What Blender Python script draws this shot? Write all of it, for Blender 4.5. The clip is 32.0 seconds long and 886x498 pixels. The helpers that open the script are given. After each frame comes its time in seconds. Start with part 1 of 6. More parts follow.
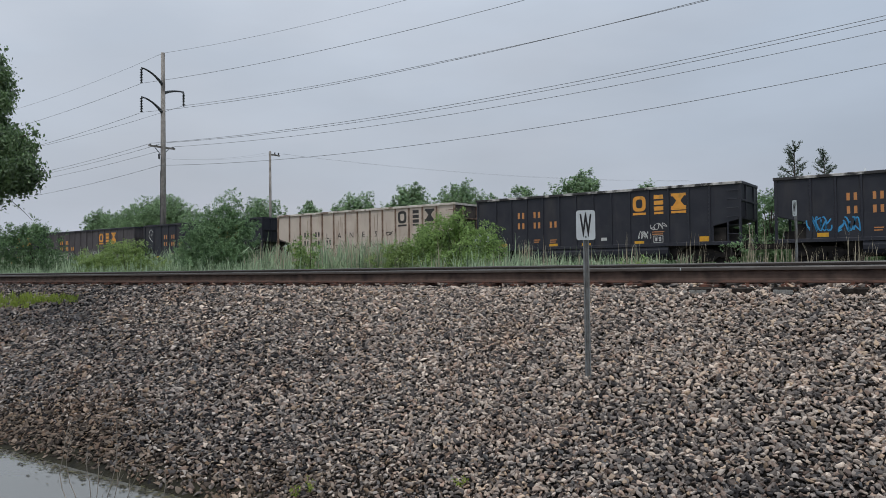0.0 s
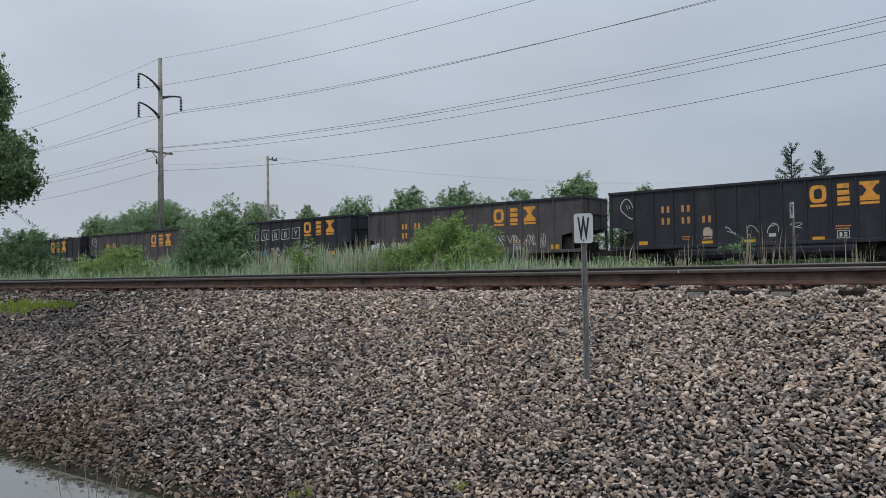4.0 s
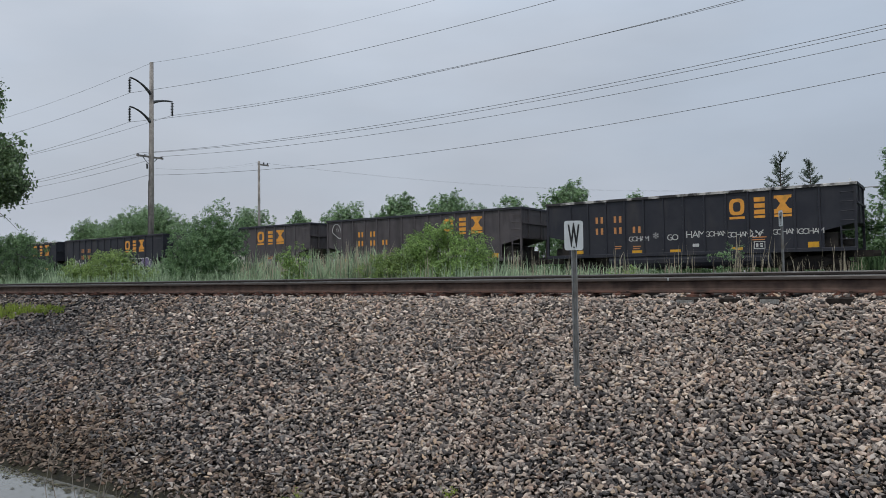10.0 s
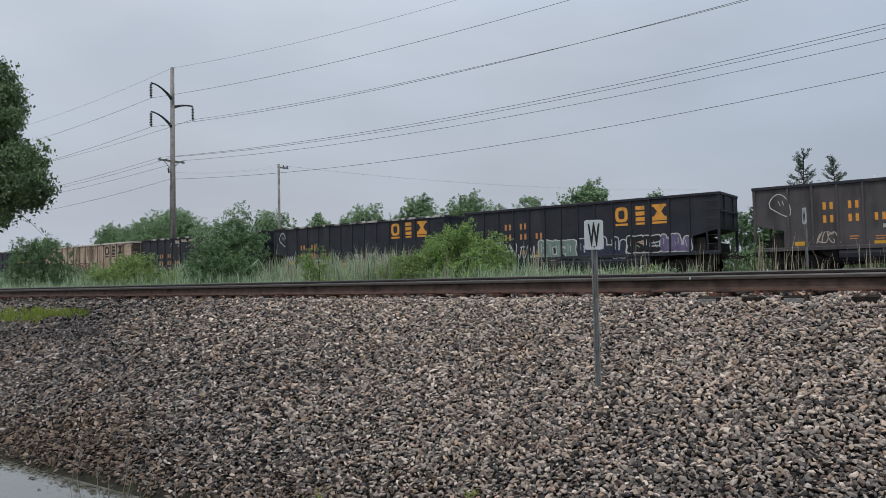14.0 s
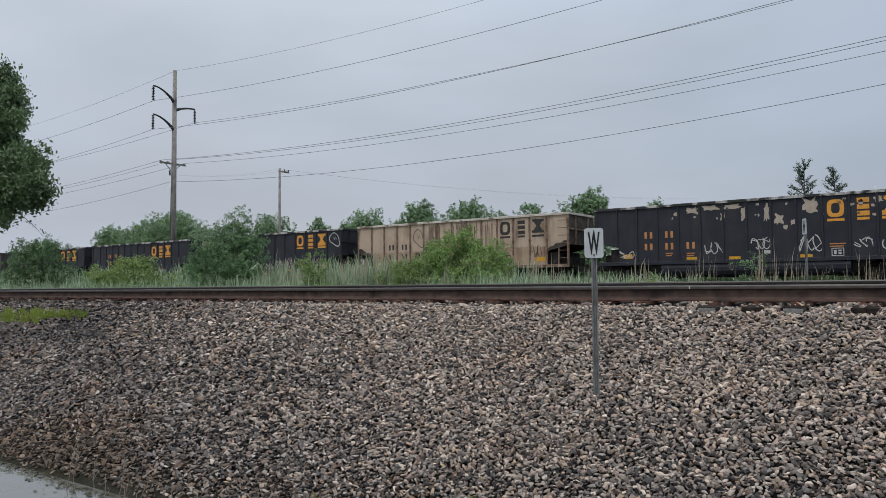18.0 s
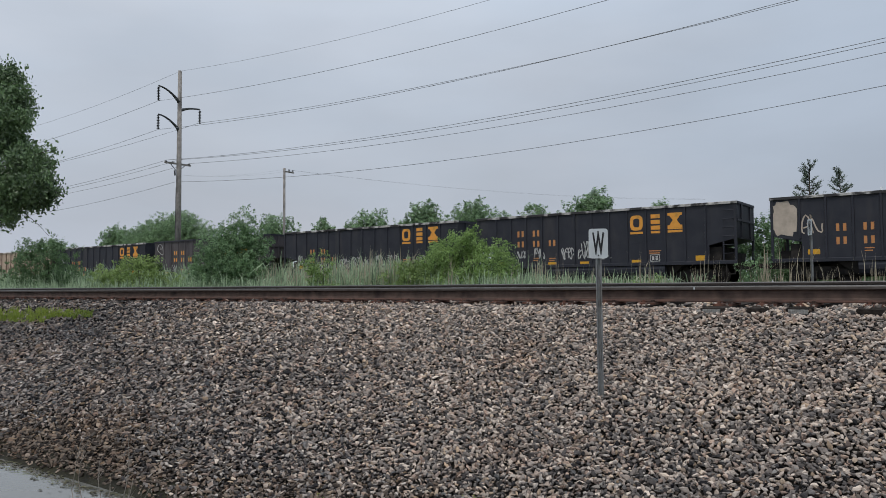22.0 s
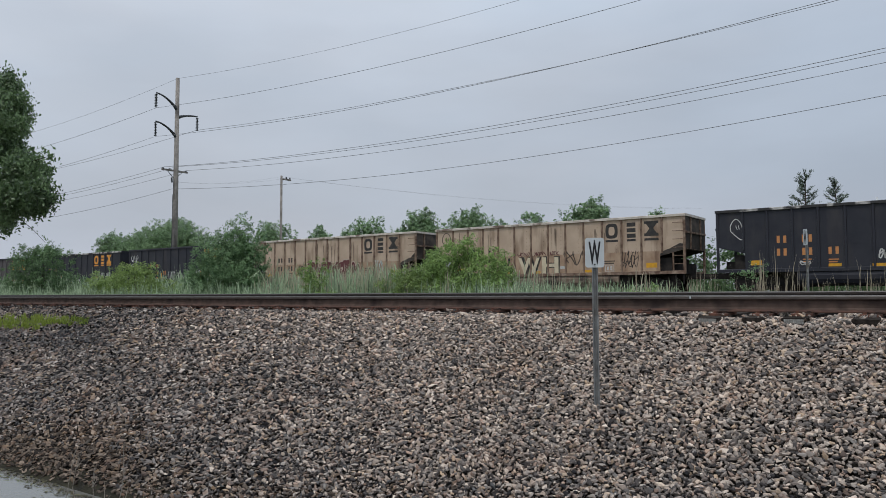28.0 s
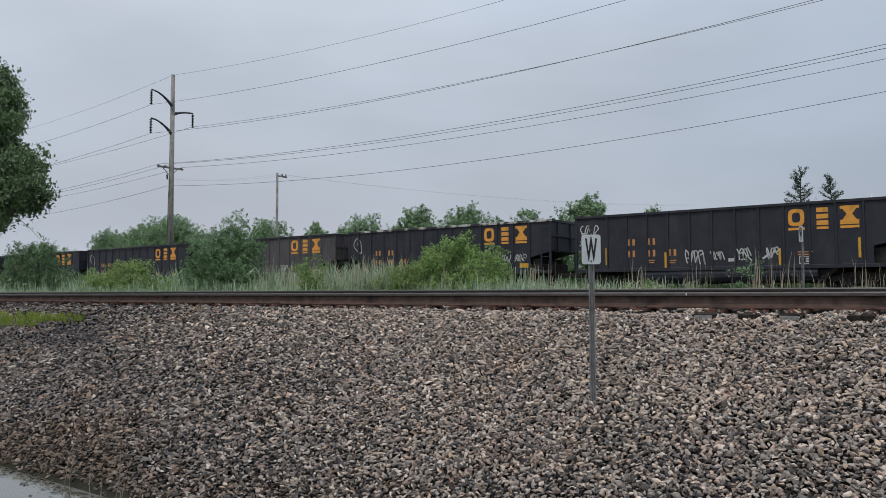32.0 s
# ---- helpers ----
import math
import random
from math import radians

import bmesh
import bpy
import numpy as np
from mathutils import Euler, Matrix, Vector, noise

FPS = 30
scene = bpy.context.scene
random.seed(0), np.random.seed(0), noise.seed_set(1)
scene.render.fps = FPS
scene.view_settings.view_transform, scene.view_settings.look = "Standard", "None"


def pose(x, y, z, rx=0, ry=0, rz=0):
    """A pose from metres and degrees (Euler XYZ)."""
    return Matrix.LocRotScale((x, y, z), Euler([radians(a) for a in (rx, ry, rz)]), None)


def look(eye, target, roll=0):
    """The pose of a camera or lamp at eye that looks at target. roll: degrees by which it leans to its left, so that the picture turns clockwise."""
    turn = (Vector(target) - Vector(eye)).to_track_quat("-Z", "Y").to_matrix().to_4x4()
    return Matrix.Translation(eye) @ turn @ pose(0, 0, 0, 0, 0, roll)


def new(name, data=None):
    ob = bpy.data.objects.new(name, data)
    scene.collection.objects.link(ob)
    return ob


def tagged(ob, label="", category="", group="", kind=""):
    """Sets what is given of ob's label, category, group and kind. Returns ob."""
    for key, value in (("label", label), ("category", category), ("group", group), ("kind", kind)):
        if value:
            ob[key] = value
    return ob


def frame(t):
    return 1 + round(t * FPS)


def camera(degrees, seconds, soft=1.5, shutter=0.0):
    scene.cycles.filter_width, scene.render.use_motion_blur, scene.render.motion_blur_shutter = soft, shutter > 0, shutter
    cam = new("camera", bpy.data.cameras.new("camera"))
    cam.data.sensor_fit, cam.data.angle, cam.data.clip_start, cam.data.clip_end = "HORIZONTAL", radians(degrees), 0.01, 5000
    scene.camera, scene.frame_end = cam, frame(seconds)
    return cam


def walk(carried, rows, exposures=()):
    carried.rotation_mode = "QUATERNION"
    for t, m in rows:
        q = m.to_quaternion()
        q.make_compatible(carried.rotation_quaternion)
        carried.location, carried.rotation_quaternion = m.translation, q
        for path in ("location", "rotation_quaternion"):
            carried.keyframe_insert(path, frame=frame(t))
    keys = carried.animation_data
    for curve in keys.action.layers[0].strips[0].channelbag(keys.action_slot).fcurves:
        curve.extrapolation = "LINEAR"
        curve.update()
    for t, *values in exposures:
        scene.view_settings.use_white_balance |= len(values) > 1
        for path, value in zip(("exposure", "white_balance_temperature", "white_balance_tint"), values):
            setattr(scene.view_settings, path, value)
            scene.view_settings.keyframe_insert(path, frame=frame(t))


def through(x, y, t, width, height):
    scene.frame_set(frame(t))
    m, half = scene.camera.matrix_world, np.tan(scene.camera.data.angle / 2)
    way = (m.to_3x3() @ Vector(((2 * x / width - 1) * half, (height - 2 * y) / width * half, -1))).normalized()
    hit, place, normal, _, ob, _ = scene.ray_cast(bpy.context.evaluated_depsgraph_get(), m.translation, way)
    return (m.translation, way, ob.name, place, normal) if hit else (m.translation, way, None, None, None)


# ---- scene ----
cam = camera(61.38, 32.0, soft=0.5)
walk(cam, [
    (0, pose(0.001, -0.000, 0.001, 91.553, 0.732, 35.534)),
    (0.5, pose(0.000, 0.000, 0.002, 91.544, 0.787, 35.599)),
    (1, pose(-0.001, 0.002, 0.001, 91.529, 0.845, 35.610)),
    (1.5, pose(-0.002, 0.004, 0.001, 91.524, 0.852, 35.542)),
    (2, pose(-0.002, 0.003, 0.002, 91.522, 0.896, 35.486)),
    (2.5, pose(-0.001, 0.001, 0.002, 91.596, 0.910, 35.451)),
    (3, pose(0.001, -0.002, 0.002, 91.666, 0.911, 35.506)),
    (3.5, pose(0.002, -0.003, 0.003, 91.758, 0.981, 35.501)),
    (5.5, pose(0.011, -0.005, 0.004, 91.963, 1.165, 35.116)),
    (6, pose(0.010, -0.007, 0.003, 91.963, 1.096, 35.064)),
    (6.5, pose(0.009, -0.008, 0.002, 91.953, 1.058, 35.055)),
    (7, pose(0.011, -0.007, 0.002, 91.981, 0.985, 34.967)),
    (7.5, pose(0.013, -0.006, 0.002, 91.970, 0.953, 34.922)),
    (8, pose(0.014, -0.005, 0.002, 91.982, 0.877, 34.849)),
    (8.5, pose(0.013, -0.006, 0.003, 92.083, 0.794, 34.765)),
    (9, pose(0.013, -0.008, 0.004, 92.189, 0.755, 34.707)),
    (9.5, pose(0.013, -0.009, 0.004, 92.247, 0.758, 34.695)),
    (10, pose(0.013, -0.008, 0.005, 92.296, 0.792, 34.715)),
    (10.5, pose(0.013, -0.007, 0.004, 92.346, 0.819, 34.783)),
    (11, pose(0.012, -0.006, 0.004, 92.369, 0.854, 34.887)),
    (11.5, pose(0.010, -0.006, 0.003, 92.411, 0.822, 35.004)),
    (12, pose(0.009, -0.006, 0.004, 92.419, 0.804, 35.151)),
    (12.5, pose(0.008, -0.006, 0.004, 92.376, 0.788, 35.339)),
    (13, pose(0.007, -0.004, 0.003, 92.316, 0.889, 35.594)),
    (13.5, pose(0.006, -0.001, 0.002, 92.317, 1.091, 35.882)),
    (14, pose(0.007, 0.001, 0.001, 92.402, 1.205, 36.220)),
    (14.5, pose(0.007, 0.001, 0.000, 92.476, 1.254, 36.519)),
    (16.5, pose(0.009, -0.002, 0.004, 92.678, 0.715, 36.271)),
    (17, pose(0.009, -0.002, 0.004, 92.701, 0.570, 36.107)),
    (17.5, pose(0.009, -0.003, 0.004, 92.774, 0.492, 36.044)),
    (18, pose(0.009, -0.003, 0.004, 92.861, 0.488, 36.180)),
    (18.5, pose(0.010, -0.003, 0.004, 92.927, 0.491, 36.383)),
    (19, pose(0.011, -0.002, 0.003, 92.928, 0.481, 36.523)),
    (19.5, pose(0.012, -0.002, 0.003, 92.876, 0.420, 36.576)),
    (20, pose(0.011, -0.001, 0.002, 92.816, 0.381, 36.643)),
    (20.5, pose(0.009, -0.001, 0.002, 92.781, 0.345, 36.725)),
    (21, pose(0.008, -0.001, 0.003, 92.774, 0.364, 36.747)),
    (21.5, pose(0.008, -0.002, 0.004, 92.785, 0.385, 36.625)),
    (22, pose(0.009, -0.002, 0.005, 92.881, 0.397, 36.509)),
    (22.5, pose(0.011, -0.004, 0.006, 93.083, 0.347, 36.533)),
    (23, pose(0.013, -0.007, 0.007, 93.356, 0.282, 36.607)),
    (23.5, pose(0.015, -0.010, 0.007, 93.503, 0.271, 36.621)),
    (24, pose(0.014, -0.010, 0.006, 93.515, 0.356, 36.489)),
    (24.5, pose(0.013, -0.007, 0.005, 93.442, 0.506, 36.368)),
    (25, pose(0.011, -0.005, 0.006, 93.401, 0.560, 36.355)),
    (25.5, pose(0.010, -0.005, 0.006, 93.387, 0.470, 36.419)),
    (27.5, pose(0.015, -0.011, 0.008, 93.455, 0.139, 36.241)),
    (28, pose(0.016, -0.011, 0.008, 93.501, 0.172, 36.246)),
    (28.5, pose(0.017, -0.011, 0.007, 93.499, 0.254, 36.192)),
    (29, pose(0.017, -0.010, 0.007, 93.472, 0.323, 36.095)),
    (29.5, pose(0.017, -0.010, 0.006, 93.475, 0.275, 36.049)),
    (30, pose(0.016, -0.009, 0.007, 93.425, 0.295, 36.075)),
    (30.5, pose(0.016, -0.008, 0.007, 93.435, 0.273, 36.085)),
    (31, pose(0.015, -0.010, 0.006, 93.400, 0.198, 36.071)),
    (31.5, pose(0.013, -0.012, 0.006, 93.329, 0.169, 36.034)),
    (32, pose(0.012, -0.014, 0.006, 93.274, 0.210, 35.949)),
])

# ---- world and light: bright overcast day ----
world = bpy.data.worlds.new("overcast_sky")
scene.world = world
world.use_nodes = True
SUN_ELEV, SUN_AZ = 65.0, 167.0


def build_world():
    nt = world.node_tree
    nt.nodes.clear()
    out = nt.nodes.new("ShaderNodeOutputWorld")
    bg = nt.nodes.new("ShaderNodeBackground")
    sky = nt.nodes.new("ShaderNodeTexSky")
    sky.sky_type = "NISHITA"
    sky.sun_disc = False
    sky.sun_elevation = radians(SUN_ELEV)
    sky.sun_rotation = radians(SUN_AZ)
    sky.dust_density = 4.0
    dim = nt.nodes.new("ShaderNodeMix")
    dim.data_type = "RGBA"
    dim.blend_type = "MULTIPLY"
    dim.inputs[0].default_value = 1.0
    dim.inputs[7].default_value = (0.07, 0.07, 0.07, 1)
    tc = nt.nodes.new("ShaderNodeTexCoord")
    sep = nt.nodes.new("ShaderNodeSeparateXYZ")
    ramp = nt.nodes.new("ShaderNodeValToRGB")
    e = ramp.color_ramp.elements
    e[0].position, e[0].color = 0.0, (0.517, 0.537, 0.605, 1)
    e[1].position, e[1].color = 1.0, (1.12, 1.20, 1.29, 1)
    m = e.new(0.14)
    m.color = (0.503, 0.543, 0.613, 1)
    m = e.new(0.34)
    m.color = (0.592, 0.648, 0.738, 1)
    m = e.new(0.6)
    m.color = (0.80, 0.875, 0.975, 1)
    noi = nt.nodes.new("ShaderNodeTexNoise")
    noi.inputs["Scale"].default_value = 2.2
    noi.inputs["Detail"].default_value = 5.0
    mp = nt.nodes.new("ShaderNodeMapping")
    mp.inputs["Scale"].default_value = (1.0, 1.0, 3.2)
    cl = nt.nodes.new("ShaderNodeMapRange")
    cl.inputs[1].default_value, cl.inputs[2].default_value = 0.35, 0.7
    cl.inputs[3].default_value, cl.inputs[4].default_value = 0.93, 1.09
    cloud = nt.nodes.new("ShaderNodeMix")
    cloud.data_type = "RGBA"
    cloud.blend_type = "MULTIPLY"
    cloud.inputs[0].default_value = 1.0
    # the overcast is thicker towards one side
    side = nt.nodes.new("ShaderNodeMapRange")
    side.inputs[1].default_value, side.inputs[2].default_value = -0.62, 0.0
    thick = nt.nodes.new("ShaderNodeMix")
    thick.data_type, thick.blend_type = "RGBA", "MULTIPLY"
    thick.inputs[7].default_value = (0.83, 0.85, 0.875, 1)
    broad = nt.nodes.new("ShaderNodeTexNoise")
    broad.inputs["Scale"].default_value = 1.6
    broad.inputs["Detail"].default_value = 4.0
    part_blue = nt.nodes.new("ShaderNodeMapRange")
    part_blue.inputs[1].default_value, part_blue.inputs[2].default_value = 0.42, 0.66
    blue = nt.nodes.new("ShaderNodeMix")
    blue.data_type, blue.blend_type = "RGBA", "MULTIPLY"
    blue.inputs[7].default_value = (0.955, 0.992, 1.02, 1)
    mix = nt.nodes.new("ShaderNodeMix")
    mix.data_type = "RGBA"
    mix.inputs[0].default_value = 0.93
    L = nt.links.new
    L(tc.outputs["Generated"], sep.inputs[0])
    L(sep.outputs["Z"], ramp.inputs[0])
    L(tc.outputs["Generated"], mp.inputs[0])
    L(mp.outputs[0], noi.inputs["Vector"])
    L(noi.outputs[0], cl.inputs[0])
    L(ramp.outputs[0], cloud.inputs[6])
    L(cl.outputs[0], cloud.inputs[7])
    L(sky.outputs[0], dim.inputs[6])
    L(dim.outputs[2], mix.inputs[6])
    L(sep.outputs["X"], side.inputs[0])
    L(side.outputs[0], thick.inputs[0])
    L(cloud.outputs[2], thick.inputs[6])
    L(mp.outputs[0], broad.inputs["Vector"])
    L(broad.outputs[0], part_blue.inputs[0])
    L(part_blue.outputs[0], blue.inputs[0])
    L(thick.outputs[2], blue.inputs[6])
    L(blue.outputs[2], mix.inputs[7])
    L(mix.outputs[2], bg.inputs[0])
    bg.inputs[1].default_value = 1.0
    L(bg.outputs[0], out.inputs[0])


build_world()
sun_data = bpy.data.lights.new("sun", "SUN")
sun_data.energy, sun_data.angle, sun_data.color = 1.25, radians(14), (1.0, 0.95, 0.88)
sun = new("sun", sun_data)
sun.matrix_world = look((4, -18, 40), (0, 0, 0))
scene.view_settings.exposure = 0.0


# ---- materials ----
def mat(name, base, rough=0.7, metal=0.0, vary=None, scale=4.0, bump=0.0, bump_scale=40.0, random_by="", spread=0.0, stain=None, stain_scale=0.6, stain_at=(0.5, 0.7), streak=False, spec=0.3):
    """Procedural surface: base colour, grain towards vary, large stains, relief, and a tone of its own for each piece."""
    m = bpy.data.materials.new(name)
    m.use_nodes = True
    nt = m.node_tree
    b = nt.nodes["Principled BSDF"]
    b.inputs["Roughness"].default_value = rough
    b.inputs["Metallic"].default_value = metal
    b.inputs["Specular IOR Level"].default_value = spec
    L = nt.links.new
    tc = nt.nodes.new("ShaderNodeTexCoord")
    rgb = nt.nodes.new("ShaderNodeRGB")
    rgb.outputs[0].default_value = (*base, 1)
    col = rgb.outputs[0]

    def mixed(a, c, fac, mode="MIX"):
        x = nt.nodes.new("ShaderNodeMix")
        x.data_type, x.blend_type = "RGBA", mode
        L(fac, x.inputs[0])
        L(a, x.inputs[6])
        if isinstance(c, tuple):
            x.inputs[7].default_value = (*c, 1)
        else:
            L(c, x.inputs[7])
        return x.outputs[2]

    def noisy(s, detail, lo, hi, squash=(1, 1, 1)):
        n = nt.nodes.new("ShaderNodeTexNoise")
        n.inputs["Scale"].default_value, n.inputs["Detail"].default_value = s, detail
        q = nt.nodes.new("ShaderNodeMapping")
        q.inputs["Scale"].default_value = squash
        L(tc.outputs["Object"], q.inputs[0])
        L(q.outputs[0], n.inputs["Vector"])
        r = nt.nodes.new("ShaderNodeMapRange")
        r.inputs[1].default_value, r.inputs[2].default_value = lo, hi
        L(n.outputs[0], r.inputs[0])
        return r.outputs[0]

    if vary:
        col = mixed(col, vary, noisy(scale, 6, 0.35, 0.65))
    if stain:
        col = mixed(col, stain, noisy(stain_scale, 4, *stain_at, squash=(1, 1, 0.22) if streak else (1, 1, 1)))
    if random_by:
        if random_by == "island":
            g = nt.nodes.new("ShaderNodeNewGeometry")
            rnd = g.outputs["Random Per Island"]
        else:
            g = nt.nodes.new("ShaderNodeObjectInfo")
            rnd = g.outputs["Random"]
        r = nt.nodes.new("ShaderNodeMapRange")
        r.inputs[3].default_value, r.inputs[4].default_value = 1 - spread, 1 + spread
        L(rnd, r.inputs[0])
        h = nt.nodes.new("ShaderNodeHueSaturation")
        L(r.outputs[0], h.inputs["Value"])
        L(col, h.inputs["Color"])
        col = h.outputs[0]
    L(col, b.inputs["Base Color"])
    if bump:
        n = nt.nodes.new("ShaderNodeTexNoise")
        n.inputs["Scale"].default_value, n.inputs["Detail"].default_value = bump_scale, 6
        L(tc.outputs["Object"], n.inputs["Vector"])
        k = nt.nodes.new("ShaderNodeBump")
        k.inputs["Strength"].default_value, k.inputs["Distance"].default_value = bump, 0.02
        L(n.outputs[0], k.inputs["Height"])
        L(k.outputs[0], b.inputs["Normal"])
    return m


def stone_mat(name, random_by, tint=(1.0, 1.0, 1.0), contrast=1.0):
    """Crushed stone: each piece takes its own shade; broad patches are bluer or browner."""
    m = bpy.data.materials.new(name)
    m.use_nodes = True
    nt = m.node_tree
    b = nt.nodes["Principled BSDF"]
    b.inputs["Roughness"].default_value = 0.9
    b.inputs["Specular IOR Level"].default_value = 0.08
    L = nt.links.new
    if random_by == "island":
        g = nt.nodes.new("ShaderNodeNewGeometry")
        rnd = g.outputs["Random Per Island"]
    else:
        g = nt.nodes.new("ShaderNodeObjectInfo")
        rnd = g.outputs["Random"]
    ramp = nt.nodes.new("ShaderNodeValToRGB")
    e = ramp.color_ramp.elements
    e[0].position, e[0].color = 0.0, (0.065, 0.064, 0.067, 1)
    e[1].position, e[1].color = 1.0, (0.72, 0.66, 0.60, 1)
    for at, c in ((0.1, (0.10, 0.098, 0.10)), (0.2, (0.165, 0.156, 0.153)), (0.32, (0.29, 0.272, 0.257)), (0.43, (0.37, 0.343, 0.32)), (0.5, (0.24, 0.19, 0.165)), (0.57, (0.48, 0.438, 0.40)), (0.64, (0.44, 0.34, 0.285)), (0.7, (0.34, 0.30, 0.27)), (0.77, (0.57, 0.525, 0.48)), (0.84, (0.21, 0.217, 0.22)), (0.89, (0.50, 0.40, 0.30)), (0.95, (0.61, 0.56, 0.51))):
        e.new(at).color = (*c, 1)
    L(rnd, ramp.inputs[0])
    tc = nt.nodes.new("ShaderNodeNewGeometry")
    x = nt.nodes.new("ShaderNodeMix")
    x.data_type, x.blend_type = "RGBA", "MULTIPLY"
    x.inputs[0].default_value = 1.0
    gm = nt.nodes.new("ShaderNodeGamma")
    gm.inputs["Gamma"].default_value = contrast
    L(ramp.outputs[0], gm.inputs["Color"])
    L(gm.outputs[0], x.inputs[6])
    x.inputs[7].default_value = (tint[0] * 1.13, tint[1] * 1.045, tint[2] * 0.98, 1)
    col = x.outputs[2]
    for s, lo, hi, c, amount in ((0.55, 0.5, 0.68, (0.76, 0.785, 0.82), 0.45), (0.8, 0.56, 0.72, (1.0, 0.84, 0.72), 0.5), (38.0, 0.3, 0.7, (0.72, 0.7, 0.69), 0.7)):
        n = nt.nodes.new("ShaderNodeTexNoise")
        n.inputs["Scale"].default_value, n.inputs["Detail"].default_value = s, 5
        L(tc.outputs["Position"], n.inputs["Vector"])
        r = nt.nodes.new("ShaderNodeMapRange")
        r.inputs[1].default_value, r.inputs[2].default_value, r.inputs[4].default_value = lo, hi, amount
        L(n.outputs[0], r.inputs[0])
        x = nt.nodes.new("ShaderNodeMix")
        x.data_type, x.blend_type = "RGBA", "MULTIPLY"
        L(r.outputs[0], x.inputs[0])
        L(col, x.inputs[6])
        x.inputs[7].default_value = (*c, 1)
        col = x.outputs[2]
    L(col, b.inputs["Base Color"])
    n = nt.nodes.new("ShaderNodeTexNoise")
    n.inputs["Scale"].default_value, n.inputs["Detail"].default_value = 60, 4
    L(tc.outputs["Position"], n.inputs["Vector"])
    k = nt.nodes.new("ShaderNodeBump")
    k.inputs["Strength"].default_value, k.inputs["Distance"].default_value = 0.5, 0.01
    L(n.outputs[0], k.inputs["Height"])
    L(k.outputs[0], b.inputs["Normal"])
    return m


def leaf_mat(name, a, c, through=0.35, rough=0.55, spec=0.3):
    m = bpy.data.materials.new(name)
    m.use_nodes = True
    nt = m.node_tree
    b = nt.nodes["Principled BSDF"]
    b.inputs["Roughness"].default_value = rough
    b.inputs["Specular IOR Level"].default_value = spec
    L = nt.links.new
    g = nt.nodes.new("ShaderNodeNewGeometry")
    n = nt.nodes.new("ShaderNodeTexNoise")
    n.inputs["Scale"].default_value = 0.9
    L(g.outputs["Position"], n.inputs["Vector"])
    add = nt.nodes.new("ShaderNodeMath")
    add.operation = "ADD"
    L(g.outputs["Random Per Island"], add.inputs[0])
    L(n.outputs[0], add.inputs[1])
    r = nt.nodes.new("ShaderNodeMapRange")
    r.inputs[1].default_value, r.inputs[2].default_value = 0.25, 1.25
    L(add.outputs[0], r.inputs[0])
    x = nt.nodes.new("ShaderNodeMix")
    x.data_type = "RGBA"
    x.inputs[6].default_value, x.inputs[7].default_value = (*a, 1), (*c, 1)
    L(r.outputs[0], x.inputs[0])
    L(x.outputs[2], b.inputs["Base Color"])
    t = nt.nodes.new("ShaderNodeBsdfTranslucent")
    L(x.outputs[2], t.inputs[0])
    s = nt.nodes.new("ShaderNodeMixShader")
    s.inputs[0].default_value = through
    L(b.outputs[0], s.inputs[1])
    L(t.outputs[0], s.inputs[2])
    L(s.outputs[0], nt.nodes["Material Output"].inputs[0])
    return m


STONE = stone_mat("crushed_stone", "island")
# dark bluish stone; part of its darkness is tree shade put into the colour
STONE_DARK = stone_mat("dark_shaded_stone", "island", (0.77, 0.83, 0.91), 1.38)
STONE_MUD = stone_mat("muddy_stone", "island", (0.40, 0.375, 0.35))
STONE_ONE = stone_mat("crushed_stone_single", "object")
# near black, painting in the shade of the gaps between the stones
GRAVEL_GAP_SHADE = mat("gravel_bed_gap_shade", (0.02, 0.018, 0.016), 0.95, vary=(0.01, 0.009, 0.008), scale=18, bump=1.0, bump_scale=22, spec=0.0)
SOIL = mat("grassy_soil", (0.07, 0.085, 0.03), 0.95, vary=(0.11, 0.09, 0.05), scale=0.8, bump=0.6, bump_scale=6)
MUD = mat("wet_mud", (0.016, 0.015, 0.011), 0.6, vary=(0.034, 0.031, 0.019), scale=6, bump=0.8, bump_scale=14, spec=0.08)
RAIL_RUST = mat("rail_rust", (0.076, 0.052, 0.043), 0.85, metal=0.05, vary=(0.115, 0.079, 0.064), scale=9, stain=(0.034, 0.024, 0.021), stain_scale=3, bump=0.3, bump_scale=60)
RAIL_FOOT = mat("rusty_rail_foot", (0.105, 0.054, 0.040), 0.9, vary=(0.065, 0.038, 0.031), scale=7, stain=(0.03, 0.024, 0.021), stain_scale=4)
RAIL_WORN = mat("rail_worn_steel", (0.118, 0.100, 0.091), 0.5, metal=0.25, vary=(0.085, 0.07, 0.063), scale=7)
PLATE_RUST = mat("rusty_tie_plate", (0.17, 0.078, 0.054), 0.9, vary=(0.10, 0.052, 0.04), scale=12, stain=(0.03, 0.025, 0.022), stain_scale=5)
PLATE_GREY = mat("dull_zinc_plate", (0.42, 0.42, 0.41), 0.7, vary=(0.28, 0.27, 0.25), scale=14)
# painted glint: the rail head's corner catching the sky
RAIL_GLINT = mat("rail_corner_glint", (0.13, 0.125, 0.12), 0.5, metal=0.3, vary=(0.09, 0.085, 0.08), scale=9)
# dark colour paints the shaded near side of the second rail
RAIL_SHADE = mat("rail_shaded_side", (0.030, 0.025, 0.023), 0.7, vary=(0.045, 0.035, 0.03), scale=9)
TIE = mat("creosoted_tie", (0.022, 0.018, 0.016), 0.95, vary=(0.05, 0.042, 0.037), scale=14, bump=0.6, bump_scale=30, random_by="object", spread=0.3, spec=0.05)
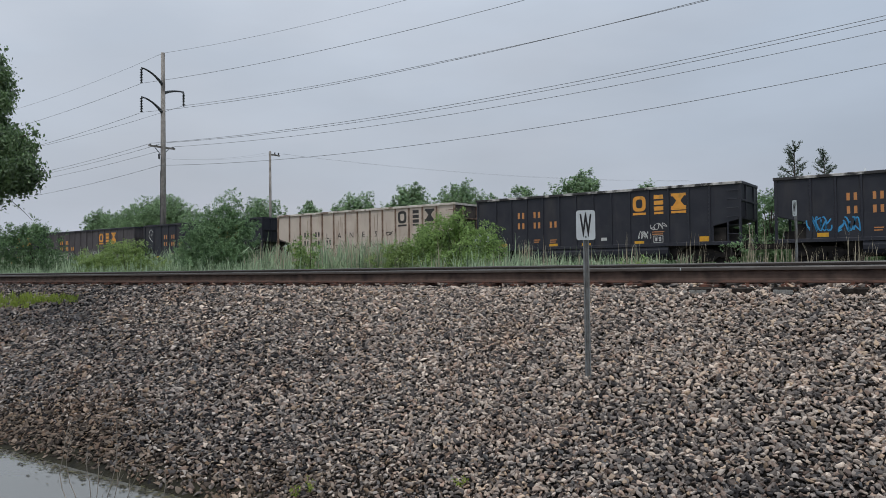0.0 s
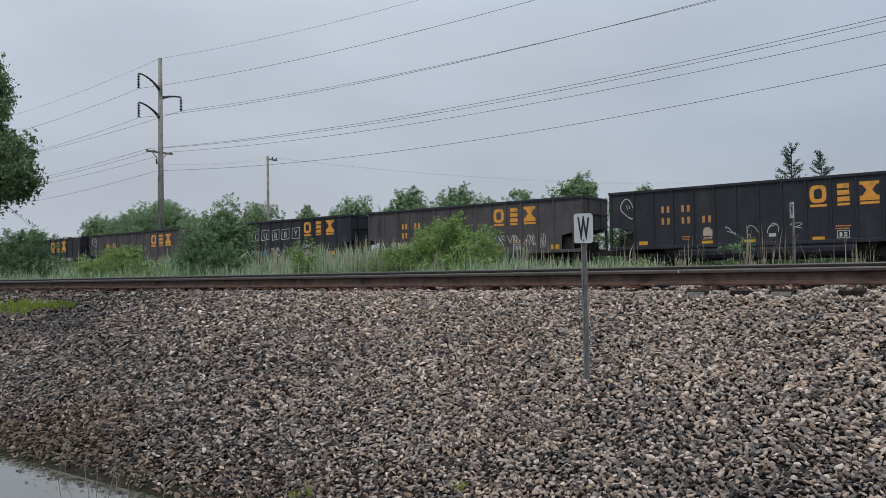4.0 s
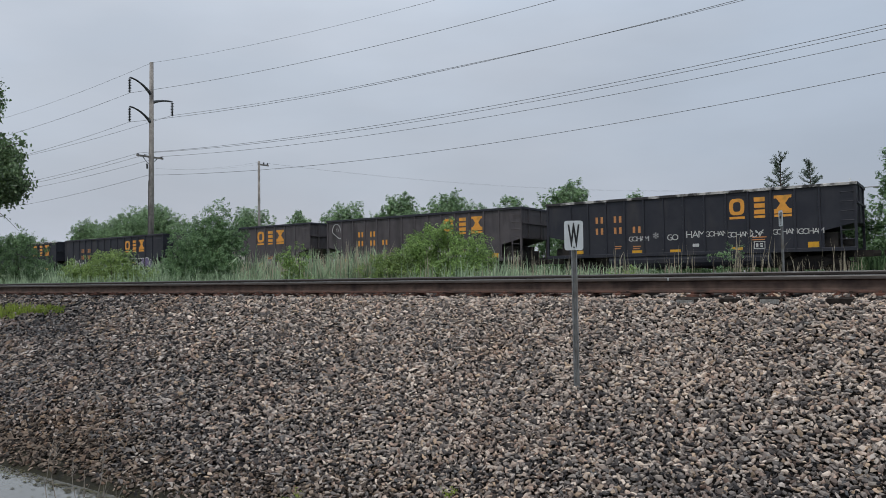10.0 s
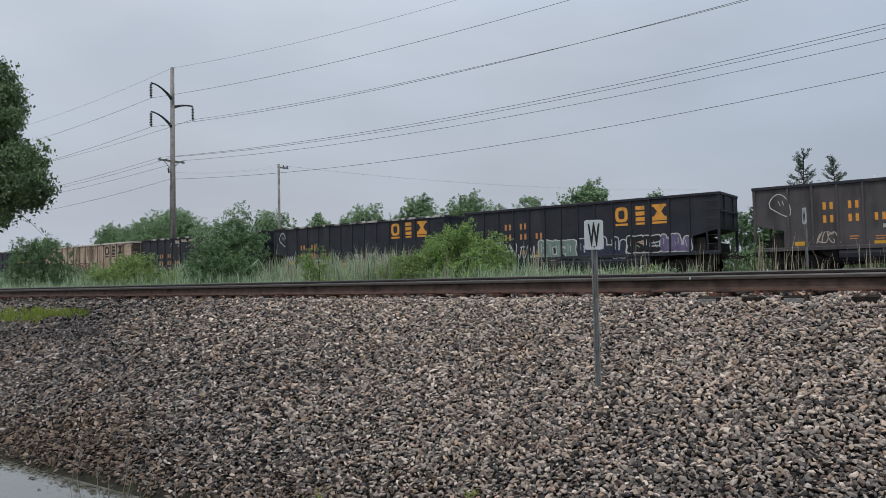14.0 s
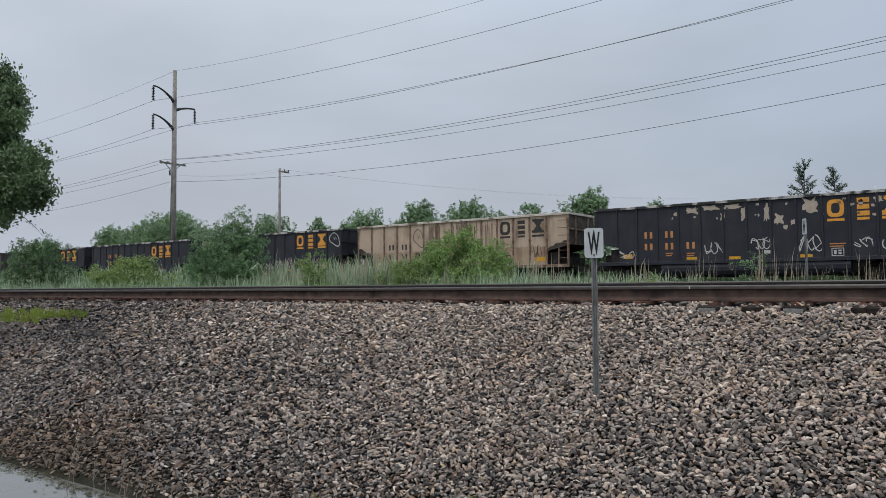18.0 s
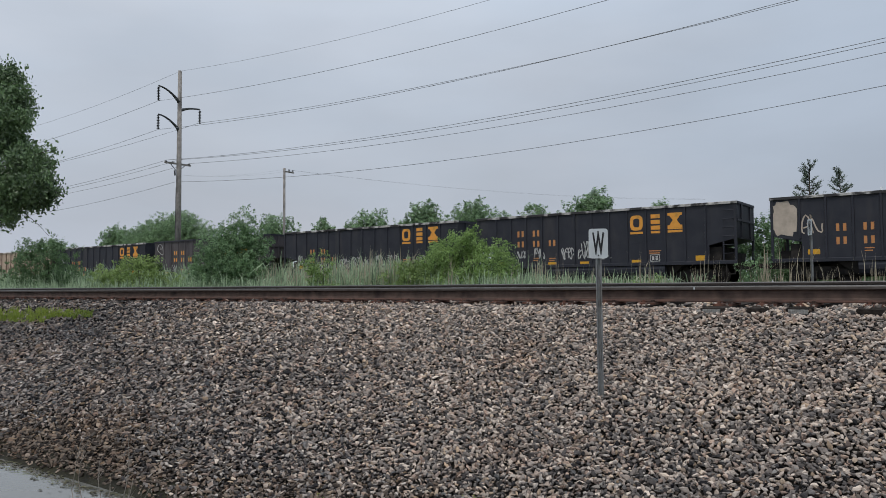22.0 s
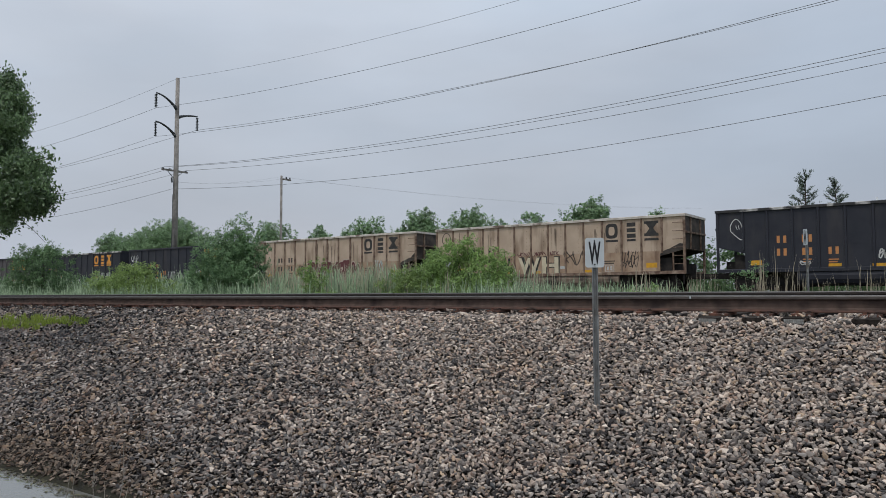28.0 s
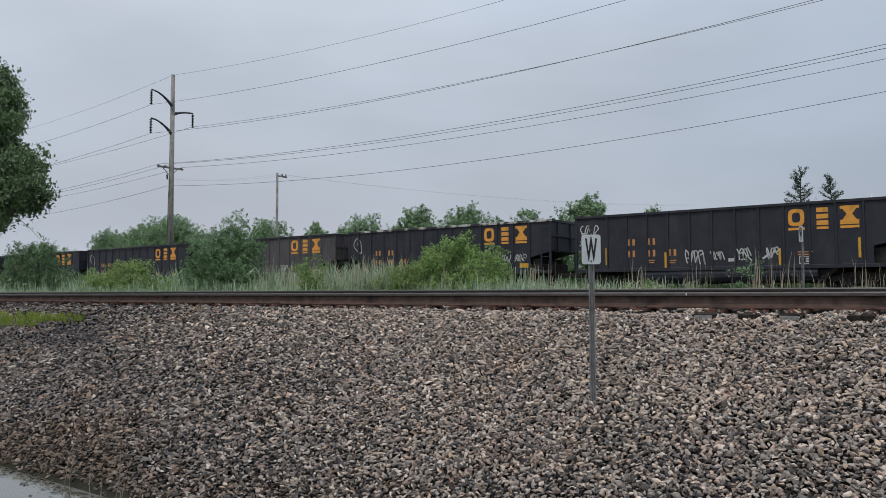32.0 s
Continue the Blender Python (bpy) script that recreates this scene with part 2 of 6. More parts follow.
STEEL_GALV = mat("galvanised_steel", (0.30, 0.31, 0.31), 0.5, metal=0.6, vary=(0.2, 0.2, 0.2), scale=10, stain=(0.16, 0.13, 0.1), stain_scale=2.5)
SIGN_WHITE = mat("sign_white", (0.60, 0.64, 0.66), 0.45, vary=(0.52, 0.55, 0.57), scale=8)
SIGN_BLACK = mat("sign_black", (0.02, 0.02, 0.022), 0.5)
CAR_BLACK = mat("car_black_paint", (0.030, 0.032, 0.042), 0.5, vary=(0.041, 0.042, 0.052), scale=1.5, stain=(0.060, 0.056, 0.060), stain_scale=1.4, stain_at=(0.54, 0.78), streak=True, bump=0.12, bump_scale=3, spec=0.22)
CAR_BROWN = mat("car_faded_brown_paint", (0.088, 0.079, 0.085), 0.6, vary=(0.110, 0.098, 0.103), scale=1.5, stain=(0.046, 0.041, 0.043), stain_scale=1.6, stain_at=(0.5, 0.72), streak=True, bump=0.12, bump_scale=3, spec=0.22)
CAR_TAN = mat("car_tan_paint", (0.57, 0.445, 0.34), 0.6, vary=(0.48, 0.365, 0.275), scale=1.2, stain=(0.24, 0.16, 0.11), stain_scale=2.2, stain_at=(0.52, 0.75), streak=True, bump=0.12, bump_scale=3)
CAR_CREAM = mat("car_faded_cream_paint", (0.61, 0.52, 0.45), 0.6, vary=(0.54, 0.455, 0.39), scale=1.2, stain=(0.40, 0.30, 0.235), stain_scale=2.2, stain_at=(0.55, 0.78), streak=True, bump=0.12, bump_scale=3)
CREAM_RUN = mat("faint_brown_run", (0.46, 0.37, 0.30), 0.75, vary=(0.38, 0.30, 0.24), scale=3)
SOOT_RUN = mat("brown_soot_run", (0.31, 0.24, 0.18), 0.75, vary=(0.20, 0.15, 0.115), scale=3)
TAN_RUST = mat("rusty_tan_rib", (0.25, 0.175, 0.13), 0.75, vary=(0.12, 0.07, 0.05), scale=5, stain=(0.40, 0.31, 0.24), stain_scale=3)
TAN_LOW = mat("stained_tan_paint", (0.48, 0.35, 0.25), 0.65, vary=(0.37, 0.25, 0.17), scale=2.2, stain=(0.17, 0.10, 0.07), stain_scale=2.4, stain_at=(0.5, 0.75), streak=True)
TAN_SOOT = mat("sooty_end_sheet", (0.10, 0.083, 0.072), 0.75, vary=(0.05, 0.042, 0.038), scale=1.6, stain=(0.24, 0.18, 0.14), stain_scale=1.0, stain_at=(0.55, 0.8))
TAN_DIRTY = mat("dusty_tan_underside", (0.30, 0.225, 0.17), 0.75, vary=(0.19, 0.14, 0.105), scale=2.5, stain=(0.06, 0.05, 0.045), stain_scale=1.2, stain_at=(0.5, 0.7))
# coal soot, blackened further to paint the shade inside the end openings
SOOT_AND_SHADE = mat("sooty_shaded_slope", (0.022, 0.02, 0.02), 0.9, vary=(0.05, 0.042, 0.037), scale=2, spec=0.1)
UNDER = mat("grimy_underframe", (0.026, 0.024, 0.024), 0.85, vary=(0.055, 0.048, 0.043), scale=3, spec=0.15)
TAN_EDGE = mat("bleached_tan_edge", (0.70, 0.65, 0.59), 0.6, vary=(0.5, 0.44, 0.38), scale=3, stain=(0.2, 0.15, 0.12), stain_scale=1.6, stain_at=(0.55, 0.65))
WORN_TOP = mat("worn_white_rail_edge", (0.62, 0.60, 0.58), 0.6, vary=(0.30, 0.29, 0.28), scale=3.2, stain=(0.045, 0.043, 0.044), stain_scale=1.6, stain_at=(0.44, 0.54))
YELLOW = mat("emblem_yellow", (0.84, 0.375, 0.065), 0.55, vary=(0.74, 0.33, 0.058), scale=4, stain=(0.42, 0.23, 0.07), stain_scale=2, stain_at=(0.6, 0.8))
SAFETY = mat("safety_yellow", (0.74, 0.38, 0.03), 0.45, vary=(0.6, 0.32, 0.04), scale=8)
DARK_MARK = mat("emblem_dark", (0.035, 0.033, 0.035), 0.6, vary=(0.06, 0.055, 0.05), scale=4)
ORANGE_MARK = mat("lettering_orange", (0.68, 0.275, 0.085), 0.6, vary=(0.5, 0.24, 0.1), scale=6)
WHITE_PAINT = mat("spray_white", (0.62, 0.62, 0.60), 0.6, vary=(0.45, 0.45, 0.44), scale=3)
BLUE_PAINT = mat("spray_blue", (0.06, 0.33, 0.62), 0.6, vary=(0.05, 0.25, 0.5), scale=3)
MAROON_PAINT = mat("spray_maroon", (0.12, 0.035, 0.04), 0.6, vary=(0.16, 0.06, 0.06), scale=4)
BLACK_PAINT = mat("spray_black", (0.03, 0.028, 0.027), 0.6, vary=(0.06, 0.05, 0.045), scale=4)
SCUM = mat("wet_debris", (0.045, 0.04, 0.022), 0.7, vary=(0.09, 0.085, 0.04), scale=9, random_by="island", spread=0.6)
SILVER_PAINT = mat("spray_silver", (0.55, 0.54, 0.47), 0.5, vary=(0.40, 0.39, 0.35), scale=3)
GREEN_PAINT = mat("spray_sage", (0.22, 0.30, 0.26), 0.6, vary=(0.16, 0.22, 0.2), scale=3)
PURPLE_PAINT = mat("spray_purple", (0.13, 0.10, 0.20), 0.6, vary=(0.2, 0.17, 0.28), scale=3)
NAVY_PAINT = mat("spray_navy", (0.04, 0.05, 0.09), 0.6, vary=(0.03, 0.035, 0.06), scale=3)
CREAM_PAINT = mat("spray_cream", (0.70, 0.62, 0.46), 0.6, vary=(0.58, 0.50, 0.36), scale=3)
PALE_PATCH = mat("primer_patch", (0.56, 0.47, 0.39), 0.7, vary=(0.42, 0.35, 0.29), scale=3)
WOOD_POLE = mat("weathered_pole", (0.35, 0.325, 0.30), 0.85, vary=(0.245, 0.225, 0.208), scale=3, streak=True, stain=(0.1, 0.095, 0.09), stain_scale=2)
POLE_GREY = mat("pole_hardware", (0.075, 0.08, 0.085), 0.6, metal=0.2, vary=(0.05, 0.055, 0.06), scale=5)
WIRE_THIN = mat("thin_grey_wire", (0.22, 0.23, 0.25), 0.6)
WIRE = mat("conductor_wire", (0.22, 0.228, 0.245), 0.6, metal=0.2)
BARK = mat("bark", (0.09, 0.075, 0.06), 0.9, vary=(0.05, 0.042, 0.035), scale=8, bump=0.8, bump_scale=20)
DRY_TWIG = mat("dry_twig", (0.30, 0.265, 0.225), 0.85, vary=(0.20, 0.175, 0.15), scale=20)
LEAF_NEAR = leaf_mat("leaf_dark_green", (0.030, 0.056, 0.030), (0.155, 0.245, 0.105), 0.28, 0.38, 0.55)
LEAF_BUSH = leaf_mat("leaf_bush", (0.026, 0.064, 0.023), (0.33, 0.475, 0.155), 0.35)
LEAF_LIGHT = leaf_mat("leaf_light", (0.05, 0.094, 0.03), (0.32, 0.43, 0.148), 0.33)
# paler and bluer: the haze of distance is put into the leaf colour
LEAF_FAR_HAZED = leaf_mat("leaf_far_hazed", (0.076, 0.132, 0.084), (0.31, 0.45, 0.24), 0.34)
LEAF_DEEP = leaf_mat("leaf_deep_green", (0.033, 0.070, 0.036), (0.165, 0.265, 0.122), 0.28)
# needles greyed and lightened to carry distance haze in their colour
LEAF_CONIFER_HAZED = leaf_mat("needles", (0.07, 0.10, 0.08), (0.17, 0.215, 0.16), 0.15)
REED = leaf_mat("reed_green", (0.026, 0.060, 0.031), (0.45, 0.565, 0.365), 0.28)
REED_DRY = leaf_mat("reed_dry", (0.28, 0.24, 0.17), (0.50, 0.44, 0.33), 0.2)
LEAF_SILVER = leaf_mat("leaf_silver_green", (0.036, 0.082, 0.047), (0.235, 0.365, 0.18), 0.32)
GRASS = leaf_mat("short_grass", (0.13, 0.19, 0.03), (0.34, 0.42, 0.08), 0.3)


def water_mat():
    m = bpy.data.materials.new("ditch_water")
    m.use_nodes = True
    nt = m.node_tree
    b = nt.nodes["Principled BSDF"]
    b.inputs["Base Color"].default_value = (0.15, 0.15, 0.138, 1)
    b.inputs["Roughness"].default_value = 0.04
    b.inputs["IOR"].default_value = 1.33
    b.inputs["Specular IOR Level"].default_value = 1.0
    g = nt.nodes.new("ShaderNodeNewGeometry")
    n = nt.nodes.new("ShaderNodeTexNoise")
    n.inputs["Scale"].default_value = 7
    k = nt.nodes.new("ShaderNodeBump")
    k.inputs["Strength"].default_value, k.inputs["Distance"].default_value = 0.05, 0.02
    nt.links.new(g.outputs["Position"], n.inputs["Vector"])
    nt.links.new(n.outputs[0], k.inputs["Height"])
    nt.links.new(k.outputs[0], b.inputs["Normal"])
    return m


WATER = water_mat()


# ---- building helpers ----
class Geo:
    """Collects vertices and faces of one mesh."""

    def __init__(self):
        self.v, self.f = [], []

    def add(self, verts, faces):
        n = len(self.v)
        self.v.extend([tuple(p) for p in verts])
        self.f.extend([tuple(n + i for i in q) for q in faces])
        return self

    def box(self, x0, x1, y0, y1, z0, z1):
        v = [(x, y, z) for x in (x0, x1) for y in (y0, y1) for z in (z0, z1)]
        return self.add(v, [(0, 1, 3, 2), (4, 6, 7, 5), (0, 4, 5, 1), (2, 3, 7, 6), (0, 2, 6, 4), (1, 5, 7, 3)])

    def slab(self, outline, y0, y1):
        """A polygon in x and z, thick from y0 to y1."""
        n = len(outline)
        v = [(x, y0, z) for x, z in outline] + [(x, y1, z) for x, z in outline]
        return self.add(v, [tuple(range(n)), tuple(range(2 * n - 1, n - 1, -1))] + [(i, i + n, (i + 1) % n + n, (i + 1) % n) for i in range(n)])

    def along(self, profile, x0, x1):
        """A profile in y and z, drawn along x."""
        n = len(profile)
        v = [(x0, y, z) for y, z in profile] + [(x1, y, z) for y, z in profile]
        return self.add(v, [tuple(range(n)), tuple(range(2 * n - 1, n - 1, -1))] + [(i, i + n, (i + 1) % n + n, (i + 1) % n) for i in range(n)])

    def tube(self, points, radii, n=6, cap=True):
        pts = [Vector(p) for p in points]
        if not hasattr(radii, "__len__"):
            radii = [radii] * len(pts)
        v, f = [], []
        for i, p in enumerate(pts):
            d = (pts[min(i + 1, len(pts) - 1)] - pts[max(i - 1, 0)]).normalized()
            a = d.cross(Vector((0, 0, 1)) if abs(d.z) < 0.9 else Vector((1, 0, 0))).normalized()
            b = d.cross(a)
            for k in range(n):
                t = 2 * math.pi * k / n
                v.append(p + (a * math.cos(t) + b * math.sin(t)) * radii[i])
        for i in range(len(pts) - 1):
            for k in range(n):
                f.append((i * n + k, i * n + (k + 1) % n, (i + 1) * n + (k + 1) % n, (i + 1) * n + k))
        if cap:
            f.append(tuple(range(n)))
            f.append(tuple(range(len(v) - 1, len(v) - n - 1, -1)))
        return self.add(v, f)

    def mesh(self, name, material, smooth=False):
        me = bpy.data.meshes.new(name)
        me.from_pydata(self.v, [], self.f)
        me.materials.append(material)
        if smooth:
            me.polygons.foreach_set("use_smooth", [True] * len(me.polygons))
        me.validate()
        bm = bmesh.new()
        bm.from_mesh(me)
        bmesh.ops.recalc_face_normals(bm, faces=bm.faces)
        bm.to_mesh(me)
        bm.free()
        return me


def part(name, me, parent=None, label="", m=None):
    ob = new(name, me)
    if parent is not None:
        ob.parent = parent
    if m is not None:
        ob.matrix_basis = m
    if label:
        ob["label"] = label
    return ob


def thing(name, m, label, category, group="", kind=""):
    ob = new(name)
    ob.empty_display_size = 0.2
    ob.matrix_basis = m
    return tagged(ob, label, category, group, kind)


def cloud_mesh(name, verts, faces, material):
    """A mesh out of arrays of quads or triangles that nobody could count."""
    me = bpy.data.meshes.new(name)
    nv, nf, k = len(verts), len(faces), faces.shape[1]
    me.vertices.add(nv)
    me.vertices.foreach_set("co", np.ascontiguousarray(verts, dtype=np.float32).ravel())
    me.loops.add(nf * k)
    me.loops.foreach_set("vertex_index", np.ascontiguousarray(faces, dtype=np.int32).ravel())
    me.polygons.add(nf)
    me.polygons.foreach_set("loop_start", np.arange(0, nf * k, k, dtype=np.int32))
    me.polygons.foreach_set("use_smooth", [False] * nf)
    me.update(calc_edges=True)
    me.materials.append(material)
    return me


# ---- ground: one sheet with the ballast bank, the ditch and the fields ----
NEAR_RAIL_Y, FAR_RAIL_Y = 8.53, 10.03
TRAIN_Y = 37.07
WATER_Z = -2.0
PROFILE = ((-3000, -1.4), (-40, -1.45), (-2, -1.55), (0.9, -1.62), (2.2, -2.25), (3.6, -2.3), (4.0, -2.04), (7.5, -0.31), (8.1, -0.285), (10.7, -0.25), (11.2, -0.31), (12.6, -0.85), (15, -0.9), (30, -0.8), (33, -0.6), (34.6, -0.25), (39.6, -0.25), (41.2, -0.7), (60, -0.7), (3000, -0.7))


def ground_z(y):
    return float(np.interp(y, [a for a, b in PROFILE], [b for a, b in PROFILE]))


def build_ground():
    ys = sorted(set([a for a, b in PROFILE] + list(np.arange(3.6, 8.11, 0.15)) + list(np.arange(12.6, 33, 2.0)) + [-300, -120, -20, -8, 80, 120, 200, 400, 900]))
    xs = sorted(set([-3000, -1200, -600, -400, -250, -160, -110, -80, -60] + list(np.arange(-44, -24, 1.0)) + list(np.arange(-24, 4, 0.3)) + [5, 8, 12, 20, 40, 80, 160, 400, 1200, 3000]))
    g = Geo()
    for y in ys:
        for x in xs:
            z = ground_z(y)
            if -45 < x < 5 and 12.7 < y < 33:
                z += 0.05 * noise.noise(Vector((x * 0.5, y * 0.7, 3.1)))
            g.v.append((x, y, z))
    n = len(xs)
    me = bpy.data.meshes.new("ground")
    faces, mats = [], []
    for j in range(len(ys) - 1):
        for i in range(n - 1):
            faces.append((j * n + i, j * n + i + 1, (j + 1) * n + i + 1, (j + 1) * n + i))
            yc = (ys[j] + ys[j + 1]) / 2
            # slot 1, below the stones, carries the painted gap shade
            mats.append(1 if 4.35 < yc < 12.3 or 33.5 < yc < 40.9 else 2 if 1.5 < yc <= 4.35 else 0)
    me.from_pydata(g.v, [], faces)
    for m in (SOIL, GRAVEL_GAP_SHADE, MUD):
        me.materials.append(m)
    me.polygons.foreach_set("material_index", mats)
    me.polygons.foreach_set("use_smooth", [True] * len(faces))
    return tagged(new("ground", me), "grassy ground with a grey crushed-stone railway bank", "ground", kind="structure")


ground = build_ground()


def build_water():
    g = Geo()
    g.add([(-120, 0.9, WATER_Z), (60, 0.9, WATER_Z), (60, 4.4, WATER_Z), (-120, 4.4, WATER_Z)], [(0, 1, 2, 3)])
    return tagged(new("water", g.mesh("water", WATER)), "still grey water in the ditch below the bank", "water", kind="structure")


build_water()


def build_stones():
    """Loose crushed stone over the bank, three hundred of them single, the rest as one heap."""
    rng = np.random.default_rng(11)
    shapes, hulls = [], []
    for k in range(36):
        # a block broken along random planes: where each direction meets the first of them
        planes = rng.normal(size=(7, 3))
        planes = np.concatenate([planes, -planes[:4] + rng.normal(0, 0.35, (4, 3)), [(0, 0, 1), (0, 0, -1)] + rng.normal(0, 0.12, (2, 3))])
        planes /= np.linalg.norm(planes, axis=1, keepdims=True)
        far = rng.uniform(0.62, 1.15, len(planes))
        ways = []
        for i in range(10):
            u, a = 1 - 2 * (i + 0.5) / 10, i * 2.4 + rng.uniform(-0.5, 0.5)
            q = math.sqrt(1 - u * u)
            ways.append((q * math.cos(a), q * math.sin(a), u))
        ways = np.array(ways)
        reach = np.min(far[None] / np.maximum(ways @ planes.T, 0.05), axis=1)
        bm = bmesh.new()
        for p in ways * np.minimum(reach * rng.uniform(0.9, 1.1, 10), 1.5)[:, None]:
            bm.verts.new(p)
        got = bmesh.ops.convex_hull(bm, input=bm.verts)
        bmesh.ops.delete(bm, geom=[v for v in got["geom_interior"] if isinstance(v, bmesh.types.BMVert)], context="VERTS")
        bmesh.ops.triangulate(bm, faces=bm.faces)
        bm.verts.index_update()
        s = np.array([v.co[:] for v in bm.verts])
        s *= np.array([rng.uniform(1.05, 1.65), rng.uniform(0.75, 1.05), rng.uniform(0.42, 0.8)])
        shapes.append(s)
        hulls.append(np.array([[v.index for v in f.verts] for f in bm.faces]))
        bm.free()

    def place(x0, x1, y0, y1, step, size, lift, spread):
        nx, ny = int((x1 - x0) / step), int((y1 - y0) / step)
        gx, gy = np.meshgrid(np.arange(nx), np.arange(ny))
        n = gx.size
        px = x0 + (gx.ravel() + rng.uniform(-0.46, 0.46, n)) * step
        py = y0 + (gy.ravel() + rng.uniform(-0.46, 0.46, n)) * step
        sc = size * np.exp(np.clip(rng.normal(0, spread, n), -0.6, 0.34))
        return px, py, sc, np.full(n, lift)

    sets = []
    # the stone grows coarser along the bank towards the tree
    for x0, x1, k in ((-5.5, 0.15, 0.88), (-8.0, -5.5, 1.04), (-10.4, -8.0, 1.15), (-12.6, -10.4, 1.24)):
        sets.append(place(x0, x1, 3.95, 8.3, 0.0445 * k, 0.0265 * k, -0.013, 0.16))
        sets.append(place(x0, x1, 3.95, 8.3, 0.0385 * k, 0.0192 * k, 0.014 * k, 0.30))
    for y0, y1, x0 in ((5.0, 6.0, -13.8), (6.0, 7.0, -16.2), (7.0, 8.3, -19.5)):
        sets.append(place(x0, -12.6, y0, y1, 0.054, 0.0295, 0.006, 0.22))
    sets.append(place(-60, -19.5, 5.0, 8.4, 0.12, 0.05, 0.01, 0.3))
    sets.append(place(0.15, 3.0, 4.0, 8.3, 0.05, 0.03, 0.0, 0.3))
    sets.append(place(3.0, 12, 4.1, 8.3, 0.09, 0.05, 0.0, 0.3))
    sets.append(place(-19.5, -11.4, 4.1, 7.0, 0.07, 0.034, 0.0, 0.25))
    sets.append(place(-40, 6, 8.65, 10.0, 0.11, 0.034, -0.01, 0.3))
    sets.append(place(-60, 16, 10.1, 11.6, 0.16, 0.05, 0.0, 0.3))
    px, py, sc, lift = (np.concatenate(a) for a in zip(*sets))
    keep = ~((py < 4.24 + 0.05 * np.sin(px * 2.1)) & (px < -4.0 + 0.3 * np.sin(py * 9)) & (rng.uniform(size=len(px)) < np.where(py < 4.12, 1.0, 0.45)))
    ties = np.array(NEAR_TIES)
    gap = np.abs(px[:, None] - ties[None, :]).min(1)
    shown = np.abs(px[:, None] * (7.95 / py)[:, None] - np.array(SHOWN_TIES)[None, :]).min(1)
    keep &= ~((py > 7.93) & (py < 8.5) & (gap < 0.115) & (rng.uniform(size=len(px)) < np.where(lift > 0.0, 0.82, 1.0)))
    keep &= ~((py > 7.6) & (py < 7.98) & (shown < 0.1) & (lift > 0.0))
    px, py, sc, lift, shown = px[keep], py[keep], sc[keep], lift[keep], shown[keep]
    n = len(px)
    pz = np.interp(py, [a for a, b in PROFILE], [b for a, b in PROFILE]) + lift
    # the stone lies deeper on the shoulder under the rail
    pz += np.interp(py, [4.0, 7.5, 8.1, 8.5, 10.7, 11.2], [0.0, 0.035, 0.045, 0.035, 0.025, 0.01]) * np.where(py < 7.7, np.clip((px + 13.0) / 2.0, 0.0, 1.0), 1.0)
    pz += np.where((py > 7.93) & (py < 8.5) & (gap[keep] < 0.115), 0.035, 0.0)
    pz -= np.where((py > 7.75) & (py < 8.5), 0.026, 0.0) + np.where((py > 7.2) & (py < 8.0), 0.034 * np.clip((0.16 - shown) / 0.05, 0.0, 1.0), 0.0)
    pz += 0.006 + 0.008 * np.sin(px * 1.7 + py * 2.3) * np.sin(px * 0.6 - py * 3.1)
    pz += rng.normal(0, 0.0065, n)
    left = np.clip((-2.5 - px) / 4.0, 0.0, 1.0)
    pz += rng.normal(0, 0.005, n) * left
    ang = rng.normal(0, 0.65, n) * (1 - 0.3 * left) + np.pi * rng.integers(0, 2, n)
    tilt = rng.normal(0, 0.55, (n, 2)) * np.interp(px, [-11, -4], [0.55, 1.0])[:, None]
    kind = rng.integers(0, len(shapes), n)
    ca, sa = np.cos(ang), np.sin(ang)
    R = np.zeros((n, 3, 3))
    R[:, 0, 0], R[:, 0, 1], R[:, 1, 0], R[:, 1, 1], R[:, 2, 2] = ca, -sa, sa, ca, 1
    slope = np.where((py > 4) & (py < 7.6), math.atan(0.5), 0)
    tx, ty = tilt[:, 0] + slope, tilt[:, 1]
    Rx, Ry = np.zeros((n, 3, 3)), np.zeros((n, 3, 3))
    Rx[:, 0, 0], Rx[:, 1, 1], Rx[:, 1, 2], Rx[:, 2, 1], Rx[:, 2, 2] = 1, np.cos(tx), -np.sin(tx), np.sin(tx), np.cos(tx)
    Ry[:, 1, 1], Ry[:, 0, 0], Ry[:, 0, 2], Ry[:, 2, 0], Ry[:, 2, 2] = 1, np.cos(ty), np.sin(ty), -np.sin(ty), np.cos(ty)
    # flatter, slabbier pieces towards the tree
    R = Rx @ Ry @ R * np.stack([1 + 0.2 * left, 1 - 0.04 * left, 1 - 0.22 * left], 1)[:, None, :]
    # the three hundred on the stretch nearest the foot of the bank
    near = np.where((px > -3.2) & (px < -0.6) & (py > 4.7) & (py < 5.3) & (lift > 0.01))[0][:300]
    chosen = np.zeros(n, bool)
    chosen[near] = True
    # darker bluish stone lies thicker towards the tree, muddy stone along the waterline
    # towards the tree the dark tone partly paints the shade beneath it
    darkened = rng.uniform(size=n) < np.clip((-3.0 - px + 0.8 * np.sin(py * 1.9)) / 4.8, 0.0, 0.94) * np.clip((7.3 - py) / 1.3, np.interp(px, [-10, -6], [0.55, 0.05]), 1.0)
    patch = np.sin(px * 1.3 + 0.7 * np.sin(py * 2.1)) * np.sin(py * 2.4 + 0.5 * px) + 0.5 * np.sin(px * 3.1 - py * 1.7)
